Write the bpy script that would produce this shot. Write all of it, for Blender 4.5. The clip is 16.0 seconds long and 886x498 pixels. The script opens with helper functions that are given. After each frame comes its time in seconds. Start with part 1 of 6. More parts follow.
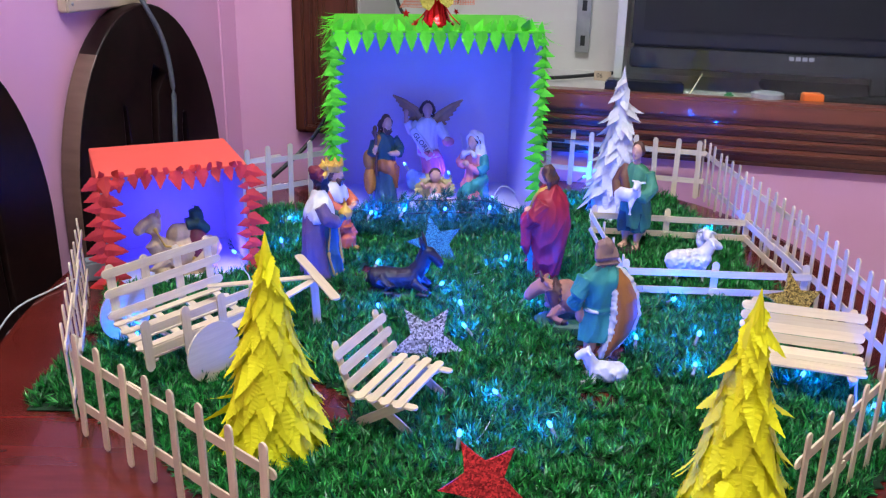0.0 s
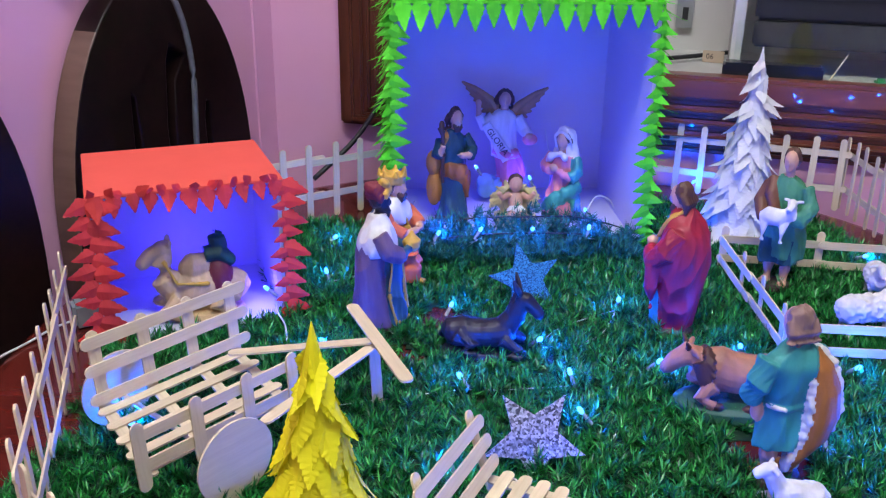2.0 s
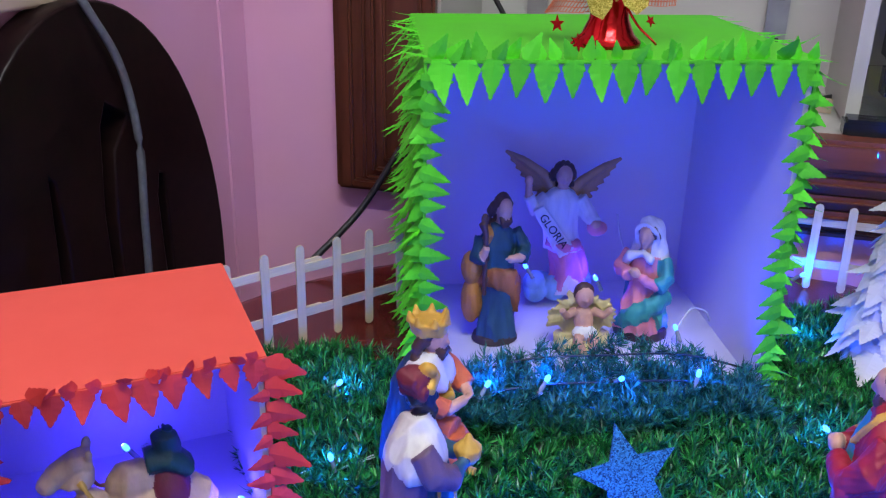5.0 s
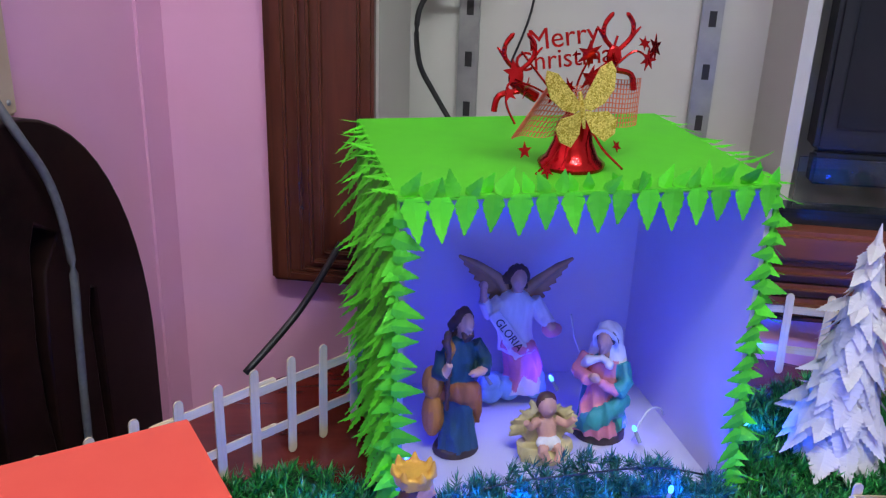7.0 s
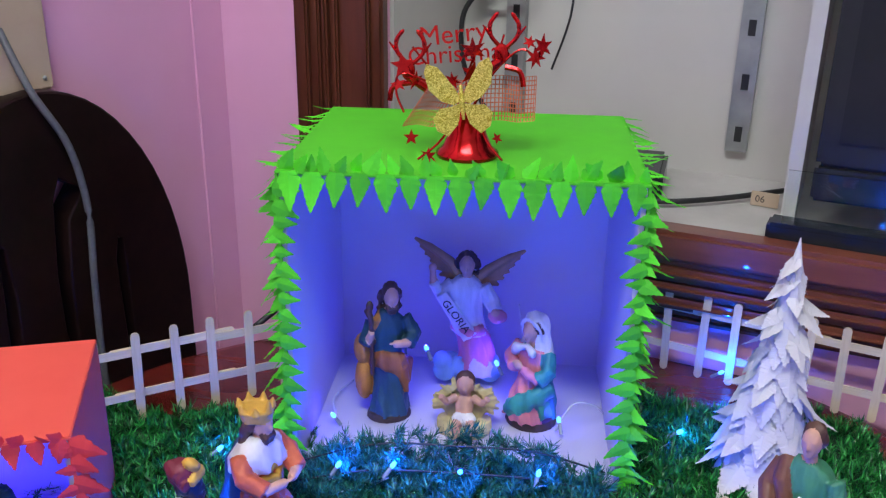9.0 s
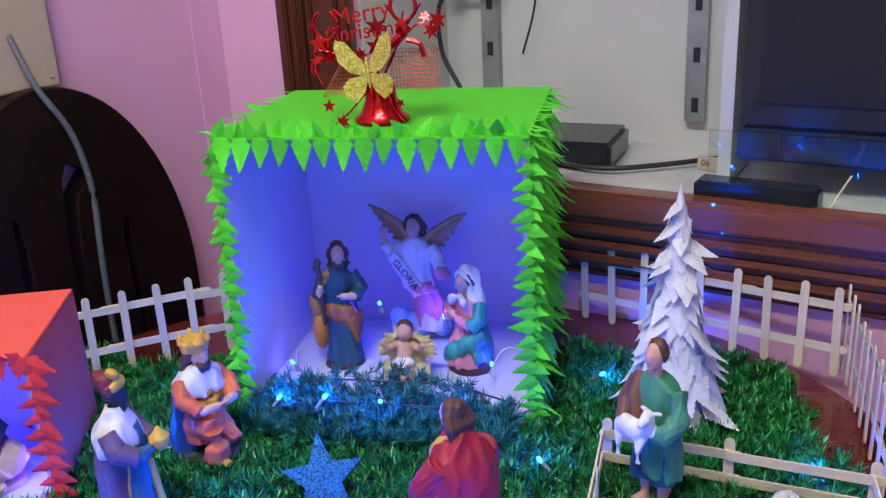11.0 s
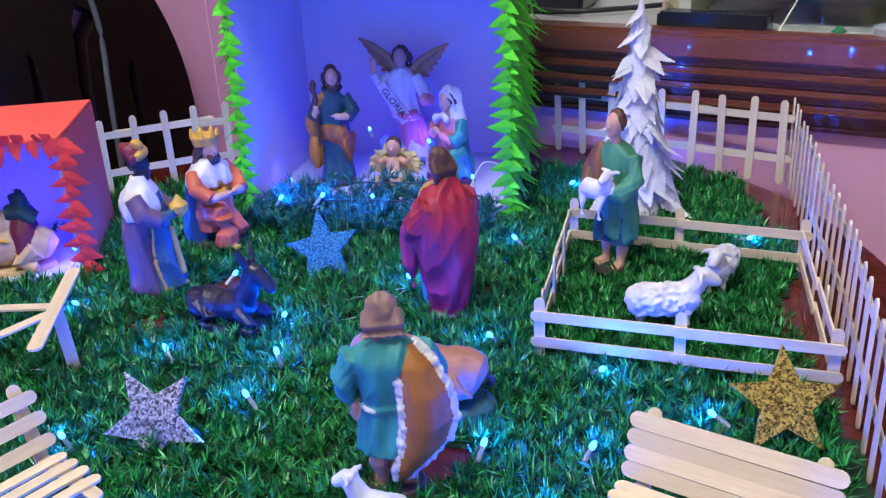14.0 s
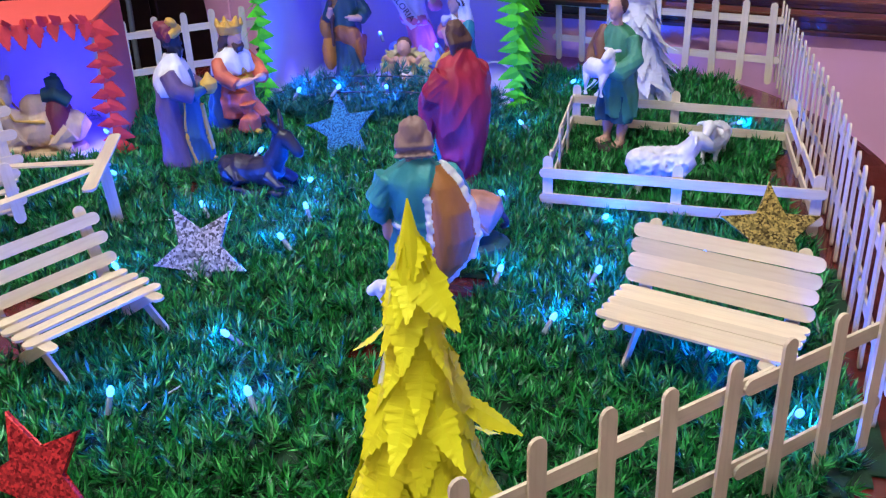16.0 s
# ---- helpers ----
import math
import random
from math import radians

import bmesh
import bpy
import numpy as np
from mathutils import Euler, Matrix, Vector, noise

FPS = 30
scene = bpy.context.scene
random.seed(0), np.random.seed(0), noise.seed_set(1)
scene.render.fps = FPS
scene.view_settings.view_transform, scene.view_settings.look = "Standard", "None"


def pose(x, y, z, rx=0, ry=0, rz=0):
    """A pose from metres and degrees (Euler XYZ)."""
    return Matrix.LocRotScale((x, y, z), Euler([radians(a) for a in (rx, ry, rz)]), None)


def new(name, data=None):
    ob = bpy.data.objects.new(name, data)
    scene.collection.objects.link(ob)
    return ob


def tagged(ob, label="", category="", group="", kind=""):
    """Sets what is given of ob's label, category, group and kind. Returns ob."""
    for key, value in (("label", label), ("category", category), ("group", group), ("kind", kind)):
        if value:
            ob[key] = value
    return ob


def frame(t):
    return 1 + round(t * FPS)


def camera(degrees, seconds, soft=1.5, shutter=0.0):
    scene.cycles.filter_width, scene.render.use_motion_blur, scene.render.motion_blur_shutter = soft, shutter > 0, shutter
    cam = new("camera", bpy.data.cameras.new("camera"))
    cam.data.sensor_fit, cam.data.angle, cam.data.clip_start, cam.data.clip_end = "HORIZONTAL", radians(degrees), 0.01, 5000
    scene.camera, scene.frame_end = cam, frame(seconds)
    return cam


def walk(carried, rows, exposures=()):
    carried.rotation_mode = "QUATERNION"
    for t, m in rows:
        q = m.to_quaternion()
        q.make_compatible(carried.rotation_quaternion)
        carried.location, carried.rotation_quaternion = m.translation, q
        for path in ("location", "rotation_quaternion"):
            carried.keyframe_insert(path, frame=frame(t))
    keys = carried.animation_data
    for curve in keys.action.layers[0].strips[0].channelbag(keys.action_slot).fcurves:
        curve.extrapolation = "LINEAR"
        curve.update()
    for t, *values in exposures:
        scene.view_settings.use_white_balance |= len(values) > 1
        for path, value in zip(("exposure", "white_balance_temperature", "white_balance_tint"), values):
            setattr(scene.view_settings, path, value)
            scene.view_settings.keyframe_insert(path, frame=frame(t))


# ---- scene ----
from mathutils import bvhtree

cam = camera(51.9, 16.0, soft=1.25)
METRES, EYE, TILT, LEAN, TURN = 2.0, 1.26, -20.0, -1.0, 0.0
ROWS = [
    (0.0, 0.0, 0.0, 0.0, -0.0, 0.0, -0.0),
    (0.5, -0.0177, 0.0516, 0.0115, 0.4, -0.39, -0.1),
    (1.0, -0.0331, 0.08, 0.0126, 0.8, -1.07, -0.1),
    (1.5, -0.0411, 0.1097, 0.0193, 1.57, -1.44, -0.16),
    (2.0, -0.0347, 0.1586, 0.0371, 2.13, -1.67, -0.46),
    (2.5, -0.0259, 0.1977, 0.0499, 2.51, -1.74, -0.88),
    (3.0, -0.0262, 0.2329, 0.0657, 2.54, -1.74, -0.86),
    (5.5, -0.1043, 0.3651, 0.1263, -1.01, -2.65, 0.31),
    (6.0, -0.1294, 0.383, 0.1465, -4.54, -2.25, 1.0),
    (6.5, -0.1313, 0.3782, 0.1599, -6.52, -2.36, 1.17),
    (7.0, -0.1117, 0.3535, 0.1654, -6.5, -2.06, 1.45),
    (7.5, -0.0803, 0.335, 0.1609, -5.39, -2.03, 0.99),
    (8.0, -0.019, 0.3224, 0.1611, 0.83, -1.84, -0.82),
    (8.5, 0.017, 0.3161, 0.1572, 5.3, -1.95, -2.68),
    (9.0, 0.062, 0.32, 0.1532, 9.92, -1.63, -3.38),
    (11.5, 0.1902, 0.279, 0.1099, 17.03, -0.85, -1.86),
    (12.0, 0.2017, 0.2732, 0.0918, 16.54, -1.68, -1.71),
    (12.5, 0.2045, 0.2715, 0.0798, 16.45, -2.6, -1.73),
    (13.0, 0.1988, 0.2497, 0.0704, 16.36, -3.09, -1.66),
    (13.5, 0.1924, 0.2368, 0.061, 15.98, -3.55, -1.6),
    (14.0, 0.1937, 0.2319, 0.0437, 15.79, -4.27, -1.74),
    (14.5, 0.1985, 0.2185, 0.0269, 15.47, -4.9, -1.74),
    (15.0, 0.2005, 0.2056, 0.0146, 15.38, -5.41, -1.82),
    (15.5, 0.2018, 0.1983, 0.0042, 14.92, -5.69, -1.8),
    (16.0, 0.1928, 0.1887, -0.0057, 15.02, -6.23, -2.1),
]
walk(cam, [(t, pose(0, 0, EYE, TILT, LEAN, TURN) @ pose(METRES * x, METRES * y, METRES * z, 90 + pitch, roll, yaw)) for t, x, y, z, yaw, pitch, roll in ROWS],
     exposures=[(0.0, 0.12), (1.0, 0.0), (3.0, -0.08), (5.5, -0.28), (8.0, -0.22), (9.2, -0.18), (11.5, -0.05), (14.0, 0.06), (16.0, 0.0)])
LED, LED_IN = 0.50, 0.17

# ---- world and lights ----
world = bpy.data.worlds.new("room_world")
world.use_nodes = True
scene.world = world
world.node_tree.nodes["Background"].inputs[0].default_value = (0.75, 0.8, 0.9, 1)
world.node_tree.nodes["Background"].inputs[1].default_value = 0.15


def lamp(name, kind, m, energy, colour, size=0.0, size_y=None):
    data = bpy.data.lights.new(name, kind)
    data.energy, data.color = energy, colour
    if kind == "AREA":
        data.shape, data.size, data.size_y = "RECTANGLE", size, size_y or size
    else:
        data.shadow_soft_size = size
    ob = new(name, data)
    ob.matrix_basis = m
    return ob


# one bare ceiling tube, shining down and to both sides
for tilt, power in ((0, 24.0), (100, 30.0), (-100, 30.0)):
    lamp("tube_light_glow", "AREA", pose(-0.02, 0.48, 2.655, 0, 0, -14) @ pose(0, 0, 0, tilt, 0, 0), power, (0.90, 0.98, 1.0), 1.2, 0.06)

# ---- materials ----
def principled(name, rough=0.5, metal=0.0, coat=0.0, sheen=0.0):
    m = bpy.data.materials.new(name)
    m.use_nodes = True
    b = m.node_tree.nodes["Principled BSDF"]
    b.inputs["Roughness"].default_value = rough
    b.inputs["Metallic"].default_value = metal
    b.inputs["Coat Weight"].default_value = coat
    b.inputs["Sheen Weight"].default_value = sheen
    return m, m.node_tree, b


def node(nt, kind, **values):
    n = nt.nodes.new(kind)
    for k, v in values.items():
        n.inputs[k.replace("_", " ")].default_value = v
    return n


def ramp(nt, fac, stops):
    r = nt.nodes.new("ShaderNodeValToRGB")
    while len(r.color_ramp.elements) < len(stops):
        r.color_ramp.elements.new(0.5)
    for e, (p, c) in zip(r.color_ramp.elements, stops):
        e.position, e.color = p, (*c, 1)
    nt.links.new(fac, r.inputs[0])
    return r.outputs[0]


def mottled(name, a, b, scale=40.0, rough=0.5, metal=0.0, bump=0.1, stretch=(1, 1, 1), coat=0.0, spread=0.25, per_object=0.0, coarse=0.25, sheen=0.0, thin=0.0):
    """Two tones mixed by fine and coarse noise, with relief; per_object shifts brightness from piece to piece."""
    m, nt, bsdf = principled(name, rough, metal, coat, sheen)
    tc = nt.nodes.new("ShaderNodeTexCoord")
    mp = node(nt, "ShaderNodeMapping", Scale=stretch)
    nt.links.new(tc.outputs["Object"], mp.inputs[0])
    fine = node(nt, "ShaderNodeTexNoise", Scale=scale, Detail=6.0, Roughness=0.6)
    big = node(nt, "ShaderNodeTexNoise", Scale=scale * coarse, Detail=3.0)
    nt.links.new(mp.outputs[0], fine.inputs["Vector"])
    nt.links.new(mp.outputs[0], big.inputs["Vector"])
    mix = nt.nodes.new("ShaderNodeMath")
    mix.operation = "MULTIPLY_ADD"
    mix.inputs[1].default_value = 0.5
    half = nt.nodes.new("ShaderNodeMath")
    half.operation = "MULTIPLY"
    half.inputs[1].default_value = 0.5
    nt.links.new(big.outputs["Fac"], half.inputs[0])
    nt.links.new(fine.outputs["Fac"], mix.inputs[0])
    nt.links.new(half.outputs[0], mix.inputs[2])
    col = ramp(nt, mix.outputs[0], [(0.5 - spread, a), (0.5 + spread, b)])
    if per_object:
        info = nt.nodes.new("ShaderNodeObjectInfo")
        hsv = nt.nodes.new("ShaderNodeHueSaturation")
        rng = node(nt, "ShaderNodeMapRange", To_Min=1 - per_object, To_Max=1 + per_object)
        nt.links.new(info.outputs["Random"], rng.inputs[0])
        nt.links.new(rng.outputs[0], hsv.inputs["Value"])
        nt.links.new(col, hsv.inputs["Color"])
        col = hsv.outputs[0]
    nt.links.new(col, bsdf.inputs["Base Color"])
    if bump:
        bp = node(nt, "ShaderNodeBump", Strength=bump, Distance=0.002)
        nt.links.new(fine.outputs["Fac"], bp.inputs["Height"])
        nt.links.new(bp.outputs[0], bsdf.inputs["Normal"])
    rr = node(nt, "ShaderNodeMapRange", To_Min=max(0.03, rough - 0.12), To_Max=min(1, rough + 0.12))
    nt.links.new(big.outputs["Fac"], rr.inputs[0])
    nt.links.new(rr.outputs[0], bsdf.inputs["Roughness"])
    if thin:
        tl, mx = nt.nodes.new("ShaderNodeBsdfTranslucent"), nt.nodes.new("ShaderNodeMixShader")
        mx.inputs[0].default_value = thin
        nt.links.new(col, tl.inputs["Color"])
        nt.links.new(bsdf.outputs[0], mx.inputs[1])
        nt.links.new(tl.outputs[0], mx.inputs[2])
        nt.links.new(mx.outputs[0], nt.nodes["Material Output"].inputs["Surface"])
    return m


def glitter(name, a, b, scale=900.0, rough=0.25, metal=0.9):
    """Many tiny flakes, each with its own tone and tilt."""
    m, nt, bsdf = principled(name, rough, metal)
    tc = nt.nodes.new("ShaderNodeTexCoord")
    v = node(nt, "ShaderNodeTexVoronoi", Scale=scale)
    nt.links.new(tc.outputs["Object"], v.inputs["Vector"])
    sep = nt.nodes.new("ShaderNodeSeparateColor")
    nt.links.new(v.outputs["Color"], sep.inputs[0])
    nt.links.new(ramp(nt, sep.outputs[0], [(0.1, a), (0.9, b)]), bsdf.inputs["Base Color"])
    bp = node(nt, "ShaderNodeBump", Strength=0.9, Distance=0.002)
    nt.links.new(sep.outputs[1], bp.inputs["Height"])
    nt.links.new(bp.outputs[0], bsdf.inputs["Normal"])
    return m


def leafy(name, stops, rough=0.45):
    """Plastic or paper leaves: the tone changes from blade to blade."""
    m, nt, bsdf = principled(name, rough)
    geo = nt.nodes.new("ShaderNodeNewGeometry")
    nt.links.new(ramp(nt, geo.outputs["Random Per Island"], stops), bsdf.inputs["Base Color"])
    return m


def glow(name, colour, strength):
    m = bpy.data.materials.new(name)
    m.use_nodes = True
    b = m.node_tree.nodes["Principled BSDF"]
    b.inputs["Base Color"].default_value = (*colour, 1)
    b.inputs["Emission Color"].default_value = (*colour, 1)
    b.inputs["Emission Strength"].default_value = strength
    return m


def glass(name, rough=0.02):
    m, nt, b = principled(name, rough)
    b.inputs["Transmission Weight"].default_value = 1.0
    b.inputs["IOR"].default_value = 1.45
    b.inputs["Base Color"].default_value = (0.9, 0.96, 0.94, 1)
    return m


def wood_grain(name, dark, light, rough=0.35, coat=0.3, scale=14.0):
    return mottled(name, dark, light, scale=scale, rough=rough, bump=0.12, stretch=(6, 6, 0.6), coat=coat, spread=0.2)


M = {}
M["pink"] = mottled("pink_wall_paint", (0.68, 0.34, 0.51), (0.76, 0.41, 0.58), scale=6, rough=0.55, bump=0.06, spread=0.35)
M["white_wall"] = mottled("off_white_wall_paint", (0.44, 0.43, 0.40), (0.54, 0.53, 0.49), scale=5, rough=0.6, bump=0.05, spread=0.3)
M["ceiling"] = mottled("ceiling_paint", (0.74, 0.74, 0.72), (0.8, 0.8, 0.78), scale=4, rough=0.8, bump=0.03)
M["floor"] = mottled("floor_tile", (0.30, 0.22, 0.18), (0.40, 0.31, 0.26), scale=8, rough=0.3, bump=0.02)
M["frame_wood"] = wood_grain("red_brown_varnished_wood", (0.055, 0.014, 0.007), (0.13, 0.035, 0.016), rough=0.32, coat=0.3)
M["sill_wood"] = mottled("red_brown_varnished_moulding", (0.10, 0.026, 0.015), (0.23, 0.066, 0.036), scale=9, rough=0.3, bump=0.06, stretch=(0.6, 6, 6), coat=0.4)
M["table"] = mottled("dark_red_polished_wood", (0.075, 0.009, 0.006), (0.15, 0.020, 0.013), scale=10, rough=0.22, bump=0.03, stretch=(1, 7, 1), coat=0.5)
M["chair"] = mottled("near_black_polished_wood", (0.006, 0.003, 0.003), (0.017, 0.007, 0.006), scale=12, rough=0.34, bump=0.04, stretch=(5, 5, 0.6))
M["chair_edge"] = mottled("brown_wood_edge", (0.10, 0.055, 0.038), (0.19, 0.11, 0.08), scale=14, rough=0.45, bump=0.12, stretch=(5, 5, 0.8))
M["stick"] = mottled("birch_stick", (0.62, 0.50, 0.32), (0.76, 0.65, 0.45), scale=60, rough=0.6, bump=0.10, stretch=(0.7, 9, 5), per_object=0.12, spread=0.25)
M["green_paper"] = mottled("lime_green_paper", (0.065, 0.50, 0.010), (0.09, 0.60, 0.014), scale=30, rough=0.7, bump=0.05, spread=0.3)
M["green_leaf"] = mottled("lime_green_paper_leaf", (0.07, 0.64, 0.012), (0.12, 0.76, 0.02), scale=30, rough=0.65, bump=0.05, per_object=0.22, thin=0.15)
M["red_paper"] = mottled("coral_red_paper", (0.74, 0.085, 0.055), (0.82, 0.115, 0.08), scale=25, rough=0.7, bump=0.05, spread=0.3)
M["red_leaf"] = mottled("red_paper_leaf", (0.72, 0.04, 0.035), (0.84, 0.075, 0.06), scale=30, rough=0.65, bump=0.05, per_object=0.22, thin=0.15)
M["yellow_leaf"] = mottled("yellow_paper_leaf", (0.88, 0.82, 0.004), (0.94, 0.88, 0.012), scale=30, rough=0.65, bump=0.05, per_object=0.08, thin=0.15)
M["white_leaf"] = mottled("white_paper_leaf", (0.72, 0.71, 0.72), (0.82, 0.81, 0.82), scale=30, rough=0.7, bump=0.06, per_object=0.06, thin=0.15)
M["card"] = mottled("white_card", (0.52, 0.51, 0.60), (0.62, 0.61, 0.71), scale=8, rough=0.75, bump=0.12, spread=0.3)
M["grass"] = leafy("green_plastic_grass", [(0.0, (0.004, 0.05, 0.014)), (0.35, (0.008, 0.15, 0.028)), (0.8, (0.018, 0.30, 0.045)), (1.0, (0.10, 0.52, 0.12))], rough=0.38)
M["garland"] = leafy("blue_green_plastic_sprigs", [(0.0, (0.004, 0.06, 0.035)), (0.6, (0.012, 0.16, 0.085)), (1.0, (0.05, 0.32, 0.18))], rough=0.5)
M["wire_dark"] = mottled("dark_green_wire", (0.008, 0.015, 0.012), (0.02, 0.03, 0.025), scale=60, rough=0.4)
M["wire_clear"] = mottled("clear_white_wire", (0.55, 0.6, 0.6), (0.7, 0.75, 0.75), scale=60, rough=0.25)
M["black_cable"] = mottled("black_rubber_cable", (0.010, 0.010, 0.011), (0.022, 0.022, 0.024), scale=60, rough=0.45)
M["grey_cable"] = mottled("grey_dusty_cable", (0.06, 0.065, 0.075), (0.14, 0.145, 0.155), scale=120, rough=0.6)
M["silver"] = glitter("silver_glitter", (0.10, 0.105, 0.115), (0.80, 0.81, 0.84), scale=520, rough=0.3, metal=0.7)
M["gold"] = glitter("gold_glitter", (0.10, 0.065, 0.008), (0.80, 0.58, 0.12), scale=620, rough=0.3, metal=0.6)
M["blue_glitter"] = glitter("blue_glitter", (0.004, 0.06, 0.13), (0.07, 0.38, 0.56), scale=900, rough=0.35, metal=0.5)
M["red_glitter"] = glitter("red_glitter", (0.22, 0.004, 0.006), (0.85, 0.05, 0.05), scale=600, rough=0.35, metal=0.5)
M["red_foil"] = mottled("red_metal_foil", (0.55, 0.008, 0.012), (0.75, 0.03, 0.03), scale=60, rough=0.18, metal=0.9, bump=0.25)
M["mesh_ribbon"] = mottled("orange_red_ribbon", (0.55, 0.10, 0.05), (0.72, 0.22, 0.12), scale=160, rough=0.4, bump=0.4)
M["butterfly"] = glitter("yellow_gold_glitter", (0.42, 0.34, 0.02), (0.90, 0.80, 0.20), scale=900, rough=0.35, metal=0.6)
M["tv_black"] = mottled("gloss_black_screen", (0.008, 0.010, 0.014), (0.014, 0.016, 0.022), scale=6, rough=0.16, bump=0.0)
M["tv_bezel"] = mottled("dark_gloss_bezel", (0.014, 0.016, 0.020), (0.026, 0.028, 0.034), scale=6, rough=0.15, bump=0.0)
M["tv_grey"] = mottled("pale_grey_lettering", (0.30, 0.31, 0.33), (0.36, 0.37, 0.39), scale=30, rough=0.4)
M["steel"] = mottled("galvanised_strip", (0.26, 0.27, 0.27), (0.42, 0.43, 0.42), scale=40, rough=0.4, metal=0.6, bump=0.05)
M["plastic_white"] = mottled("aged_white_plastic", (0.62, 0.58, 0.50), (0.72, 0.68, 0.60), scale=15, rough=0.4, bump=0.03)
M["board_wood"] = mottled("beige_switch_board", (0.40, 0.30, 0.21), (0.52, 0.41, 0.30), scale=18, rough=0.5, bump=0.05)
M["dusty_white"] = mottled("dusty_white_laminate", (0.34, 0.33, 0.30), (0.56, 0.55, 0.51), scale=9, rough=0.55, bump=0.08, spread=0.2)
M["orange"] = mottled("orange_plastic", (0.75, 0.14, 0.02), (0.85, 0.2, 0.04), scale=30, rough=0.4)
for key, level in (("chair", 0.15), ("tv_black", 0.35), ("tv_bezel", 0.3), ("table", 0.4)):
    M[key].node_tree.nodes["Principled BSDF"].inputs["Specular IOR Level"].default_value = level
M["glass"] = glass("clear_glass")
M["led"] = glow("blue_led_tip", (0.05, 0.22, 1.0), 6.0)
M["led_body"] = mottled("clear_led_socket", (0.22, 0.28, 0.30), (0.34, 0.40, 0.42), scale=60, rough=0.25)


def paint(name, c, rough=0.42):
    if name not in M:
        d = [max(0.0, v * 0.68) for v in c]
        l = [min(0.9, v * 1.3 + 0.006) for v in c]
        M[name] = mottled(name + "_figurine_paint", d, l, scale=55, rough=rough + 0.12, bump=0.8, spread=0.18, stretch=(1, 1, 0.25), coat=0.0)
    return M[name]


SKIN = paint("skin_tone", (0.61, 0.34, 0.24))
HAIR = paint("brown", (0.085, 0.035, 0.022))
WHITE = paint("white", (0.74, 0.71, 0.68))
GOLD = paint("gold_yellow", (0.62, 0.36, 0.05))
CRIMSON = paint("crimson", (0.33, 0.008, 0.03))
PURPLE = paint("purple_grey", (0.15, 0.09, 0.17))
NAVY = paint("navy", (0.012, 0.045, 0.12))
TEAL = paint("teal", (0.03, 0.27, 0.26))
GREEN = paint("leaf_green", (0.05, 0.24, 0.13))
ORANGE = paint("orange_red", (0.62, 0.13, 0.05))
OCHRE = paint("ochre_brown", (0.36, 0.13, 0.025))
ROSE = paint("rose", (0.66, 0.22, 0.28))
BROWN = paint("cow_brown", (0.40, 0.18, 0.12))
BLACK = paint("black_blue", (0.010, 0.010, 0.020), 0.3)
DARK = paint("dark_base", (0.05, 0.03, 0.03))
BASEGREEN = paint("dark_green", (0.02, 0.10, 0.06))
STRAW = paint("straw", (0.62, 0.52, 0.22))
TAN = paint("tan", (0.62, 0.42, 0.22))
MAROON = paint("maroon", (0.16, 0.015, 0.03))
SKY = paint("pale_blue", (0.25, 0.50, 0.62))


# ---- mesh helpers ----
def mesh_of(bm, name, mats, smooth=False):
    bmesh.ops.recalc_face_normals(bm, faces=bm.faces)
    me = bpy.data.meshes.new(name)
    bm.to_mesh(me)
    bm.free()
    for m in mats if isinstance(mats, (list, tuple)) else [mats]:
        me.materials.append(m)
    if smooth:
        for p in me.polygons:
            p.use_smooth = True
    return me


def part(name, bm, material, parent=None, label="", smooth=False):
    ob = new(name, mesh_of(bm, name, material, smooth) if isinstance(bm, bmesh.types.BMesh) else bm)
    if parent:
        ob.parent = parent
    return tagged(ob, label)


def thing(name, m, label, category, group="", kind=""):
    ob = new(name)
    ob.empty_display_size = 0.02
    ob.matrix_basis = m
    return tagged(ob, label, category, group, kind)


def box(bm, lo, hi, bevel=0.0, m=None, mat=0):
    r = bmesh.ops.create_cube(bm, size=1)
    s = Matrix.Translation([(a + b) / 2 for a, b in zip(lo, hi)]) @ Matrix.Diagonal([*(b - a for a, b in zip(lo, hi)), 1])
    bmesh.ops.transform(bm, matrix=(m @ s) if m else s, verts=r["verts"])
    faces = {f for v in r["verts"] for f in v.link_faces}
    for f in faces:
        f.material_index = mat
    if bevel:
        edges = {e for v in r["verts"] for e in v.link_edges}
        bmesh.ops.bevel(bm, geom=list(edges), offset=bevel, segments=2, affect="EDGES", material=mat)


def ell(bm, c, r, mat=0, rot=None, seg=12, rings=8):
    q = bmesh.ops.create_uvsphere(bm, u_segments=seg, v_segments=rings, radius=1)
    m = Matrix.Translation(c) @ (rot.to_matrix().to_4x4() if rot else Matrix.Identity(4)) @ Matrix.Diagonal((*r, 1))
    bmesh.ops.transform(bm, matrix=m, verts=q["verts"])
    for f in {f for v in q["verts"] for f in v.link_faces}:
        f.material_index = mat


def ring_skin(bm, rings, mat=0, caps=True):
    vs = [[bm.verts.new(p) for p in ring] for ring in rings]
    n = len(vs[0])
    for a, b in zip(vs, vs[1:]):
        for i in range(n):
            bm.faces.new((a[i], a[(i + 1) % n], b[(i + 1) % n], b[i])).material_index = mat
    if caps:
        bm.faces.new(vs[0][::-1]).material_index = mat
        bm.faces.new(vs[-1]).material_index = mat


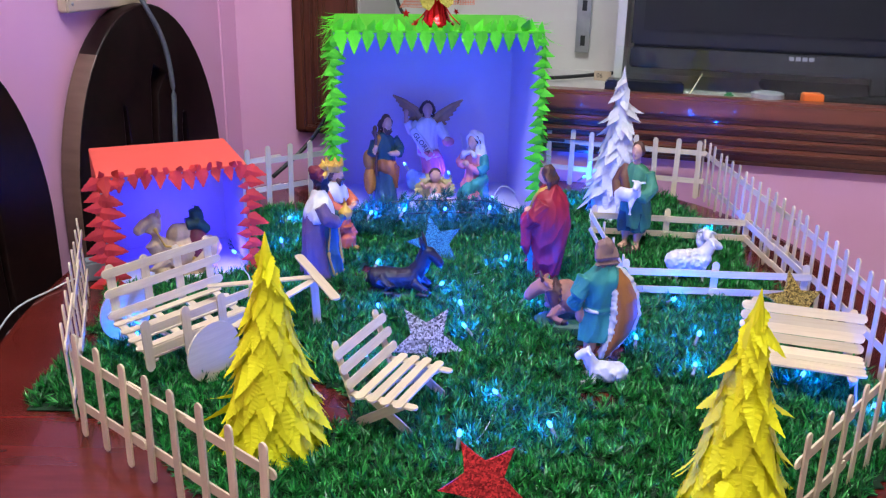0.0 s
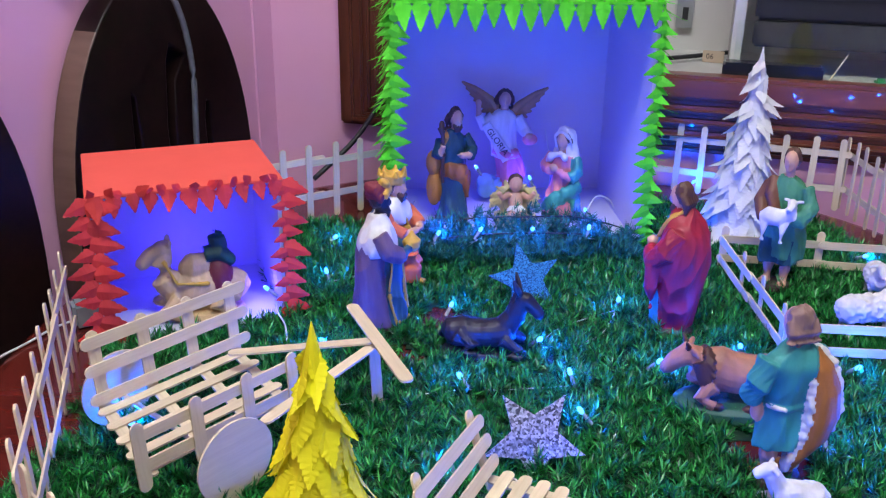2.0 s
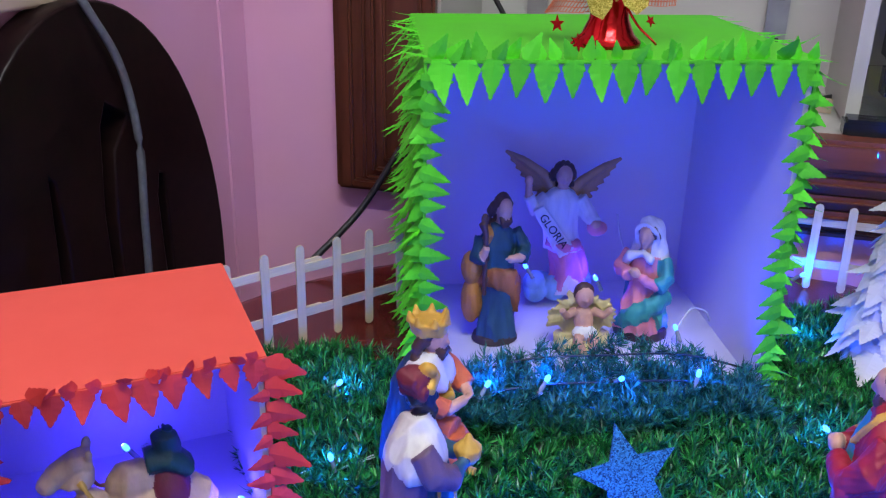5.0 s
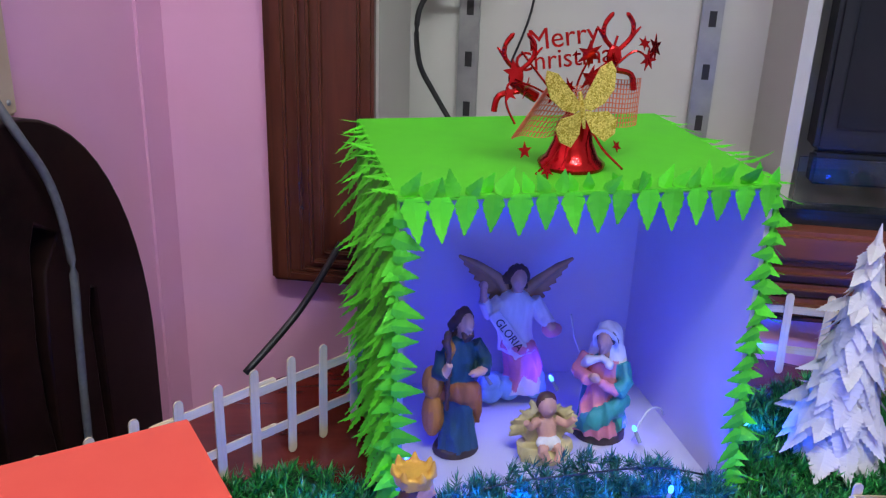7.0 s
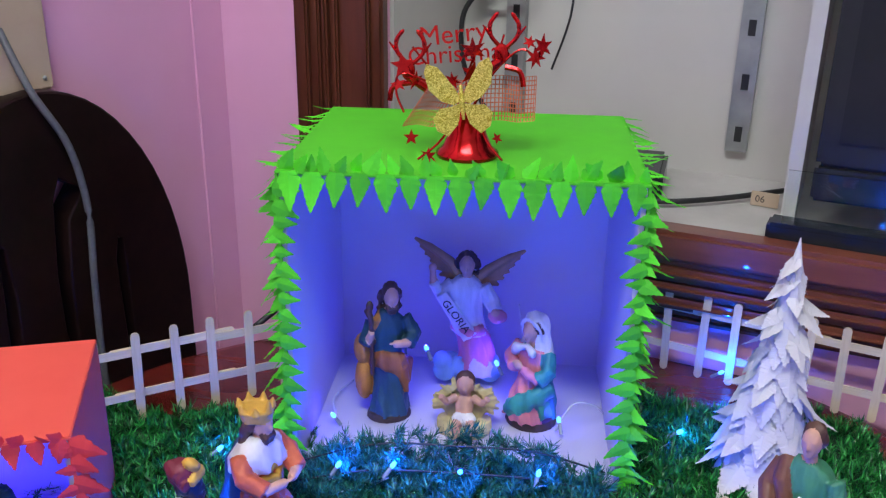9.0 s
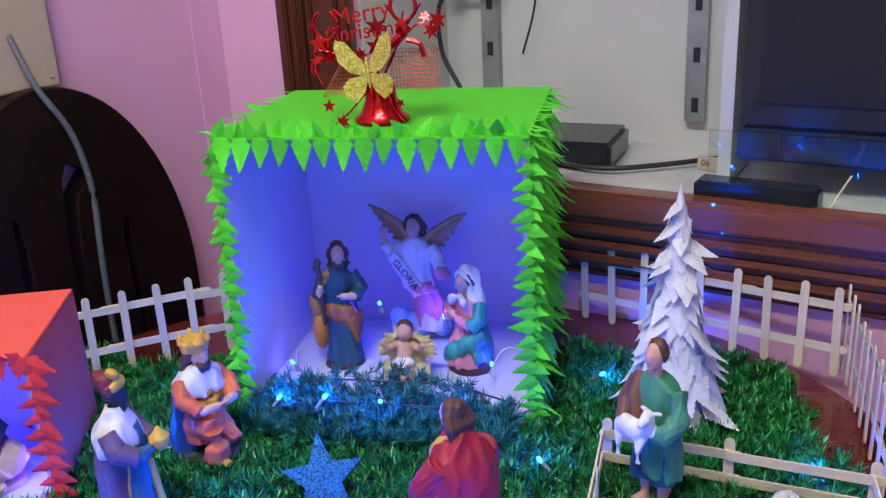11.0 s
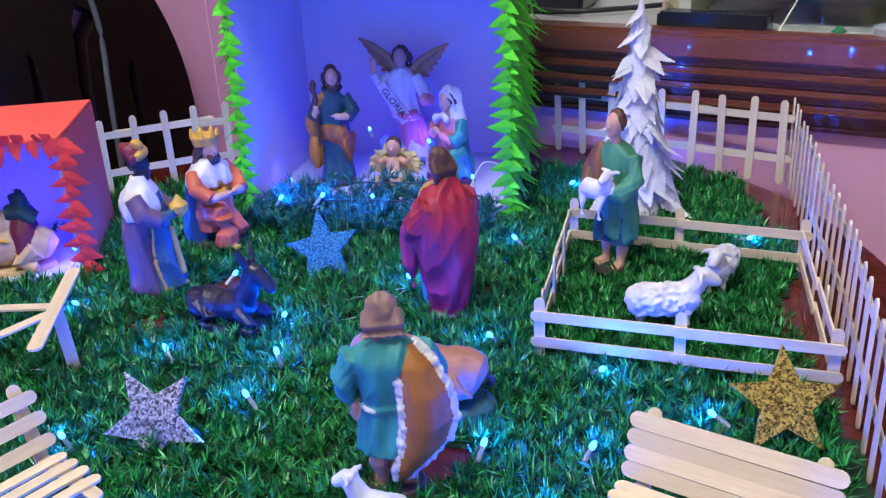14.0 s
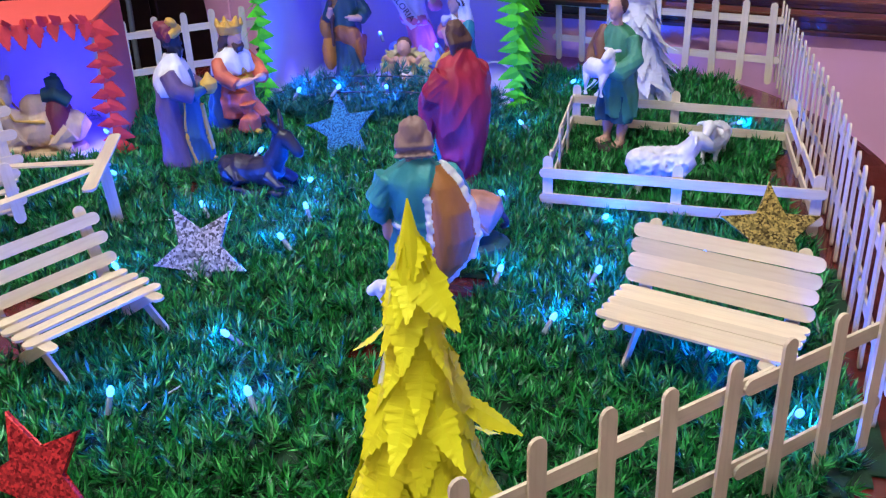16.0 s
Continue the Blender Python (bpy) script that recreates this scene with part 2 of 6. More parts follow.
def loft(bm, sections, mat=0, n=18, folds=0.0, count=5, phase=0.0):
    """A draped body through sections (x, y, z, rx, ry); folds ripple its outline, deeper towards the first section."""
    if folds:
        n, rows = 40, []
        for i in range(len(sections) - 1):
            a, b, c, d = (sections[max(i - 1, 0)], sections[i], sections[i + 1], sections[min(i + 2, len(sections) - 1)])
            for k in range(4):
                t = k / 4
                rows.append([0.5 * (2 * q + (r - p) * t + (2 * p - 5 * q + 4 * r - s) * t * t + (3 * q - p - 3 * r + s) * t ** 3) for p, q, r, s in zip(a, b, c, d)])
        sections = rows + [list(sections[-1])]
    rings = []
    for k, (x, y, z, rx, ry) in enumerate(sections):
        t = k / max(1, len(sections) - 1)
        f = folds * 1.5 * (1 - 0.85 * t)
        ring = []
        for a in (2 * math.pi * i / n for i in range(n)):
            q = 1 + f * (1.0 - 2.0 * abs(math.sin(0.5 * count * a + phase + 1.1 * t)) ** 0.7 + 0.4 * math.sin(2 * count * a + 1.7 * phase - 3.0 * t + 1)) * (0.7 + 0.3 * math.sin(a * 2 + 5 * t))
            ring.append(Vector((x + rx * q * math.cos(a), y + ry * q * math.sin(a), z)))
        rings.append(ring)
    ring_skin(bm, rings, mat)


def tube(bm, pts, radii, mat=0, n=8):
    pts = [Vector(p) for p in pts]
    rings = []
    for i, p in enumerate(pts):
        d = (pts[min(i + 1, len(pts) - 1)] - pts[max(i - 1, 0)]).normalized()
        q = d.to_track_quat("Z", "Y")
        r = radii[i] if isinstance(radii, (list, tuple)) else radii
        rings.append([p + q @ Vector((r * math.cos(a), r * math.sin(a), 0)) for a in (2 * math.pi * k / n for k in range(n))])
    ring_skin(bm, rings, mat)


def smooth_path(pts, steps=6):
    pts = [Vector(p) for p in pts]
    out = []
    for i in range(len(pts) - 1):
        a, b, c, d = pts[max(i - 1, 0)], pts[i], pts[i + 1], pts[min(i + 2, len(pts) - 1)]
        for k in range(steps):
            t = k / steps
            out.append(0.5 * (2 * b + (c - a) * t + (2 * a - 5 * b + 4 * c - d) * t * t + (3 * b - a - 3 * c + d) * t ** 3))
    return out + [pts[-1]]


def prism(bm, outline, h, mat=0, m=None):
    """Extrude a flat outline (x, y) from z = 0 to h."""
    m = m or Matrix.Identity(4)
    lo = [bm.verts.new(m @ Vector((x, y, 0))) for x, y in outline]
    hi = [bm.verts.new(m @ Vector((x, y, h))) for x, y in outline]
    bm.faces.new(lo[::-1]).material_index = mat
    bm.faces.new(hi).material_index = mat
    n = len(lo)
    for i in range(n):
        bm.faces.new((lo[i], lo[(i + 1) % n], hi[(i + 1) % n], hi[i])).material_index = mat


def text_into(bm, body, size, m, mat=0, extrude=0.0003):
    cu = bpy.data.curves.new("lettering", "FONT")
    cu.body, cu.size, cu.extrude, cu.align_x, cu.align_y = body, size, extrude, "CENTER", "CENTER"
    cu.resolution_u = 3
    ob = bpy.data.objects.new("lettering", cu)
    scene.collection.objects.link(ob)
    me = bpy.data.meshes.new_from_object(ob)
    me.transform(m)
    before = len(bm.faces)
    bm.from_mesh(me)
    bm.faces.ensure_lookup_table()
    for f in bm.faces[before:]:
        f.material_index = mat
    bpy.data.objects.remove(ob)
    bpy.data.meshes.remove(me)


def filled(name, loops, depth, bevel=0.0):
    """A flat board in x, y with holes: the first loop is the rim, the others are holes. Thickness along z from -depth to 0."""
    cu = bpy.data.curves.new(name, "CURVE")
    cu.dimensions, cu.fill_mode, cu.extrude, cu.bevel_depth, cu.bevel_resolution = "2D", "BOTH", depth / 2 - bevel, bevel, 1
    for loop in loops:
        sp = cu.splines.new("POLY")
        sp.points.add(len(loop) - 1)
        for q, (x, y) in zip(sp.points, loop):
            q.co = (x, y, 0, 1)
        sp.use_cyclic_u = True
    ob = bpy.data.objects.new(name, cu)
    scene.collection.objects.link(ob)
    me = bpy.data.meshes.new_from_object(ob)
    bpy.data.objects.remove(ob)
    bm = bmesh.new()
    bm.from_mesh(me)
    bmesh.ops.remove_doubles(bm, verts=bm.verts, dist=0.0004)
    bm.to_mesh(me)
    bm.free()
    me.transform(Matrix.Translation((0, 0, -depth / 2)))
    return me


def frame_of(x_axis, z_axis, origin):
    """A pose whose x runs along x_axis and whose z is as near to z_axis as it can be."""
    x = Vector(x_axis).normalized()
    y = Vector(z_axis).cross(x).normalized()
    z = x.cross(y)
    return Matrix.Translation(origin) @ Matrix((x, y, z)).transposed().to_4x4()


STICKS = {}


def stick_mesh(length, width, thick):
    key = (round(length, 3), round(width, 4), round(thick, 4))
    if key not in STICKS:
        bm = bmesh.new()
        r, h = key[1] / 2, key[0] / 2
        out = [(h - r + r * math.cos(a), r * math.sin(a)) for a in (math.pi * (k / 6 - 0.5) for k in range(7))]
        out += [(-x, -y) for x, y in out]
        prism(bm, out, key[2], m=Matrix.Translation((0, 0, -key[2] / 2)))
        STICKS[key] = mesh_of(bm, "stick", M["stick"])
    return STICKS[key]


def stick(name, p0, p1, facing, parent, width=0.0098, thick=0.002, label=""):
    """A flat ice-cream stick from p0 to p1 (in the parent's space) whose broad side faces along facing."""
    p0, p1 = Vector(p0), Vector(p1)
    ob = new(name, stick_mesh((p1 - p0).length, width, thick))
    ob.matrix_basis = frame_of(p1 - p0, facing, (p0 + p1) / 2)
    ob.parent = parent
    return tagged(ob, label)


def leaf_mesh(name, mat, w, length, curl, seed, slits=7, depth=0.12, shoulder=0.38):
    """A pointed paper leaf with a finely cut fringe along both sides; it points along +y, its upper face is +z."""
    rnd = random.Random(seed)
    bm = bmesh.new()

    def at(x, t, lift=0.0):
        return (x * w / 2, t * length, curl * length * t * t - 0.10 * w * abs(x) ** 1.5 + lift)

    def wide(t):
        return 0.55 + 0.45 * t / shoulder if t < shoulder else max(0.0, (1 - t) / (1 - shoulder)) ** 0.9
    n = slits * 2
    spine = [bm.verts.new(at(0, k / n)) for k in range(n + 1)]
    for side in (-1, 1):
        rim = [bm.verts.new(at(side * wide(0), 0))]
        for k in range(1, n):
            t = k / n
            cut = k % 2 == 0
            x = wide(t) * (1 - depth * rnd.uniform(0.4, 1.8) if cut else rnd.uniform(0.98, 1.05))
            rim.append(bm.verts.new(at(side * x, min(0.985, t + (0.0 if cut else rnd.uniform(0.01, 0.05))), 0 if cut else length * rnd.uniform(-0.01, 0.02))))
        rim.append(spine[-1])
        for k in range(n):
            q = [spine[k], rim[k], rim[k + 1]] + ([spine[k + 1]] if k < n - 1 else [])
            bm.faces.new(q)
    return mesh_of(bm, name, mat)


def place_leaf(mesh, name, base, direction, facing, parent, scale=1.0):
    d, f = Vector(direction).normalized(), Vector(facing)
    x = d.cross(f).normalized()
    z = x.cross(d)
    ob = new(name, mesh)
    ob.matrix_basis = Matrix.Translation(base) @ Matrix((x, d, z)).transposed().to_4x4() @ Matrix.Diagonal((scale, scale, scale, 1))
    ob.parent = parent
    return ob


# ---- the room ----
TABLE = 0.757
CORNER = Vector((-0.439, 1.975, 0))
ALONG, INTO = Vector((0.9706, -0.2404, 0)), Vector((0.2404, 0.9706, 0))
LEFT, LEFT_OUT = Vector((-0.36, -0.933, 0)).normalized(), Vector((-0.933, 0.36, 0)).normalized()


def wall_space(u, off, z):
    """A place by its distance along the window wall, its depth behind that wall's face, and its height."""
    return CORNER + ALONG * u + INTO * off + Vector((0, 0, z))


WALL = Matrix.Translation(CORNER) @ Matrix((ALONG, INTO, Vector((0, 0, 1)))).transposed().to_4x4()
SIDE = Matrix.Translation(CORNER) @ Matrix((LEFT, LEFT_OUT, Vector((0, 0, 1)))).transposed().to_4x4()
HIGH = 2.75


def slab(name, m, lo, hi, mat, label, category="wall", bevel=0.0):
    bm = bmesh.new()
    box(bm, lo, hi, bevel)
    ob = part(name, bm, mat)
    ob.matrix_basis = m
    return tagged(ob, label, category, kind="structure")


# the window wall, with an opening for the recess that holds the television
U0, U1, Z0, Z1 = 0.272, 2.05, 0.948, 2.05
slab("wall_north", WALL, (0.0, 0, 0), (U0, 0.26, HIGH), M["pink"], "pink painted wall beside a framed recess")
slab("wall_north_lower", WALL, (U0, 0, 0), (U1, 0.26, Z0 - 0.02), M["pink"], "pink painted wall under a framed recess")
slab("wall_north_upper", WALL, (U0, 0, Z1), (U1, 0.26, HIGH), M["pink"], "pink painted wall over a framed recess")
slab("wall_north_end", WALL, (U1, 0, 0), (3.6, 0.26, HIGH), M["pink"], "pink painted wall past a framed recess")
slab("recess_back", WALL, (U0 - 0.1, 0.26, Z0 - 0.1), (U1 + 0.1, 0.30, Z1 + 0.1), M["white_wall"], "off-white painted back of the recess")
slab("recess_shelf", WALL, (U0, 0.004, Z0 - 0.02), (U1, 0.26, Z0 - 0.004), M["dusty_white"], "dusty white shelf board in the recess", "shelf")
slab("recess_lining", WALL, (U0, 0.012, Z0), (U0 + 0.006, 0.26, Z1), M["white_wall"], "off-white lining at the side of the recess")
slab("wall_west", SIDE, (-0.14, 0, 0), (3.3, 0.14, HIGH), M["pink"], "pink painted wall behind dark chairs")
slab("wall_pier", SIDE, (0.0, -0.004, 0), (0.055, 0.0, HIGH), M["pink"], "narrow pink pier in the corner")
far_l, far_r = SIDE @ Vector((3.3, 0, 0)), WALL @ Vector((3.6, 0, 0))
back = far_l + (far_r - CORNER) * 0.95
# unseen walls closing the room, off-white so their bounced light stays neutral
for nm, a, b in (("wall_south", far_l, back), ("wall_east", back, far_r)):
    d = (b - a).normalized()
    m = Matrix.Translation(a) @ Matrix((d, Vector((d.y, -d.x, 0)), Vector((0, 0, 1)))).transposed().to_4x4()
    slab(nm, m, (-0.1, 0, 0), ((b - a).length + 0.1, 0.12, HIGH), M["ceiling"], "unseen off-white wall added to bounce neutral light")
for nm, z0, z1, mt, lb in (("floor", -0.1, 0.0, M["floor"], "brown tiled floor"), ("ceiling", HIGH, HIGH + 0.1, M["ceiling"], "white painted ceiling")):
    bm = bmesh.new()
    ps = [CORNER + Vector((-0.6, 0.7, 0)), far_l + Vector((-0.4, -0.3, 0)), back + Vector((0.3, -0.4, 0)), far_r + Vector((0.4, 0.5, 0))]
    prism(bm, [(p.x, p.y) for p in ps][::-1], z1 - z0, m=Matrix.Translation((0, 0, z0)))
    tagged(part(nm, bm, mt), lb, nm, kind="structure")

# wooden surround: a grooved jamb and a moulded sill
surround = thing("window_1", WALL, "red-brown varnished wooden surround of a wall recess", "window surround", kind="structure")
bm = bmesh.new()
box(bm, (0.140, -0.022, 0.823), (U0 + 0.006, -0.002, Z1 + 0.12), 0.004)
for k, (a, b, d) in enumerate(((0.150, 0.168, 0.010), (0.178, 0.186, 0.008), (0.192, 0.200, 0.012), (0.206, 0.214, 0.008), (0.222, 0.262, 0.010))):
    box(bm, (a, -0.022 - d, 0.829 + 0.013 * k), (b, -0.0215, Z1 + 0.12), 0.003)
    if k < 4:
        box(bm, (b + 0.0004, -0.022 - d, 0.829 + 0.013 * k), (U0 + 0.002, -0.0215, 0.829 + 0.013 * k + 0.7 * (b - a)), 0.0025)
part("jamb", bm, M["frame_wood"], surround)
bands = [("sill_board", 0.911, 0.950, 0.040, 0.006)]
for k, (tall, deep) in enumerate(((0.008, 0.030), (0.014, 0.040), (0.007, 0.027), (0.012, 0.036), (0.007, 0.024), (0.015, 0.034), (0.008, 0.022), (0.014, 0.018))):
    top = bands[-1][1] - 0.0006
    bands.append(("moulding", top - tall, top, deep, 0.45 * tall if k % 2 else 0.0015))
for nm, za, zb, dp, bv in bands:
    bm = bmesh.new()
    a = U0 + 0.007 if nm == "sill_board" else 0.281
    box(bm, (a, -dp, za), (U1 + 0.1, -0.001 if nm != "sill_board" else 0.003, zb), bv)
    part(nm, bm, M["sill_wood"], surround)
bm = bmesh.new()
box(bm, (U1 - 0.006, -0.03, 0.951), (U1 + 0.1, -0.002, Z1 + 0.12), 0.004)
part("jamb", bm, M["frame_wood"], surround)
bm = bmesh.new()
box(bm, (U0 + 0.007, -0.03, Z1), (U1 - 0.007, -0.002, Z1 + 0.12), 0.004)
part("head", bm, M["frame_wood"], surround)

# things in the recess
for k, u in enumerate((0.352, 0.697)):
    bm = bmesh.new()
    box(bm, (u, 0.245, 0.985), (u + 0.030, 0.2595, Z1))
    strip = part("shelf_standard", bm, M["steel"])
    strip.matrix_basis = WALL
    tagged(strip, "slotted steel shelf standard screwed to the wall", "shelf bracket", "shelf standards")
    for j in range(12):
        bm = bmesh.new()
        z = 1.0 + j * 0.075
        box(bm, (u + 0.011, 0.2435, z), (u + 0.021, 0.2449, z + 0.022))
        part("slot", bm, M["black_cable"], strip)
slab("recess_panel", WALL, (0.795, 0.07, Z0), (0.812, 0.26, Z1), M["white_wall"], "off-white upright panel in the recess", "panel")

tv = thing("television", WALL @ pose(0.826, 0.045, Z0 - 0.004, 0, 0, 0), "large black flat television standing in the recess", "television")
bm = bmesh.new()
box(bm, (0.0, 0.0, 0.085), (0.98, 0.045, 0.66), 0.006)
part("body", bm, M["tv_bezel"], tv)
bm = bmesh.new()
box(bm, (0.022, -0.003, 0.118), (0.958, -0.0005, 0.64))
part("screen", bm, M["tv_black"], tv, "gloss black screen")
bm = bmesh.new()
box(bm, (0.0, -0.006, 0.045), (0.98, 0.02, 0.0845), 0.004)
part("lower_bezel", bm, M["tv_bezel"], tv)
bm = bmesh.new()
for k in range(4):
    box(bm, (0.296 + k * 0.012, -0.0075, 0.073), (0.305 + k * 0.012, -0.0062, 0.080))
part("maker_mark", bm, M["tv_grey"], tv)
bm = bmesh.new()
box(bm, (0.26, -0.02, 0.0), (0.72, 0.14, 0.014), 0.004)
box(bm, (0.45, 0.0, 0.0145), (0.53, 0.03, 0.06), 0.003)
part("stand", bm, M["tv_black"], tv)


def recess_box(name, u, off, w, d, h, mat, label, category, bevel=0.003, turn=0):
    bm = bmesh.new()
    box(bm, (-w / 2, -d / 2, 0), (w / 2, d / 2, h), bevel)
    ob = part(name, bm, mat)
    ob.matrix_basis = WALL @ pose(u, off, Z0 - 0.0035, 0, 0, turn)
    return tagged(ob, label, category)


recess_box("router", 0.55, 0.13, 0.17, 0.13, 0.04, M["tv_bezel"], "grey-black flat router box on the dusty shelf", "router", 0.006, 8)
recess_box("set_top_box", 0.86, 0.012, 0.15, 0.04, 0.024, M["tv_black"], "black flat box on the recess shelf edge", "box", 0.004, -2)
recess_box("orange_box", 1.17, 0.012, 0.036, 0.03, 0.018, M["orange"], "small orange plastic box on the shelf", "box", 0.002, 10)
recess_box("bottle_cap", 1.02, 0.016, 0.018, 0.018, 0.010, paint("cap_green", (0.01, 0.16, 0.06)), "small green plastic cap on the shelf", "cap", 0.004)
sticker = recess_box("sticker_card", 0.770, 0.13, 0.036, 0.003, 0.020, M["board_wood"], "small number card leaning on the shelf", "card", 0.0008, -6)
bm = bmesh.new()
text_into(bm, "06", 0.013, pose(-0.006, -0.0018, 0.010, 90, 0, 0), extrude=0.0001)
part("number", bm, M["black_cable"], sticker)
tape = bmesh.new()
loft(tape, [(0, 0, 0, 0.030, 0.030), (0, 0, 0.014, 0.030, 0.030)], n=24)
ob = tagged(part("tape_roll", tape, M["tv_grey"], smooth=False), "grey roll of tape lying on the shelf", "tape")
ob.matrix_basis = WALL @ pose(1.09, 0.012, Z0 - 0.0035)
bm = bmesh.new()
tube(bm, [(0, 0, 0), (0.022, -0.006, 0.045)], 0.0012)
ob = tagged(part("wooden_stick", bm, M["stick"]), "thin wooden stick propped on the shelf", "stick")
ob.matrix_basis = WALL @ pose(0.945, 0.012, Z0 - 0.0035)
bm = bmesh.new()
box(bm, (0.80, 0.004, Z0 - 0.003), (1.42, 0.0065, Z0 + 0.085))
ob = part("glass_pane", bm, M["glass"])
ob.matrix_basis = WALL
ob.visible_shadow = False
tagged(ob, "clear sliding glass pane at the shelf front", "glass")


def cable(name, pts, radius, mat, label, m=None, category="cable", n=8, kind=""):
    bm = bmesh.new()
    tube(bm, smooth_path(pts), radius, n=n)
    ob = part(name, bm, mat, smooth=True)
    if m:
        ob.matrix_basis = m
    return tagged(ob, label, category, kind=kind)


cable("power_cable", [(0.312, 0.22, 1.45), (0.318, 0.22, 1.32), (0.314, 0.21, 1.24)], 0.006, M["black_cable"], "black power cable hanging in the recess", WALL)
cable("power_cable", [(0.50, 0.10, 0.952), (0.62, 0.06, 0.953), (0.70, 0.10, 0.953), (0.80, 0.20, 0.953)], 0.004, M["black_cable"], "black cable lying on the dusty shelf", WALL)
cable("power_cable", [(0.330, 0.22, 1.205), (0.365, 0.22, 1.235), (0.400, 0.22, 1.225), (0.385, 0.21, 1.195), (0.335, 0.21, 1.200), (0.300, 0.20, 1.16), (0.300, 0.20, 1.09), (0.325, 0.20, 1.04), (0.38, 0.20, 0.955)], 0.004, M["black_cable"], "black cable looped beside a white plug", WALL)
cable("thin_wire", [(0.38, 0.24, 1.40), (0.45, 0.22, 1.30), (0.46, 0.23, 1.18), (0.43, 0.24, 1.08)], 0.0018, M["black_cable"], "thin black wire hanging in the recess", WALL)
bm = bmesh.new()
box(bm, (0.300, 0.20, 1.185), (0.328, 0.2595, 1.235), 0.005)
ob = part("white_plug", bm, M["plastic_white"])
ob.matrix_basis = WALL
tagged(ob, "white plastic plug on the wall of the recess", "plug")
cable("black_rod", [(0.245, -0.060, 0.90), (0.200, -0.10, 0.82), (0.15, -0.17, TABLE + 0.006)], 0.0045, M["black_cable"], "black cable running down the pink wall to the table", WALL)

# switch board on the side wall, with its cable
board = thing("switch_board", SIDE @ pose(0.30, 0, 1.105), "beige switch board screwed to the pink wall", "switch board")
bm = bmesh.new()
box(bm, (0, -0.022, 0), (0.20, 0.0, 0.20), 0.003)
part("plate", bm, M["board_wood"], board)
for x in (0.012, 0.188):
    bm = bmesh.new()
    ell(bm, (x, -0.022, 0.014), (0.003, 0.002, 0.003))
    part("screw", bm, M["steel"], board)
cable("hanging_cable", [(0.36, -0.02, 1.18), (0.356, -0.055, 1.115), (0.325, -0.066, 1.046), (0.313, -0.070, 0.963), (0.318, -0.070, 0.87), (0.32, -0.068, 0.74), (0.31, -0.066, 0.60)], 0.0045, M["grey_cable"], "grey dusty cable hanging over a chair back", SIDE)


# dining chairs with arched backs, standing between table and wall
def dining_chair(m, label):
    ch = thing("dining_chair", m, label, "chair", "chairs round the table")
    w, straight, top = 0.40, 0.33, 0.657
    rim = [(-w / 2, 0.0), (w / 2, 0.0)] + [(w / 2 * math.cos(q), straight + (top - straight) * math.sin(q)) for q in (math.pi * k / 28 for k in range(29))]
    slits = [[(0.014, 0.558), (0.002, 0.531), (-0.007, 0.435), (-0.006, 0.36), (0.0, 0.30), (0.010, 0.15), (0.022, 0.15), (0.013, 0.307), (0.015, 0.423), (0.023, 0.499), (0.052, 0.534)],
             [(0.088, 0.46), (0.081, 0.429), (0.084, 0.307), (0.092, 0.15), (0.112, 0.15), (0.101, 0.276), (0.100, 0.412), (0.099, 0.453)],
             [(-0.078, 0.505), (-0.066, 0.49), (-0.061, 0.422), (-0.066, 0.30), (-0.074, 0.15), (-0.094, 0.15), (-0.086, 0.30), (-0.080, 0.42)]]
    me = filled("backrest", [rim] + slits, 0.040, 0.003)
    me.materials.append(M["chair"])
    me.materials.append(M["chair_edge"])
    # only the edge on the -x side is brown, much paler than the board
    for p in me.polygons:
        if abs(p.normal.z) < 0.5 and p.center.x < -0.12:
            p.material_index = 1
    back_rest = part("backrest", me, None, ch)
    back_rest.matrix_basis = pose(0, 0, 0.45, 90, 0, 0)
    bm = bmesh.new()
    box(bm, (-0.21, -0.40, 0.41), (0.21, -0.004, 0.445), 0.008)
    part("seat", bm, M["chair"], ch)
    for x, y in ((-0.19, -0.38), (0.19, -0.38), (-0.19, 0.02), (0.19, 0.02)):
        bm = bmesh.new()
        box(bm, (x - 0.02, y - 0.02, 0), (x + 0.02, y + 0.02, 0.409), 0.004)
        part("leg", bm, M["chair"], ch)
    return ch


def chair_at(u, off):
    p = SIDE @ Vector((u, off, 0))
    x = -LEFT
    y = Vector((0, 0, 1)).cross(x)
    return Matrix.Translation(p) @ Matrix((x, y, Vector((0, 0, 1)))).transposed().to_4x4()


dining_chair(chair_at(0.345, -0.046), "near-black wooden chair with a tall arched pierced back")
dining_chair(chair_at(0.81, -0.046), "near-black wooden chair with an arched back beside the table")

# ceiling tube light over the table
fitting = thing("tube_light", pose(-0.02, 0.48, HIGH - 0.001, 0, 0, -14), "white ceiling tube light fitting", "ceiling light")
bm = bmesh.new()
box(bm, (-0.6, -0.03, -0.05), (0.6, 0.03, 0), 0.006)
part("housing", bm, M["plastic_white"], fitting)
bm = bmesh.new()
tube(bm, [(-0.58, 0, -0.068), (0.58, 0, -0.068)], 0.014, n=12)
part("tube", bm, glow("white_tube", (0.95, 0.97, 1.0), 6.0), fitting)

# ---- the table ----
table = thing("oval_table", pose(0.035, 1.195, 0), "dark red polished oval wooden table", "table")


def oval(ax, by, n=96, e=2.3):
    pts = []
    for k in range(n):
        a = 2 * math.pi * k / n
        c, s = math.cos(a), math.sin(a)
        pts.append((ax * math.copysign(abs(c) ** (2 / e), c), by * math.copysign(abs(s) ** (2 / e), s)))
    return pts


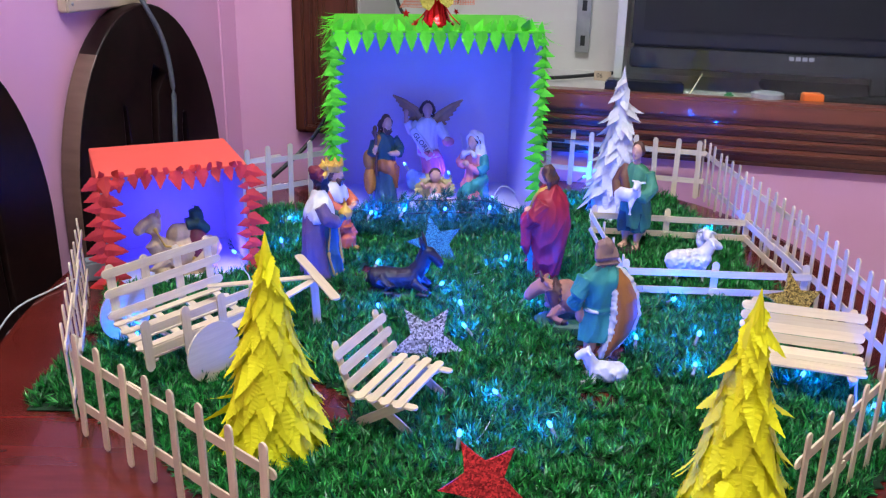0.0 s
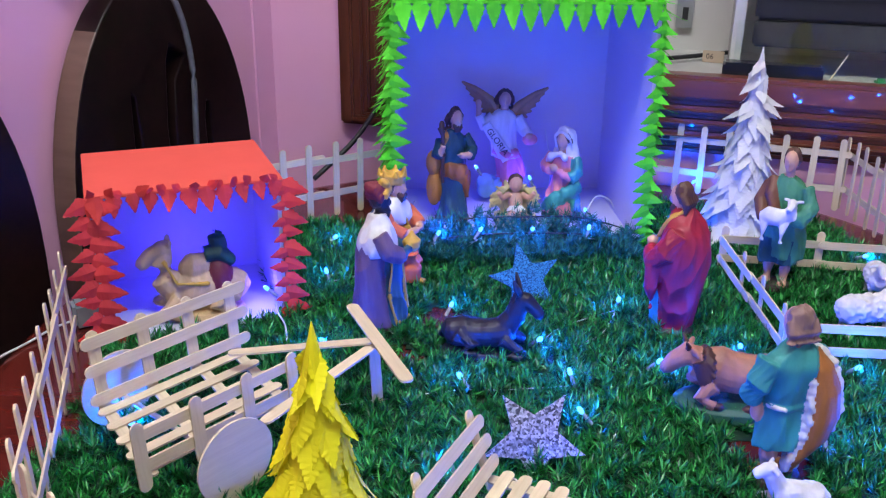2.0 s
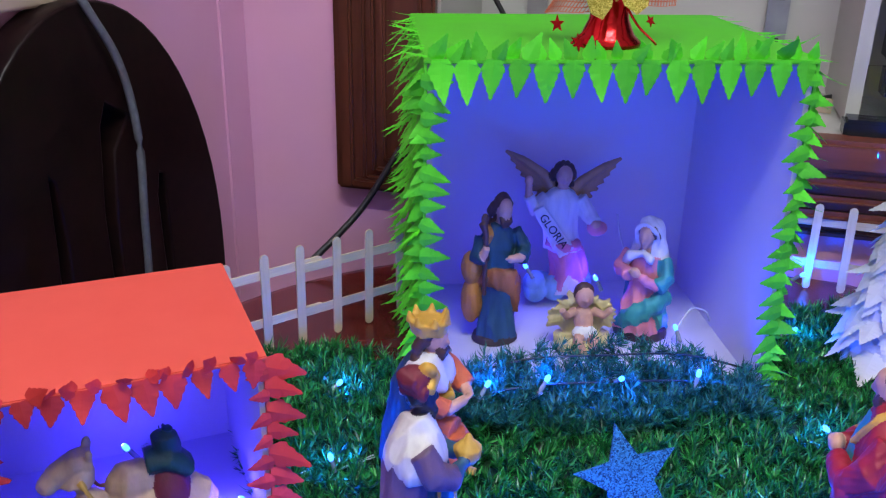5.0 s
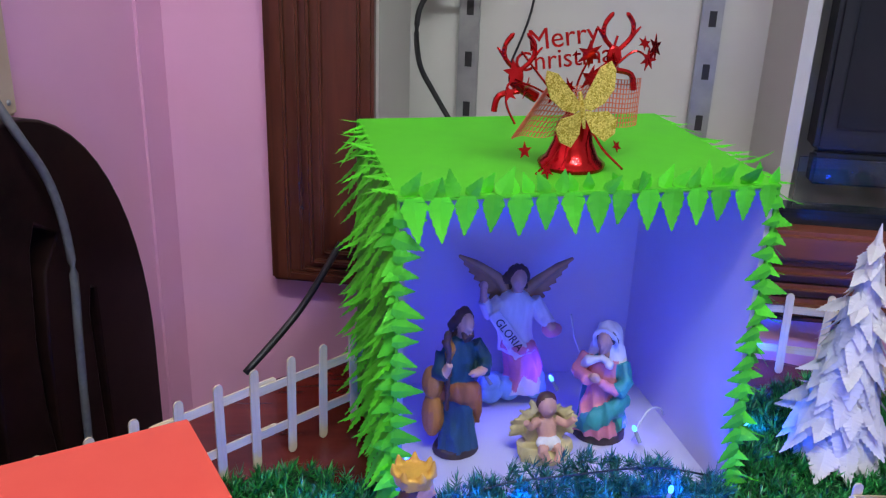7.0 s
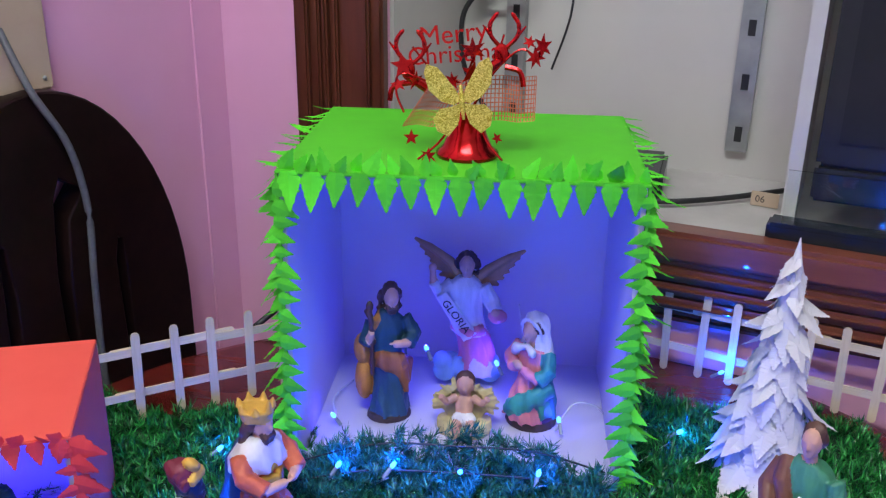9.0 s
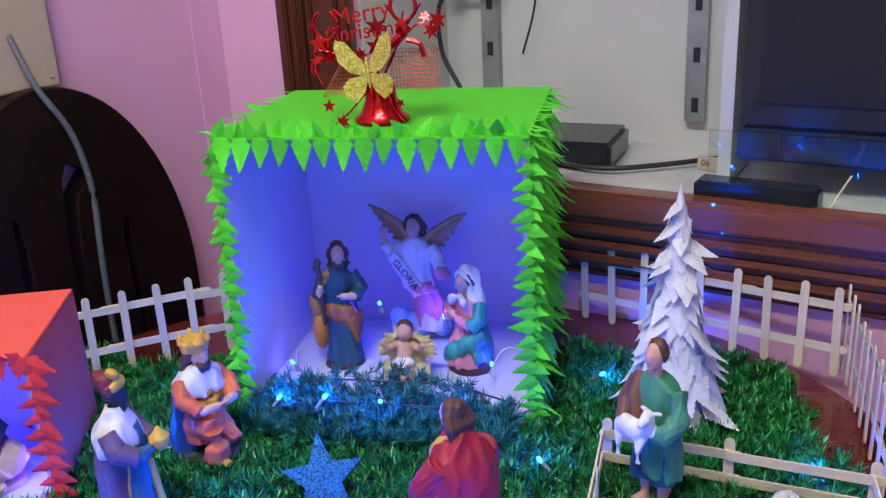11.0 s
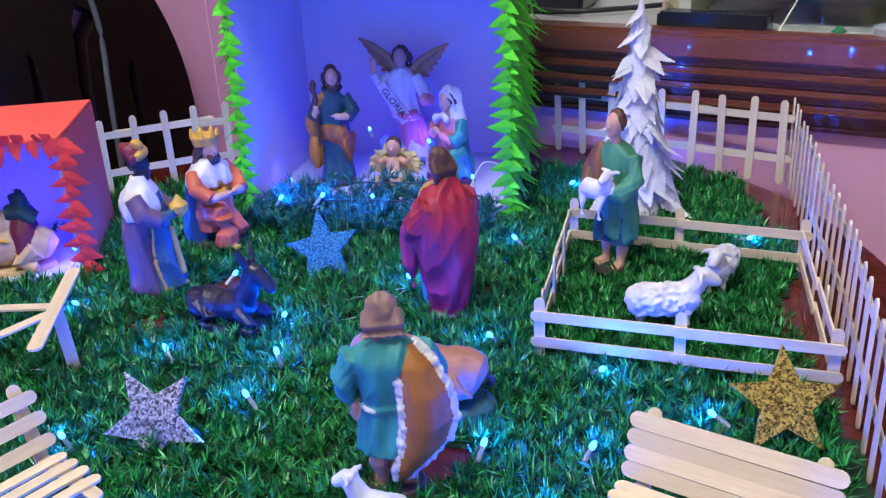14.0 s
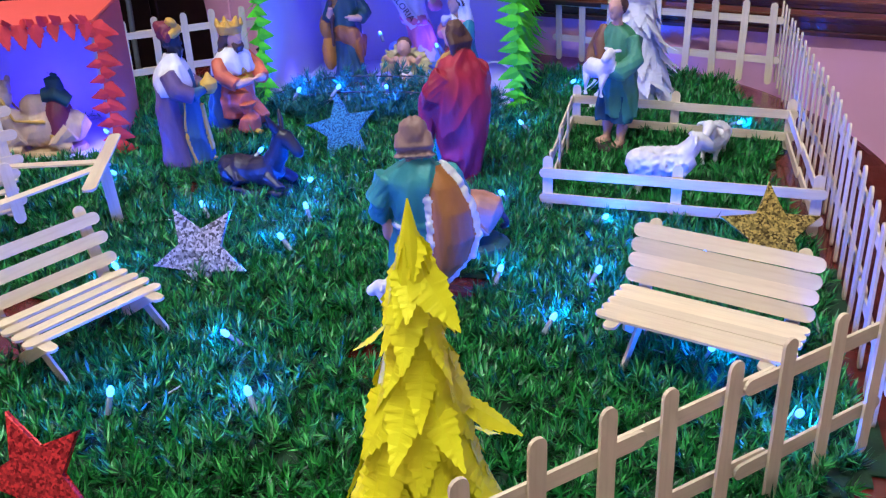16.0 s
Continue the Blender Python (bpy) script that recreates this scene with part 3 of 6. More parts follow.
bm = bmesh.new()
rings = []
for z, inset in ((TABLE - 0.036, 0.018), (TABLE - 0.030, 0.006), (TABLE - 0.018, 0.0), (TABLE - 0.006, 0.004), (TABLE - 0.001, 0.010), (TABLE, 0.018)):
    rings.append([(x, y, z) for x, y in oval(0.595 - inset, 0.67 - inset)])
ring_skin(bm, rings)
part("tabletop", bm, M["table"], table)
bm = bmesh.new()
ring_skin(bm, [[(x, y, z) for x, y in oval(0.50, 0.57, 48)] for z in (TABLE - 0.10, TABLE - 0.0365)])
part("apron", bm, M["table"], table)
for sx in (-1, 1):
    for sy in (-1, 1):
        bm = bmesh.new()
        loft(bm, [(sx * 0.36, sy * 0.42, 0, 0.022, 0.022), (sx * 0.36, sy * 0.42, 0.3, 0.03, 0.03), (sx * 0.36, sy * 0.42, TABLE - 0.101, 0.036, 0.036)], n=16)
        part("leg", bm, M["table"], table)


# ---- fences of ice-cream sticks ----
def fence(name, a, b, count, label, facing, post=0.114, base=TABLE, lean=0.0, first=0.0, seed=0, rails=(0.034, 0.088), extend=0.014):
    """Posts evenly spaced from a to b, two rails behind them."""
    rnd = random.Random(seed)
    a, b, f = Vector((*a, base + 0.001)), Vector((*b, base + 0.001)), Vector((*facing, 0)).normalized()
    th = thing(name, Matrix.Translation(a), label, "fence", "white stick fence round the scene")
    run, d = b - a, (b - a).normalized()
    for k in range(count):
        p = run * (k / max(1, count - 1)) + d * rnd.uniform(-0.002, 0.002)
        tilt = d * rnd.uniform(-0.003, 0.003) + f * lean
        h = post + rnd.uniform(-0.003, 0.002)
        stick("post", p + f * 0.0022, p + f * 0.0022 + tilt + Vector((0, 0, h)), f, th)
    for z in rails:
        n = max(1, round(run.length / 0.11))
        for k in range(n):
            s, e = run * (k / n) - d * extend, run * ((k + 1) / n) + d * extend
            o = f * (-0.0003 - 0.0021 * (k % 2)) + f * lean * z / post
            up = Vector((0, 0, z + rnd.uniform(-0.0015, 0.0015)))
            stick("rail", s + o + up, e + o + up + Vector((0, 0, rnd.uniform(-0.002, 0.002))), f, th)
    return th


fence("stick_fence", (-0.352, 0.806), (-0.135, 0.622), 8, "pale birch stick fence along the front of the table", (-0.65, -0.76), seed=1)
fence("stick_fence", (-0.372, 0.835), (-0.480, 1.165), 9, "pale birch stick fence along the red-roofed side", (-0.95, -0.3), seed=2, lean=0.004)
fence("stick_fence", (-0.475, 1.455), (-0.205, 1.665), 9, "pale birch stick fence behind the two stables", (0.6, -0.8), seed=3)
fence("stick_fence", (0.185, 1.80), (0.495, 1.69), 9, "pale birch stick fence behind the white paper tree", (-0.3, -0.95), seed=4)
fence("stick_fence", (0.508, 1.70), (0.526, 1.285), 14, "pale birch stick fence beside the sheep pen", (-1, 0.0), seed=5)
fence("stick_fence", (0.528, 1.262), (0.522, 0.882), 12, "pale birch stick fence beside the slatted bench", (-1, 0.0), seed=6)
fence("stick_fence", (0.506, 0.852), (0.305, 0.648), 8, "pale birch stick fence along the table's front edge", (0.7, -0.7), seed=7)

# ---- the sheep pen ----
pen = thing("sheep_pen", pose(0.26, 1.18, 0.7605), "low open pen of two-rail birch sticks", "pen")
PB = Vector((0.26, 1.18, 0.7605))


def pen_side(a, b, facing, posts, z0=0.017, z1=0.043, over=0.008):
    a, b, f = Vector((*a, 0)) - Vector((PB.x, PB.y, 0)), Vector((*b, 0)) - Vector((PB.x, PB.y, 0)), Vector((*facing, 0)).normalized()
    d = (b - a).normalized()
    for t in posts:
        p = a + (b - a) * t
        stick("post", p, p + Vector((0, 0, 0.060)), f, pen)
    n = 2
    for z in (z0, z1):
        for k in range(n):
            s, e = a + (b - a) * (k / n) - d * over, a + (b - a) * ((k + 1) / n) + d * over
            o = f * (0.0022 + 0.0021 * k)
            stick("rail", s + o + Vector((0, 0, z)), e + o + Vector((0, 0, z)), f, pen)


pen_side((0.262, 1.180), (0.508, 1.168), (0, -1), (0.0, 0.5, 1.0))
pen_side((0.258, 1.432), (0.502, 1.405), (0, -1), (0.0, 0.48, 1.0))
pen_side((0.262, 1.19), (0.258, 1.425), (-1, 0), (0.04, 0.35, 0.66))
pen_side((0.510, 1.175), (0.504, 1.40), (-1, 0), (0.33, 0.66))


# ---- benches ----
def bench(m, label, width, slats_seat, slats_back, gap, back_h, lean, broad=0.0098):
    th = thing("stick_bench", m, label, "bench", "stick benches")
    w = width / 2
    seat_z = 0.040
    for k in range(slats_seat):
        y = -0.004 - k * gap
        stick("seat_slat", (-w, y, seat_z), (w, y, seat_z + 0.0004 * (k % 3)), (0, 0, 1), th, broad)
    depth = gap * slats_seat
    for x in (-w * 0.78, w * 0.78):
        stick("seat_bearer", (x, 0.010, seat_z - 0.0023), (x, -depth - 0.008, seat_z - 0.0023), (0, 0, 1), th)
        stick("leg", (x + 0.006, 0.006, 0.0), (x + 0.006, -depth * 0.85, seat_z - 0.004), (1, 0, 0), th)
        stick("leg", (x + 0.0084, -depth * 0.95, 0.0), (x + 0.0084, -0.004, seat_z - 0.004), (1, 0, 0), th)
        stick("back_post", (x, 0.006, seat_z - 0.012), (x, 0.006 + lean * 1.1, seat_z + back_h + 0.006), (0, -1, lean / back_h), th)
    for k in range(slats_back):
        t = (k + 0.55) / slats_back
        y, z = 0.0038 + lean * t, seat_z + 0.002 + back_h * t
        stick("back_slat", (-w, y, z), (w, y, z + 0.0008 * (k % 2)), (0, -1, lean / back_h), th, broad)
    return th


d2 = Vector((0.127, -0.042, 0)).normalized()
bench(Matrix.Translation((0.4165, 0.942, 0.762)) @ Matrix((d2, Vector((0, 0, 1)).cross(d2), Vector((0, 0, 1)))).transposed().to_4x4(),
      "close-slatted birch stick bench on the grass", 0.136, 5, 4, 0.0106, 0.042, 0.016, 0.0110)
d1 = Vector((0.047, 0.108, 0)).normalized()
bench(Matrix.Translation((-0.060, 0.859, 0.765)) @ Matrix((d1, Vector((0, 0, 1)).cross(d1), Vector((0, 0, 1)))).transposed().to_4x4(),
      "open-slatted birch stick bench beside a silver star", 0.112, 4, 3, 0.0145, 0.046, 0.020)

# ---- the hand cart ----
c_u = Vector((0.62, 0.78, 0)).normalized()
c_v = Vector((-c_u.y, c_u.x, 0))
CART = Matrix.Translation((-0.300, 1.0, 0.760)) @ Matrix((c_u, c_v, Vector((0, 0, 1)))).transposed().to_4x4()
cart = thing("hand_cart", CART, "birch stick hand cart with railed sides and disc wheels", "cart")


def skew(x, v):
    return x + 0.11 * v * 2


for k in range(5):
    v = -0.044 + k * 0.022
    stick("floor_slat", (-0.080 + skew(0, v), v, 0.036 + 0.08 * (v + 0.05)), (0.076 + skew(0, v), v, 0.036 + 0.08 * (v + 0.05)), (0, -0.08, 1), cart)
for x in (-0.070, -0.022, 0.026, 0.066):
    stick("floor_bearer", (x - 0.010, -0.052, 0.0335), (x + 0.012, 0.056, 0.042), (0, -0.08, 1), cart)
for k, x in enumerate((-0.088, -0.036, 0.014, 0.062)):
    stick("side_post", (x, -0.053, 0.024), (x - 0.003, -0.053, 0.086), (0, -1, 0), cart, 0.011)
for z in (0.045, 0.072):
    stick("side_rail", (-0.090, -0.0507, z), (0.072, -0.0507, z + 0.001), (0, -1, 0), cart, 0.010)
for k, x in enumerate((-0.058, -0.012, 0.034, 0.080)):
    stick("side_post", (x, 0.0535, 0.036), (x - 0.002, 0.058, 0.114), (0, -1, 0.05), cart, 0.011)
for z in (0.052, 0.079, 0.104):
    stick("side_rail", (-0.072, 0.0512 + 0.0042 * (z - 0.036) / 0.07, z), (0.096, 0.0512 + 0.0042 * (z - 0.036) / 0.07, z + 0.001), (0, -1, 0.05), cart, 0.011)
R = 0.036
for side in (-1, 1):
    bm = bmesh.new()
    prism(bm, [(R * math.cos(q), R * math.sin(q)) for q in (2 * math.pi * k / 36 for k in range(36))], 0.002)
    wheel = part("wheel", bm, M["stick"], cart, "round wheel of glued stick pieces")
    wheel.matrix_basis = pose(-0.028, 0.085 * side, 0.036, 90, 0, 0)
bm = bmesh.new()
tube(bm, [(-0.028, -0.086, 0.030), (-0.028, 0.086, 0.030)], 0.0025)
part("axle", bm, M["stick"], cart)


def in_cart(x, y, z):
    return CART.inverted() @ Vector((x, y, z))


stick("handle_pole", in_cart(-0.288, 1.053, 0.822), in_cart(-0.156, 1.068, 0.831), (0, 0, 1), cart, 0.011)
stick("handle_pole", in_cart(-0.235, 0.955, 0.812), in_cart(-0.150, 1.072, 0.829), (0, 0, 1), cart, 0.011)
stick("handle_bar", in_cart(-0.186, 1.138, 0.834), in_cart(-0.118, 0.990, 0.834), (0, 0, 1), cart, 0.0125)
stick("prop", in_cart(-0.153, 1.070, 0.762), in_cart(-0.156, 1.068, 0.8275), (-0.3, -1, 0), cart, 0.011)


# ---- stables ----
def stable(m, w, d, h, paper, label, t=0.005):
    """An open-fronted card box: x along its front, y into it."""
    th = thing("stable", m, label, "stable")
    parts = {"floor_panel": ((0, 0, 0), (w, d, t)), "back_panel": ((0, d - t, t), (w, d, h - t)), "side_panel": ((0, 0, t), (t, d - t, h - t)),
             "side_panel.001": ((w - t, 0, t), (w, d - t, h - t))}
    for nm, (lo, hi) in parts.items():
        bm = bmesh.new()
        box(bm, lo, hi)
        part(nm.split(".")[0], bm, M["card"], th)
    bm = bmesh.new()
    box(bm, (0, 0, h - t + 0.0002), (w, d, h - 0.0022))
    part("ceiling_panel", bm, M["card"], th)
    bm = bmesh.new()
    box(bm, (-0.003, -0.004, h - 0.002), (w + 0.003, d + 0.003, h + 0.0015), 0.001)
    part("roof_paper", bm, paper, th)
    for x0, x1 in ((-0.003, -0.0004), (w + 0.0004, w + 0.003)):
        bm = bmesh.new()
        box(bm, (x0, -0.002, 0.0), (x1, d + 0.002, h - 0.0022))
        part("side_paper", bm, paper, th)
    return th


GH_M = pose(-0.171, 1.475, TABLE + 0.001, 0, 0, 5.4)
GW, GD, GHT = 0.338, 0.262, 0.330
green_stable = stable(GH_M, GW, GD, GHT, M["green_paper"], "white card stable covered in lime green paper leaves")
rl = random.Random(11)
GL = [leaf_mesh("leaf", M["green_leaf"], 0.025, 0.038, 0.10 * (k - 1), 20 + k, 6, 0.07, 0.20) for k in range(4)]
# front edge: a row hanging down, a row standing up
n = 15
for k in range(n):
    x = 0.010 + (GW - 0.020) * k / (n - 1)
    place_leaf(rl.choice(GL), "leaf", (x, -0.0055 - 0.0008 * (k % 2), GHT + 0.002), (rl.uniform(-0.12, 0.12), -0.06, -1), (0, -1, 0.1), green_stable, rl.uniform(0.78, 1.02))
for k in range(26):
    x = 0.004 + (GW - 0.008) * k / 25
    place_leaf(rl.choice(GL), "leaf", (x, -0.002 + rl.uniform(-0.002, 0.006), GHT + 0.001), (rl.uniform(-0.6, 0.6), -0.15 + rl.uniform(-0.3, 0.4), 0.75), (rl.uniform(-0.3, 0.3), -1, 0.4), green_stable, rl.uniform(0.45, 0.72))
# upright front edges
for side in (0, 1):
    sx = -1 if side == 0 else 1
    for k in range(20):
        z = 0.010 + (GHT - 0.026) * k / 19
        x = GW * side
        place_leaf(rl.choice(GL), "leaf", (x + sx * 0.006, -0.004, z), (-sx, -0.12, rl.uniform(-0.45, 0.1)), (0, -1, 0), green_stable, rl.uniform(0.5, 0.8))
    for k in range(30):
        z = 0.010 + (GHT - 0.02) * k / 29
        place_leaf(rl.choice(GL), "leaf", (GW * side - sx * 0.001, -0.003 + rl.uniform(0, 0.01), z), (sx, rl.uniform(-0.5, 0.3), rl.uniform(-1.0, -0.1)), (0.3 * sx, -1, 0.2), green_stable, rl.uniform(0.42, 0.7))
SL = [leaf_mesh("leaf", M["green_leaf"], 0.022, 0.044, 0.12 * (k - 1), 30 + k, 7, 0.32, 0.3) for k in range(4)]
# shingled side walls
for side in (0, 1):
    sx = -1 if side == 0 else 1
    for r in range(13):
        z = GHT - 0.004 - r * 0.0245
        for c in range(9):
            y = 0.012 + (GD - 0.02) * (c + 0.5 * (r % 2)) / 8.5
            place_leaf(rl.choice(SL), "leaf", (GW * side + sx * 0.0035, y, z + rl.uniform(-0.004, 0.004)), (sx * rl.uniform(0.40, 0.90), rl.uniform(-0.85, 0.05), -rl.uniform(0.5, 1.0)), (sx * 0.7, 0, 1), green_stable, rl.uniform(0.62, 0.95))
    for c in range(14):
        y = 0.01 + (GD - 0.02) * c / 13
        place_leaf(rl.choice(SL), "leaf", (GW * side, y, GHT + 0.002), (sx, rl.uniform(-0.5, 0.3), rl.uniform(-0.35, 0.25)), (0.2 * sx, 0, 1), green_stable, rl.uniform(0.5, 0.75))

RH_M = pose(-0.457, 1.182, TABLE + 0.001, 0, 0, 23.5)
RW, RD, RHT = 0.196, 0.166, 0.166
red_stable = stable(RH_M, RW, RD, RHT, M["red_paper"], "small white card stable covered in coral red paper", 0.004)
RL = [leaf_mesh("leaf", M["red_leaf"], 0.024, 0.032, 0.15 * (k - 1), 40 + k, 5, 0.07, 0.22) for k in range(4)]
for k in range(11):
    x = 0.006 + (RW - 0.012) * k / 10
    place_leaf(rl.choice(RL), "leaf", (x, -0.005 - 0.0008 * (k % 2), RHT + 0.001), (rl.uniform(-0.2, 0.2), -0.1, -1), (0, -1, 0.1), red_stable, rl.uniform(0.65, 0.9))
for k in range(14):
    x = 0.004 + (RW - 0.008) * k / 13
    place_leaf(rl.choice(RL), "leaf", (x, -0.004, RHT), (rl.uniform(-0.7, 0.7), -0.45, 0.55), (0, -1, 0.5), red_stable, rl.uniform(0.4, 0.65))
for side in (0, 1):
    sx = -1 if side == 0 else 1
    for k in range(9):
        z = 0.010 + (RHT - 0.022) * k / 8
        place_leaf(rl.choice(RL), "leaf", (RW * side + sx * 0.003, -0.004, z), (-sx, -0.1, rl.uniform(-0.35, 0.1)), (0, -1, 0), red_stable, rl.uniform(0.8, 1.1) * (1 if side == 0 else 0.6))
        place_leaf(rl.choice(RL), "leaf", (RW * side, -0.003, z + 0.006), (sx, -0.3, rl.uniform(-0.4, 0.1)), (0, -1, 0), red_stable, rl.uniform(0.7, 0.98))


# ---- paper trees ----
def paper_tree(m, height, radius, leaf_w, leaf_l, mat, label, seed, flare, rows=11, loose=0.12):
    """A card cone shingled with pointed, fringed leaves; some have come loose and stick out."""
    rnd = random.Random(seed)
    th = thing("paper_tree", m, label, "paper tree")
    bm = bmesh.new()
    loft(bm, [(0, 0, 0.0, radius * 0.86, radius * 0.86), (0, 0, height * 0.5, radius * 0.44, radius * 0.44), (0, 0, height * 0.985, 0.002, 0.002)], n=20)
    part("cone", bm, mat, th)
    kinds = [leaf_mesh("leaf", mat, leaf_w * w, leaf_l, c, seed * 7 + i, 9, 0.10, sh) for i, (c, w, sh) in enumerate(((-0.04, 1.0, 0.26), (0.03, 0.9, 0.32), (0.08, 1.05, 0.22), (0.16, 0.85, 0.28), (0.24, 0.8, 0.25), (0.0, 0.75, 0.36)))]
    for r in range(rows):
        t = (r + 0.55) / (rows + 0.9)
        rad = radius * 0.9 * (1 - t) + 0.0012
        n = max(3, round(2 * math.pi * (rad + 0.004) / (leaf_w * 0.56 * (1.0 - 0.25 * t))))
        for k in range(n):
            a = 2 * math.pi * (k + 0.5 * (r % 2)) / n + rnd.uniform(-0.22, 0.22)
            out = Vector((math.cos(a), math.sin(a), 0))
            side = Vector((-math.sin(a), math.cos(a), 0)) * rnd.uniform(-0.30, 0.30)
            f = flare * rnd.uniform(0.0, 1.3) * (1.15 - 0.6 * t)
            if rnd.random() < loose:
                f += rnd.uniform(0.5, 1.3)
                side *= 2
            d = Vector((0, 0, -1)) + out * (radius / height + f) + side
            s = rnd.uniform(0.80, 1.15) * (1.0 - 0.34 * t)
            z = height * t + leaf_l * 0.42 + rnd.uniform(-0.3, 0.3) * height / rows
            place_leaf(rnd.choice(kinds), "leaf", out * max(0.001, rad - 0.42 * leaf_l * radius / height) + Vector((0, 0, min(z, height * 0.97))), d, out, th, s)
    bm = bmesh.new()
    loft(bm, [(0, 0, height * 0.80, 0.0125, 0.0125), (0, 0, height * 0.90, 0.0078, 0.0078), (0, 0, height + 0.012, 0.0004, 0.0004)], n=10)
    part("tip", bm, mat, th)
    for k in range(5):
        a = 2 * math.pi * k / 5 + 0.4
        out = Vector((math.cos(a), math.sin(a), 0))
        place_leaf(kinds[k], "leaf", out * 0.0025 + Vector((0, 0, height * (0.93 - 0.02 * (k % 2)))), Vector((0, 0, -1)) + out * (0.16 + 0.5 * (k == 3)), out, th, 0.62)
    return th


paper_tree(pose(-0.160, 0.795, TABLE + 0.001), 0.215, 0.056, 0.031, 0.044, M["yellow_leaf"], "cone tree of yellow fringed paper leaves", 3, 0.12, rows=12, loose=0.04)
paper_tree(pose(0.272, 0.704, TABLE + 0.001, 0, 0, 40), 0.203, 0.048, 0.032, 0.046, M["yellow_leaf"], "cone tree of yellow fringed paper leaves by the front fence", 4, 0.12, rows=12, loose=0.06)
paper_tree(pose(0.315, 1.567, TABLE + 0.001), 0.258, 0.052, 0.034, 0.042, M["white_leaf"], "cone tree of white curled paper leaves", 5, 0.30, rows=14, loose=0.2)


# ---- glitter stars ----
def star(m, r, mat, label, thick=0.004, inner=0.42, turn=0):
    bm = bmesh.new()
    pts = [((r if k % 2 == 0 else r * inner) * math.sin(math.pi * k / 5), (r if k % 2 == 0 else r * inner) * math.cos(math.pi * k / 5)) for k in range(10)]
    prism(bm, pts, thick)
    bmesh.ops.bevel(bm, geom=[e for e in bm.edges], offset=0.0008, segments=1, affect="EDGES")
    ob = part("glitter_star", bm, mat)
    ob.matrix_basis = m @ Matrix.Rotation(radians(turn), 4, "Z")
    return tagged(ob, label, "star", "glitter stars in the grass")


star(Matrix.Translation((-0.011, 0.983, 0.787)) @ pose(0, 0, 0, 66, 0, 4), 0.046, M["silver"], "silver rhinestone star leaning in the grass", turn=36)
star(Matrix.Translation((0.044, 0.690, 0.790)) @ pose(0, 0, 0, 70, 0, 0), 0.042, M["red_glitter"], "red glitter star leaning in the grass", turn=30)
star(Matrix.Translation((0.464, 1.088, 0.797)) @ pose(0, 0, 0, 56, 0, 10), 0.044, M["gold"], "gold glitter star leaning beside the pen")
star(Matrix.Translation((-0.003, 1.315, 0.790)) @ pose(0, 0, 0, 62, -12, 10), 0.045, M["blue_glitter"], "blue glitter star leaning before the green stable")


# ---- figurines: each one plain painted mesh ----
def statue(name, m, label, build, mats, category="figurine", slim=1.0, folds=0.0017, cloth=(0, 1), voxel=0.0012, lettering=None):
    """Cast one solid figure out of overlapping forms: fuse them, keep the paint of the form that shows, then work folds into the cloth."""
    bm = bmesh.new()
    build(bm)
    for v in bm.verts:
        v.co.x *= slim
        v.co.y *= slim
    bmesh.ops.recalc_face_normals(bm, faces=bm.faces)
    bm.faces.ensure_lookup_table()
    tree = bvhtree.BVHTree.FromBMesh(bm)
    slots = [f.material_index for f in bm.faces]
    rough = bpy.data.meshes.new("rough_cast")
    bm.to_mesh(rough)
    bm.free()
    ob = bpy.data.objects.new("rough_cast", rough)
    scene.collection.objects.link(ob)
    fuse = ob.modifiers.new("fuse", "REMESH")
    fuse.mode, fuse.voxel_size = "VOXEL", voxel
    soft = ob.modifiers.new("soften", "SMOOTH")
    soft.factor, soft.iterations = 0.5, 2
    me = bpy.data.meshes.new_from_object(ob.evaluated_get(bpy.context.evaluated_depsgraph_get()))
    bpy.data.objects.remove(ob)
    bpy.data.meshes.remove(rough)
    for mt in mats:
        me.materials.append(mt)
    draped = set()
    for p in me.polygons:
        k = tree.find_nearest(p.center)[2]
        p.material_index = min(slots[k] if k is not None else 0, len(mats) - 1)
        p.use_smooth = True
        if p.material_index in cloth:
            draped.update(p.vertices)
    if folds:
        moved = []
        for i in draped:
            v = me.vertices[i]
            c = v.co
            f = noise.noise(Vector((c.x * 62 + c.z * 16, c.y * 62 - c.z * 9, c.z * 11)))
            g = noise.noise(Vector((c.x * 140 - c.z * 30, c.y * 140, c.z * 26 + 7)))
            moved.append((i, c + v.normal * folds * (0.9 - 3.2 * abs(f) + 0.5 * g)))
        for i, c in moved:
            me.vertices[i].co = c
    if lettering:
        bm = bmesh.new()
        bm.from_mesh(me)
        lettering(bm)
        bm.to_mesh(me)
        bm.free()
    me.name = name
    ob = new(name, me)
    ob.matrix_basis = m
    return tagged(ob, label, category, "painted nativity figurines" if category == "figurine" else "painted animal figurines")


def sweep(bm, rows, mat=0, n=16):
    """A body along x or any path: rows of (centre, half width across, half height)."""
    pts = [Vector(r[0]) for r in rows]
    rings = []
    for i, (c, a, b) in enumerate(rows):
        d = (pts[min(i + 1, len(pts) - 1)] - pts[max(i - 1, 0)]).normalized()
        side = Vector((0, 0, 1)).cross(d)
        side = side.normalized() if side.length > 0.05 else Vector((0, 1, 0))
        up = d.cross(side)
        rings.append([pts[i] + side * a * math.cos(q) + up * b * math.sin(q) for q in (2 * math.pi * k / n for k in range(n))])
    ring_skin(bm, rings, mat)


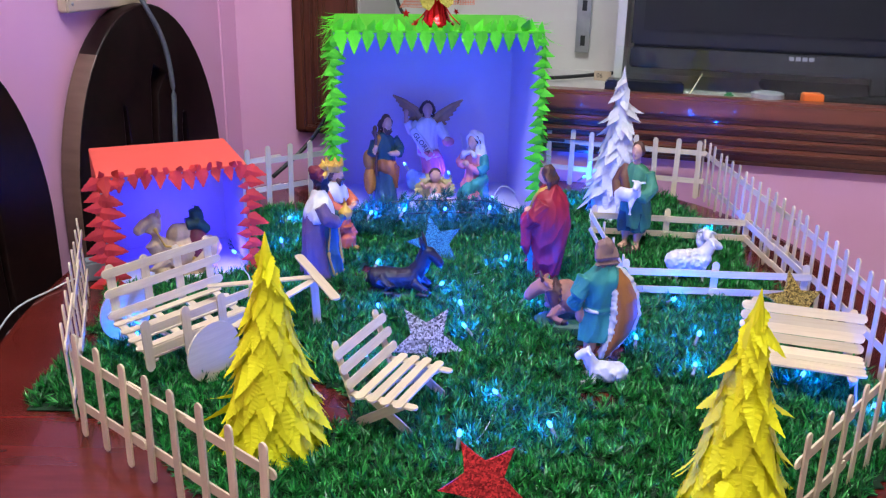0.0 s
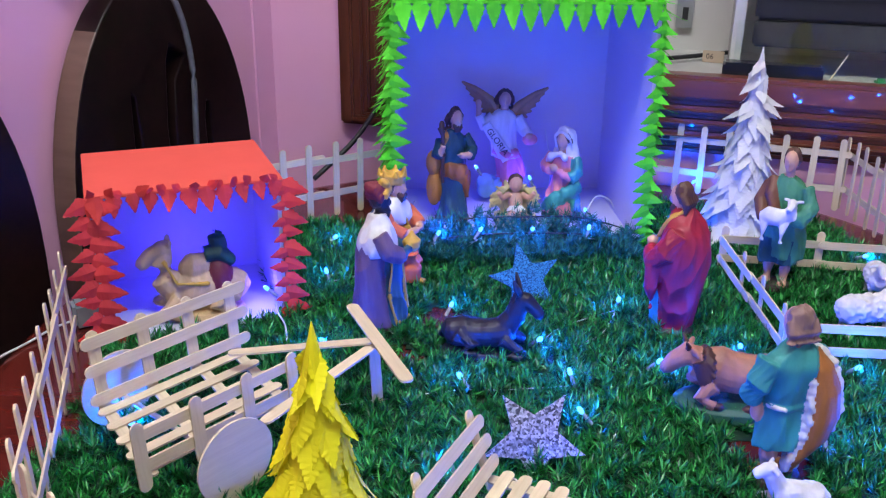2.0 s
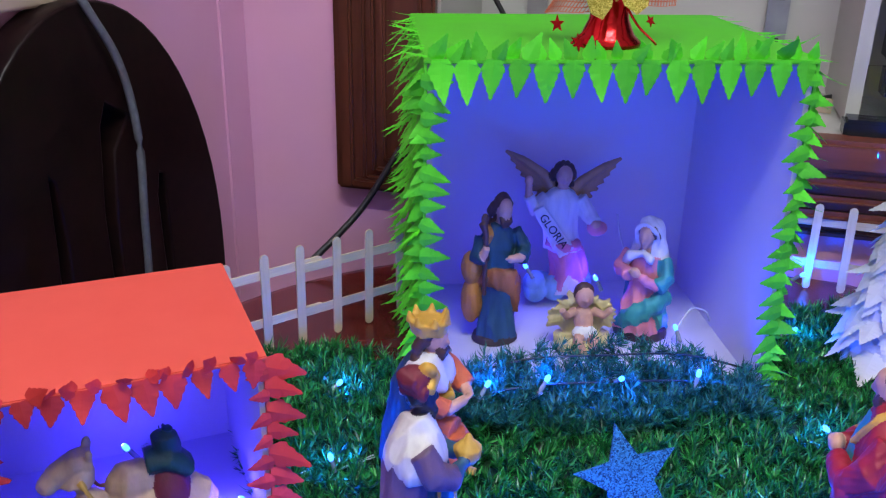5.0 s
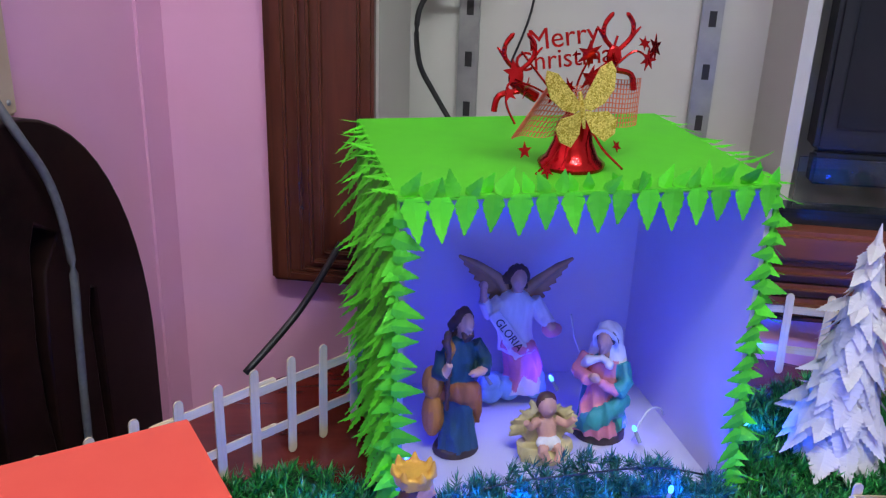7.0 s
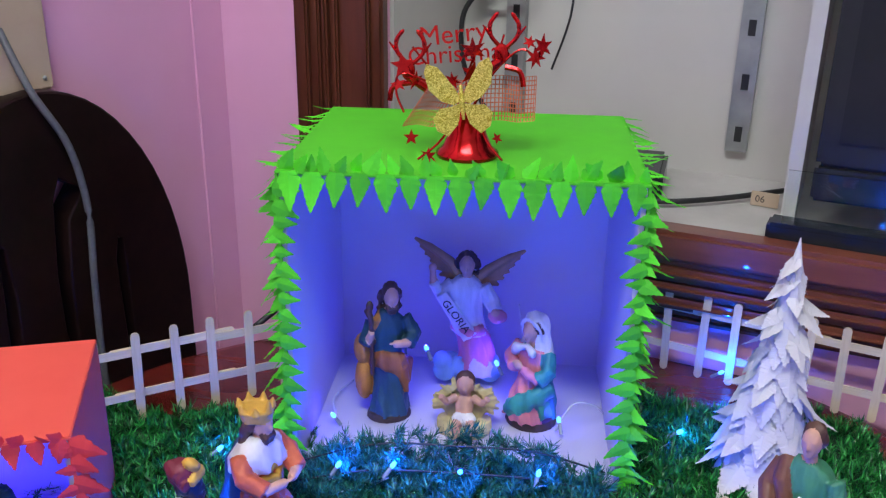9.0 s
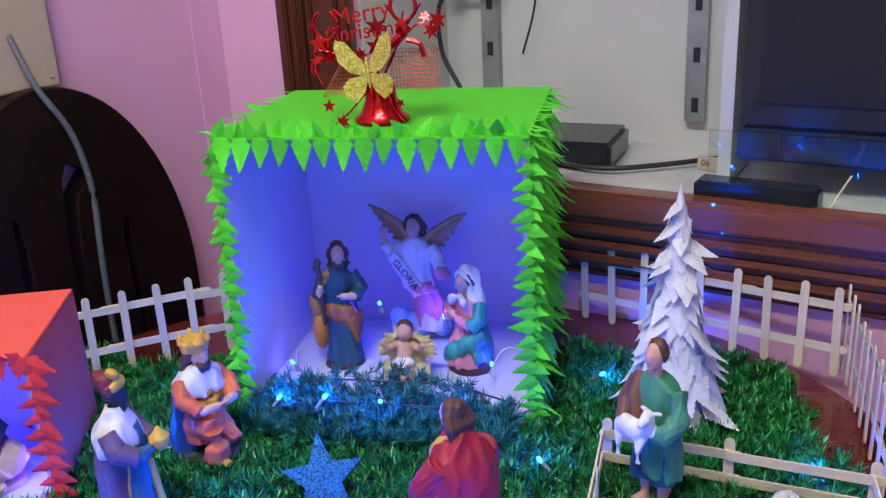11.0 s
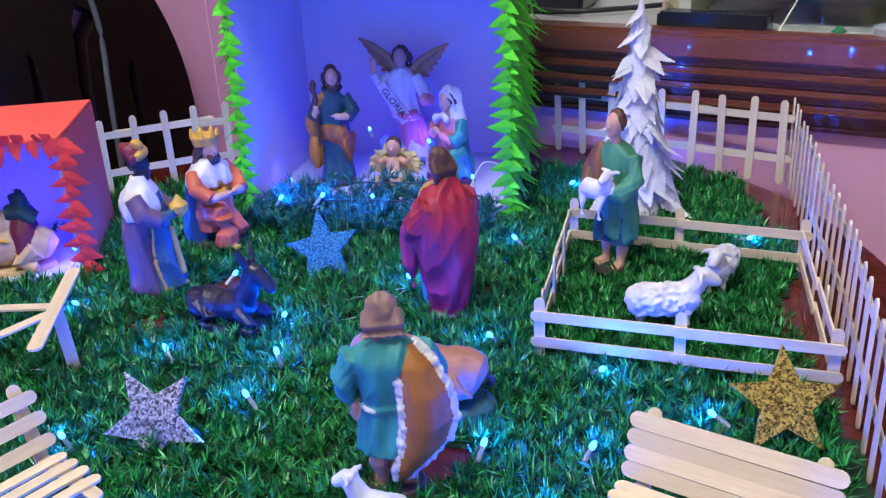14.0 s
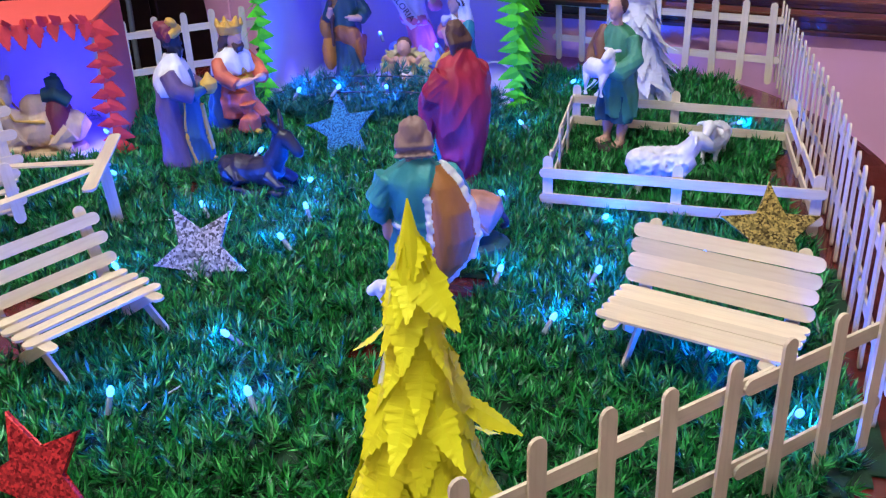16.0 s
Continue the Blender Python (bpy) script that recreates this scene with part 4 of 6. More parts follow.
def head(bm, c, r, skin, hair, beard=None, long_hair=0.0, bow=0.0, bare=False):
    """A plain small head with brow, nose, chin and waved hair; the front is -y, bow tips it forward."""
    x, y, z = c
    r *= 0.84
    turn = Matrix.Translation(c) @ Matrix.Rotation(bow, 4, "X")

    def q(dx, dy, dz):
        return turn @ Vector((dx * r, dy * r, dz * r))
    tube(bm, [(x, y + 0.35 * r, z - 1.75 * r), q(0, 0.10, -0.5)], [r * 0.52, r * 0.46], skin, 10)
    e = Euler((bow, 0, 0))
    ell(bm, q(0, -0.10, 0.05), (r * 0.72, r * 0.82, r * 1.0), skin, e, 16, 12)
    ell(bm, q(0, -0.52, -0.62), (r * 0.40, r * 0.34, r * 0.34), skin, e)
    ell(bm, q(0, -0.92, -0.08), (r * 0.13, r * 0.20, r * 0.26), skin, e)
    ell(bm, q(0, -0.72, 0.28), (r * 0.50, r * 0.20, r * 0.14), skin, e)
    if bare:
        return
    ell(bm, q(0, 0.34, 0.34), (r * 0.88, r * 0.82, r * 0.88), hair, e, 16, 12)
    rnd = random.Random(int(c[2] * 10000))
    for k in range(34):
        a, t = rnd.uniform(-0.25, math.pi + 0.25), rnd.uniform(-0.8, 1.35)
        p = q(0.84 * math.cos(a) * math.cos(t), 0.30 + 0.74 * math.sin(a) * math.cos(t), 0.30 + 0.84 * math.sin(t))
        ell(bm, p, (r * 0.20, r * 0.20, r * 0.26), hair, seg=7, rings=5)
    if beard is not None:
        for dx in (-0.34, 0.0, 0.34):
            tube(bm, [q(dx * 1.3, -0.42, -0.42), q(dx, -0.74, -0.78), q(dx * 0.6, -0.74, -1.30)], [r * 0.24, r * 0.30, r * 0.12], beard, 8)
    if long_hair:
        for dx in (-0.75, -0.35, 0.0, 0.35, 0.75):
            tube(bm, [q(dx, 0.45, 0.3), q(dx * 1.15, 0.85, -0.5), Vector((x + dx * r * 1.35, y + 0.95 * r, z - long_hair)), Vector((x + dx * r * 1.1, y + 0.85 * r, z - long_hair * 1.3))],
                 [r * 0.42, r * 0.44, r * 0.36, r * 0.12], hair, n=8)


def fingers(bm, p, r, mat):
    for k in range(3):
        tube(bm, [(p[0] + (k - 1) * r * 0.7, p[1], p[2]), (p[0] + (k - 1) * r * 0.8, p[1] - r * 1.1, p[2] + r * 0.3)], [r * 0.55, r * 0.35], mat, 6)


def standing_cloaked(bm):
    # slots: cloak, robe, hair, skin, gold, base
    loft(bm, [(0, 0, 0, 0.026, 0.027), (0, 0, 0.005, 0.025, 0.026), (0, 0, 0.009, 0.018, 0.020)], 5)
    loft(bm, [(0, 0.000, 0.006, 0.021, 0.022), (0, 0.002, 0.026, 0.026, 0.024), (0, 0.004, 0.055, 0.032, 0.027), (0, 0.005, 0.085, 0.036, 0.028), (0, 0.004, 0.106, 0.034, 0.026), (0, 0.003, 0.119, 0.027, 0.021), (0, 0.000, 0.130, 0.017, 0.016), (0, -0.001, 0.136, 0.010, 0.011)], 0, 24, 0.05, 5, 0.7)
    loft(bm, [(0.002, -0.012, 0.008, 0.017, 0.014), (0.002, -0.016, 0.05, 0.018, 0.014), (0, -0.014, 0.10, 0.016, 0.012), (0, -0.008, 0.126, 0.012, 0.010)], 1, 14, 0.08)
    # the cloak gathered over both forearms, with hems that fall from the wrists
    tube(bm, [(-0.025, 0.004, 0.114), (-0.036, -0.004, 0.096), (-0.030, -0.022, 0.084), (-0.008, -0.033, 0.090)], [0.012, 0.0135, 0.011, 0.007], 0, 12)
    tube(bm, [(0.025, 0.004, 0.114), (0.037, -0.004, 0.096), (0.031, -0.020, 0.082), (0.010, -0.033, 0.088)], [0.012, 0.0135, 0.011, 0.007], 0, 12)
    sweep(bm, [((-0.030, -0.020, 0.082), 0.008, 0.011), ((-0.031, -0.022, 0.060), 0.007, 0.010), ((-0.029, -0.021, 0.040), 0.005, 0.007), ((-0.028, -0.020, 0.032), 0.002, 0.003)], 0)
    sweep(bm, [((0.032, -0.018, 0.080), 0.008, 0.011), ((0.033, -0.019, 0.055), 0.007, 0.010), ((0.030, -0.018, 0.030), 0.003, 0.004)], 0)
    tube(bm, smooth_path([(-0.012, 0.002, 0.135), (-0.020, -0.012, 0.126), (-0.024, -0.022, 0.104), (-0.034, -0.028, 0.086)], 4), 0.0024, 4, 6)
    tube(bm, smooth_path([(0.012, 0.002, 0.135), (0.018, -0.013, 0.124), (0.014, -0.024, 0.104)], 4), 0.0022, 4, 6)
    ell(bm, (-0.002, -0.036, 0.092), (0.009, 0.006, 0.007), 3)
    fingers(bm, (-0.002, -0.038, 0.094), 0.004, 3)
    head(bm, (0, -0.007, 0.146), 0.0155, 3, 2, 2, 0.026, 0.22)


def standing_king(bm):
    # slots: cloak, robe, collar, dark head, turban, gold, base
    loft(bm, [(0, 0, 0, 0.029, 0.030), (0, 0, 0.006, 0.027, 0.028)], 6)
    loft(bm, [(0, 0.008, 0.005, 0.031, 0.027), (0, 0.010, 0.03, 0.029, 0.023), (0, 0.010, 0.07, 0.027, 0.020), (0, 0.008, 0.10, 0.025, 0.018), (0, 0.004, 0.118, 0.018, 0.015)], 0, 22, 0.06, 5)
    loft(bm, [(0, -0.018, 0.005, 0.024, 0.021), (0, -0.016, 0.03, 0.022, 0.018), (0, -0.013, 0.07, 0.020, 0.016), (0, -0.009, 0.112, 0.017, 0.013)], 1, 16, 0.09, 6)
    for sx in (-1, 1):
        tube(bm, smooth_path([(sx * 0.017, -0.014, 0.106), (sx * 0.023, -0.014, 0.075), (sx * 0.024, -0.010, 0.040), (sx * 0.026, -0.020, 0.008)], 4), 0.0019, 5, 6)
        tube(bm, [(sx * 0.023, 0.002, 0.112), (sx * 0.029, -0.008, 0.094), (sx * 0.022, -0.026, 0.086)], [0.010, 0.0105, 0.009], 0, 10)
        tube(bm, [(sx * 0.022, -0.026, 0.086), (sx * 0.009, -0.038, 0.090)], [0.0065, 0.005], 1, 8)
        ell(bm, (sx * 0.007, -0.040, 0.091), (0.005, 0.005, 0.005), 3)
    sweep(bm, [((0, -0.031, 0.072), 0.005, 0.0022), ((0, -0.034, 0.045), 0.006, 0.0022), ((0, -0.038, 0.018), 0.007, 0.0022)], 5)
    tube(bm, [(-0.024, -0.018, 0.007), (0, -0.040, 0.007), (0.024, -0.018, 0.007)], 0.0022, 5, 6)
    loft(bm, [(0, 0.002, 0.088, 0.029, 0.024), (0, 0.002, 0.098, 0.031, 0.026), (0, 0.001, 0.112, 0.027, 0.022), (0, 0, 0.124, 0.016, 0.015), (0, 0, 0.130, 0.010, 0.010)], 2, 20, 0.06, 7)
    loft(bm, [(0, -0.044, 0.084, 0.006, 0.006), (0, -0.044, 0.090, 0.011, 0.011), (0, -0.044, 0.097, 0.012, 0.012), (0, -0.044, 0.103, 0.005, 0.005), (0, -0.044, 0.108, 0.002, 0.002)], 5, 12)
    head(bm, (0, -0.004, 0.143), 0.0150, 3, 3, 3, bare=False)
    for k in range(3):
        sweep(bm, [((-0.014 + 0.001 * k, -0.004 + 0.004 * k, 0.150 + 0.004 * k), 0.004, 0.005), ((0, 0.010 + 0.001 * k, 0.151 + 0.005 * k), 0.006, 0.006), ((0.014 - 0.001 * k, -0.004 + 0.004 * k, 0.150 + 0.004 * k), 0.004, 0.005)], 4)
    ell(bm, (0, 0.003, 0.158), (0.0135, 0.0135, 0.0085), 4)
    sweep(bm, [((-0.013, -0.008, 0.152), 0.003, 0.004), ((0, -0.015, 0.157), 0.004, 0.006), ((0.013, -0.008, 0.152), 0.003, 0.004)], 5)
    ell(bm, (-0.004, -0.008, 0.165), (0.008, 0.008, 0.005), 5, Euler((0.4, 0.4, 0)))


def kneeling_king(bm):
    # slots: robe, cloak, collar, skin, hair, gold, base
    loft(bm, [(0, 0.004, 0, 0.032, 0.040), (0, 0.004, 0.006, 0.030, 0.038)], 6)
    loft(bm, [(0, 0.020, 0.005, 0.031, 0.022), (0, 0.020, 0.03, 0.030, 0.019), (0, 0.016, 0.065, 0.027, 0.017), (0, 0.010, 0.090, 0.024, 0.015), (0, 0.004, 0.103, 0.014, 0.012)], 1, 22, 0.07, 5)
    loft(bm, [(0, 0.004, 0.020, 0.024, 0.022), (0, 0.002, 0.045, 0.024, 0.021), (0, 0.000, 0.070, 0.020, 0.016), (0, 0, 0.095, 0.019, 0.013)], 0, 18, 0.05, 5)
    # one knee raised, the other on the ground
    sweep(bm, [((-0.010, 0.004, 0.038), 0.015, 0.016), ((-0.012, -0.016, 0.043), 0.015, 0.015), ((-0.013, -0.029, 0.042), 0.012, 0.013)], 0)
    tube(bm, [(-0.013, -0.029, 0.042), (-0.013, -0.031, 0.024), (-0.012, -0.028, 0.009)], [0.0125, 0.0125, 0.014], 0, 12)
    sweep(bm, [((0.010, 0.004, 0.034), 0.015, 0.016), ((0.013, -0.014, 0.022), 0.014, 0.014), ((0.013, -0.024, 0.013), 0.012, 0.010)], 0)
    tube(bm, [(-0.024, -0.030, 0.009), (-0.012, -0.043, 0.008), (0.0, -0.032, 0.009)], 0.0026, 5, 6)
    sweep(bm, [((-0.012, -0.036, 0.008), 0.005, 0.004), ((-0.012, -0.048, 0.007), 0.005, 0.003)], 5)
    sweep(bm, [((-0.021, -0.004, 0.066), 0.004, 0.005), ((0, -0.021, 0.068), 0.003, 0.005), ((0.021, -0.004, 0.066), 0.004, 0.005)], 5)
    sweep(bm, [((-0.020, -0.002, 0.090), 0.003, 0.004), ((-0.004, -0.018, 0.080), 0.003, 0.004), ((0.020, -0.008, 0.072), 0.003, 0.004)], 5)
    for sx in (-1, 1):
        tube(bm, [(sx * 0.022, 0.004, 0.092), (sx * 0.029, -0.006, 0.076), (sx * 0.022, -0.024, 0.066)], [0.0095, 0.0105, 0.009], 0, 10)
        tube(bm, [(sx * 0.022, -0.024, 0.066), (sx * 0.004, -0.034, 0.070)], [0.0055, 0.0045], 3, 8)
    fingers(bm, (0, -0.034, 0.071), 0.004, 3)
    loft(bm, [(0, 0.003, 0.076, 0.029, 0.022), (0, 0.003, 0.084, 0.030, 0.022), (0, 0.002, 0.096, 0.024, 0.018), (0, 0, 0.106, 0.011, 0.011)], 2, 18, 0.06, 7)
    head(bm, (0, -0.004, 0.118), 0.0150, 3, 4, 4, 0.014)
    loft(bm, [(0, 0.001, 0.124, 0.0140, 0.0155), (0, 0.001, 0.130, 0.0150, 0.0165), (0, 0.001, 0.135, 0.0155, 0.017)], 5, 16)
    for k in range(7):
        a = 2 * math.pi * k / 7 - math.pi / 2
        h = 0.147 if k == 0 else 0.142
        tube(bm, [(0.0135 * math.cos(a), 0.001 + 0.015 * math.sin(a), 0.133), (0.0150 * math.cos(a), 0.001 + 0.0165 * math.sin(a), h)], [0.0048, 0.0012], 5, 6)


def shepherd_with_fleece(bm):
    # slots: tunic, hide, white fleece, skin, hair, ochre, base
    loft(bm, [(0, 0, 0, 0.025, 0.022), (0, 0, 0.006, 0.023, 0.020)], 6)
    for sx in (-1, 1):
        tube(bm, [(sx * 0.010, 0.001, 0.008), (sx * 0.012, 0.003, 0.026), (sx * 0.011, 0, 0.050)], [0.0055, 0.0082, 0.0100], 3, 10)
        sweep(bm, [((sx * 0.011, 0.005, 0.009), 0.005, 0.004), ((sx * 0.012, -0.012, 0.008), 0.006, 0.003)], 5)
    loft(bm, [(0, 0, 0.036, 0.026, 0.019), (0, 0, 0.056, 0.024, 0.018), (0, 0, 0.074, 0.020, 0.0155), (0, 0.001, 0.092, 0.023, 0.017), (0, 0.002, 0.108, 0.027, 0.018), (0, 0.002, 0.118, 0.022, 0.014), (0, 0, 0.127, 0.009, 0.009)], 0, 20, 0.05, 6)
    tube(bm, [(0.024, 0.002, 0.112), (0.033, 0.002, 0.094), (0.033, -0.006, 0.080), (0.022, -0.018, 0.074)], [0.0105, 0.0105, 0.009, 0.008], 0, 10)
    tube(bm, [(0.024, -0.014, 0.076), (0.012, -0.022, 0.070)], [0.0055, 0.005], 3, 8)
    ell(bm, (0.026, -0.004, 0.066), (0.005, 0.006, 0.009), 3)
    tube(bm, [(-0.024, 0, 0.112), (-0.034, -0.008, 0.092), (-0.024, -0.026, 0.082)], [0.0105, 0.0105, 0.007], 0, 10)
    ell(bm, (-0.020, -0.029, 0.082), (0.006, 0.006, 0.006), 3)
    loft(bm, [(0, 0, 0.072, 0.0220, 0.0172), (0, 0, 0.0755, 0.0220, 0.0172)], 0, 18)
    tube(bm, [(0.012, 0.016, 0.0735), (0.018, 0.012, 0.074), (0.021, 0.002, 0.074)], 0.0017, 2, 6)
    spine = [(-0.015, 0.006, 0.120, 0.006), (-0.020, 0.015, 0.106, 0.0125), (-0.026, 0.019, 0.086, 0.0175), (-0.028, 0.020, 0.064, 0.0190), (-0.023, 0.018, 0.043, 0.0165), (-0.011, 0.014, 0.026, 0.0105), (-0.004, 0.011, 0.014, 0.0045)]
    ring_skin(bm, [[Vector((x + w * math.cos(q) * 0.96, y + w * 0.36 * math.sin(q) + 0.002 - 0.30 * w * math.cos(q) * math.cos(q) - 0.25 * w * math.cos(q) * -1, z)) for q in (2 * math.pi * k / 18 for k in range(18))] for x, y, z, w in spine], 1)
    rnd = random.Random(8)
    for x, y, z, w in smooth_rows(spine, 9):
        for side in (-1, 1):
            for k in range(2):
                s = 1.06 if side < 0 else 0.98
                ell(bm, (x + side * w * s + rnd.uniform(-0.002, 0.002), y - 0.25 * w + 0.25 * w * side + rnd.uniform(-0.003, 0.002), z + rnd.uniform(-0.002, 0.002)), (0.0030, 0.0034, 0.0034), 2, None, 7, 5)
    head(bm, (0.001, -0.002, 0.140), 0.0152, 3, 4, None, 0.010, 0.1)


def smooth_rows(rows, steps):
    out = []
    for a, b in zip(rows, rows[1:]):
        out += [[p + (q - p) * k / steps for p, q in zip(a, b)] for k in range(steps)]
    return out


def young_shepherd(bm):
    # slots: cloak, trousers, skin, hair, white, base, brown vest
    loft(bm, [(0, 0, 0, 0.022, 0.022), (0, 0, 0.006, 0.020, 0.020)], 5)
    for sx in (-1, 1):
        tube(bm, [(sx * 0.010, 0.000, 0.007), (sx * 0.011, 0.003, 0.024), (sx * 0.011, 0, 0.040)], [0.005, 0.0075, 0.009], 2, 10)
        sweep(bm, [((sx * 0.010, 0.004, 0.009), 0.005, 0.004), ((sx * 0.013, -0.014, 0.008), 0.006, 0.003)], 2)
        tube(bm, [(sx * 0.011, 0, 0.030), (sx * 0.011, 0, 0.060)], [0.0135, 0.0130], 1, 12)
    loft(bm, [(0.003, 0.003, 0.038, 0.026, 0.018), (0.002, 0.003, 0.060, 0.027, 0.018), (0, 0.003, 0.085, 0.026, 0.018), (0, 0.002, 0.108, 0.026, 0.017), (0, 0.002, 0.122, 0.022, 0.014), (0, 0, 0.132, 0.009, 0.009)], 0, 20, 0.07, 5)
    sweep(bm, [((0.015, 0.0, 0.040), 0.010, 0.012), ((0.019, -0.004, 0.033), 0.006, 0.007), ((0.020, -0.005, 0.027), 0.001, 0.002)], 0)
    sweep(bm, [((-0.020, 0.002, 0.125), 0.007, 0.010), ((-0.016, -0.011, 0.112), 0.009, 0.007), ((-0.006, -0.016, 0.092), 0.009, 0.006)], 6)
    tube(bm, [(-0.022, 0.002, 0.120), (-0.030, -0.006, 0.100), (-0.022, -0.024, 0.088), (-0.004, -0.029, 0.084)], [0.0095, 0.010, 0.0075, 0.006], 6, 10)
    tube(bm, [(0.022, 0.002, 0.120), (0.031, -0.004, 0.100), (0.024, -0.022, 0.090), (0.006, -0.031, 0.092)], [0.0105, 0.011, 0.010, 0.006], 0, 10)
    fingers(bm, (-0.006, -0.034, 0.084), 0.004, 2)
    sweep(bm, [((-0.020, -0.031, 0.088), 0.007, 0.007), ((-0.012, -0.033, 0.092), 0.009, 0.0105), ((0.004, -0.034, 0.092), 0.009, 0.010), ((0.014, -0.033, 0.098), 0.007, 0.008), ((0.017, -0.034, 0.108), 0.0055, 0.0055)], 4)
    sweep(bm, [((0.015, -0.031, 0.110), 0.006, 0.006), ((0.016, -0.040, 0.108), 0.0052, 0.005), ((0.015, -0.047, 0.104), 0.0032, 0.003)], 4)
    for sx in (-1, 1):
        sweep(bm, [((0.016 + sx * 0.004, -0.030, 0.112), 0.003, 0.002), ((0.016 + sx * 0.012, -0.029, 0.113), 0.002, 0.0014)], 4)
    for x, b in ((-0.018, 0.004), (-0.012, -0.002), (0.006, 0.003), (0.012, -0.003)):
        tube(bm, [(x, -0.036, 0.088), (x + b, -0.040, 0.076), (x + b * 0.6, -0.039, 0.064)], [0.0042, 0.0030, 0.0024], 4, 7)
    head(bm, (0, -0.004, 0.149), 0.0142, 2, 3)


def bearded_with_sack(bm):
    # slots: green-blue mantle, brown sash, ochre sack, skin, hair, blue robe, base
    loft(bm, [(0, 0, 0, 0.030, 0.026), (0, 0, 0.007, 0.027, 0.024)], 6)
    loft(bm, [(0.002, -0.002, 0.006, 0.026, 0.022), (0.002, -0.001, 0.03, 0.023, 0.019), (0.001, 0, 0.06, 0.022, 0.017), (0, 0, 0.085, 0.021, 0.016)], 5, 22, 0.08, 6)
    loft(bm, [(0, 0.002, 0.070, 0.023, 0.017), (0, 0.002, 0.095, 0.024, 0.017), (0, 0.002, 0.112, 0.025, 0.016), (0, 0.002, 0.124, 0.020, 0.013), (0, 0, 0.134, 0.009, 0.009)], 0, 22, 0.07, 6)
    # the brown mantle slung round the hips, its end hanging in front
    sweep(bm, [((-0.024, 0.004, 0.072), 0.006, 0.009), ((-0.012, -0.015, 0.078), 0.006, 0.011), ((0.010, -0.017, 0.072), 0.007, 0.013), ((0.023, -0.006, 0.060), 0.007, 0.014), ((0.024, 0.004, 0.046), 0.005, 0.012)], 1)
    sweep(bm, [((0.014, -0.015, 0.068), 0.009, 0.007), ((0.018, -0.015, 0.050), 0.009, 0.006), ((0.021, -0.013, 0.032), 0.005, 0.003)], 1)
    ell(bm, (-0.031, 0.006, 0.048), (0.0125, 0.015, 0.027), 2)
    ell(bm, (-0.032, 0.006, 0.086), (0.0125, 0.014, 0.019), 2)
    tube(bm, [(-0.026, 0.002, 0.100), (-0.018, -0.010, 0.126), (-0.008, 0.004, 0.130)], [0.006, 0.005, 0.004], 2)
    tube(bm, [(-0.024, -0.014, 0.060), (-0.025, -0.016, 0.130), (-0.029, -0.014, 0.142)], [0.003, 0.0035, 0.0055], 4)
    ell(bm, (-0.026, -0.014, 0.145), (0.005, 0.004, 0.007), 4)
    tube(bm, [(-0.020, 0.002, 0.120), (-0.029, -0.006, 0.098), (-0.027, -0.014, 0.104)], [0.0095, 0.0095, 0.007], 0, 10)
    tube(bm, [(-0.027, -0.013, 0.102), (-0.025, -0.019, 0.116)], [0.005, 0.0045], 3)
    tube(bm, [(0.020, 0.002, 0.120), (0.031, -0.006, 0.103), (0.022, -0.020, 0.098)], [0.0105, 0.011, 0.009], 0, 10)
    tube(bm, [(0.022, -0.020, 0.098), (0.002, -0.025, 0.101)], [0.0052, 0.0045], 3)
    fingers(bm, (0, -0.025, 0.102), 0.0036, 3)
    head(bm, (0.003, -0.005, 0.150), 0.0155, 3, 4, 4, 0.016, 0.18)


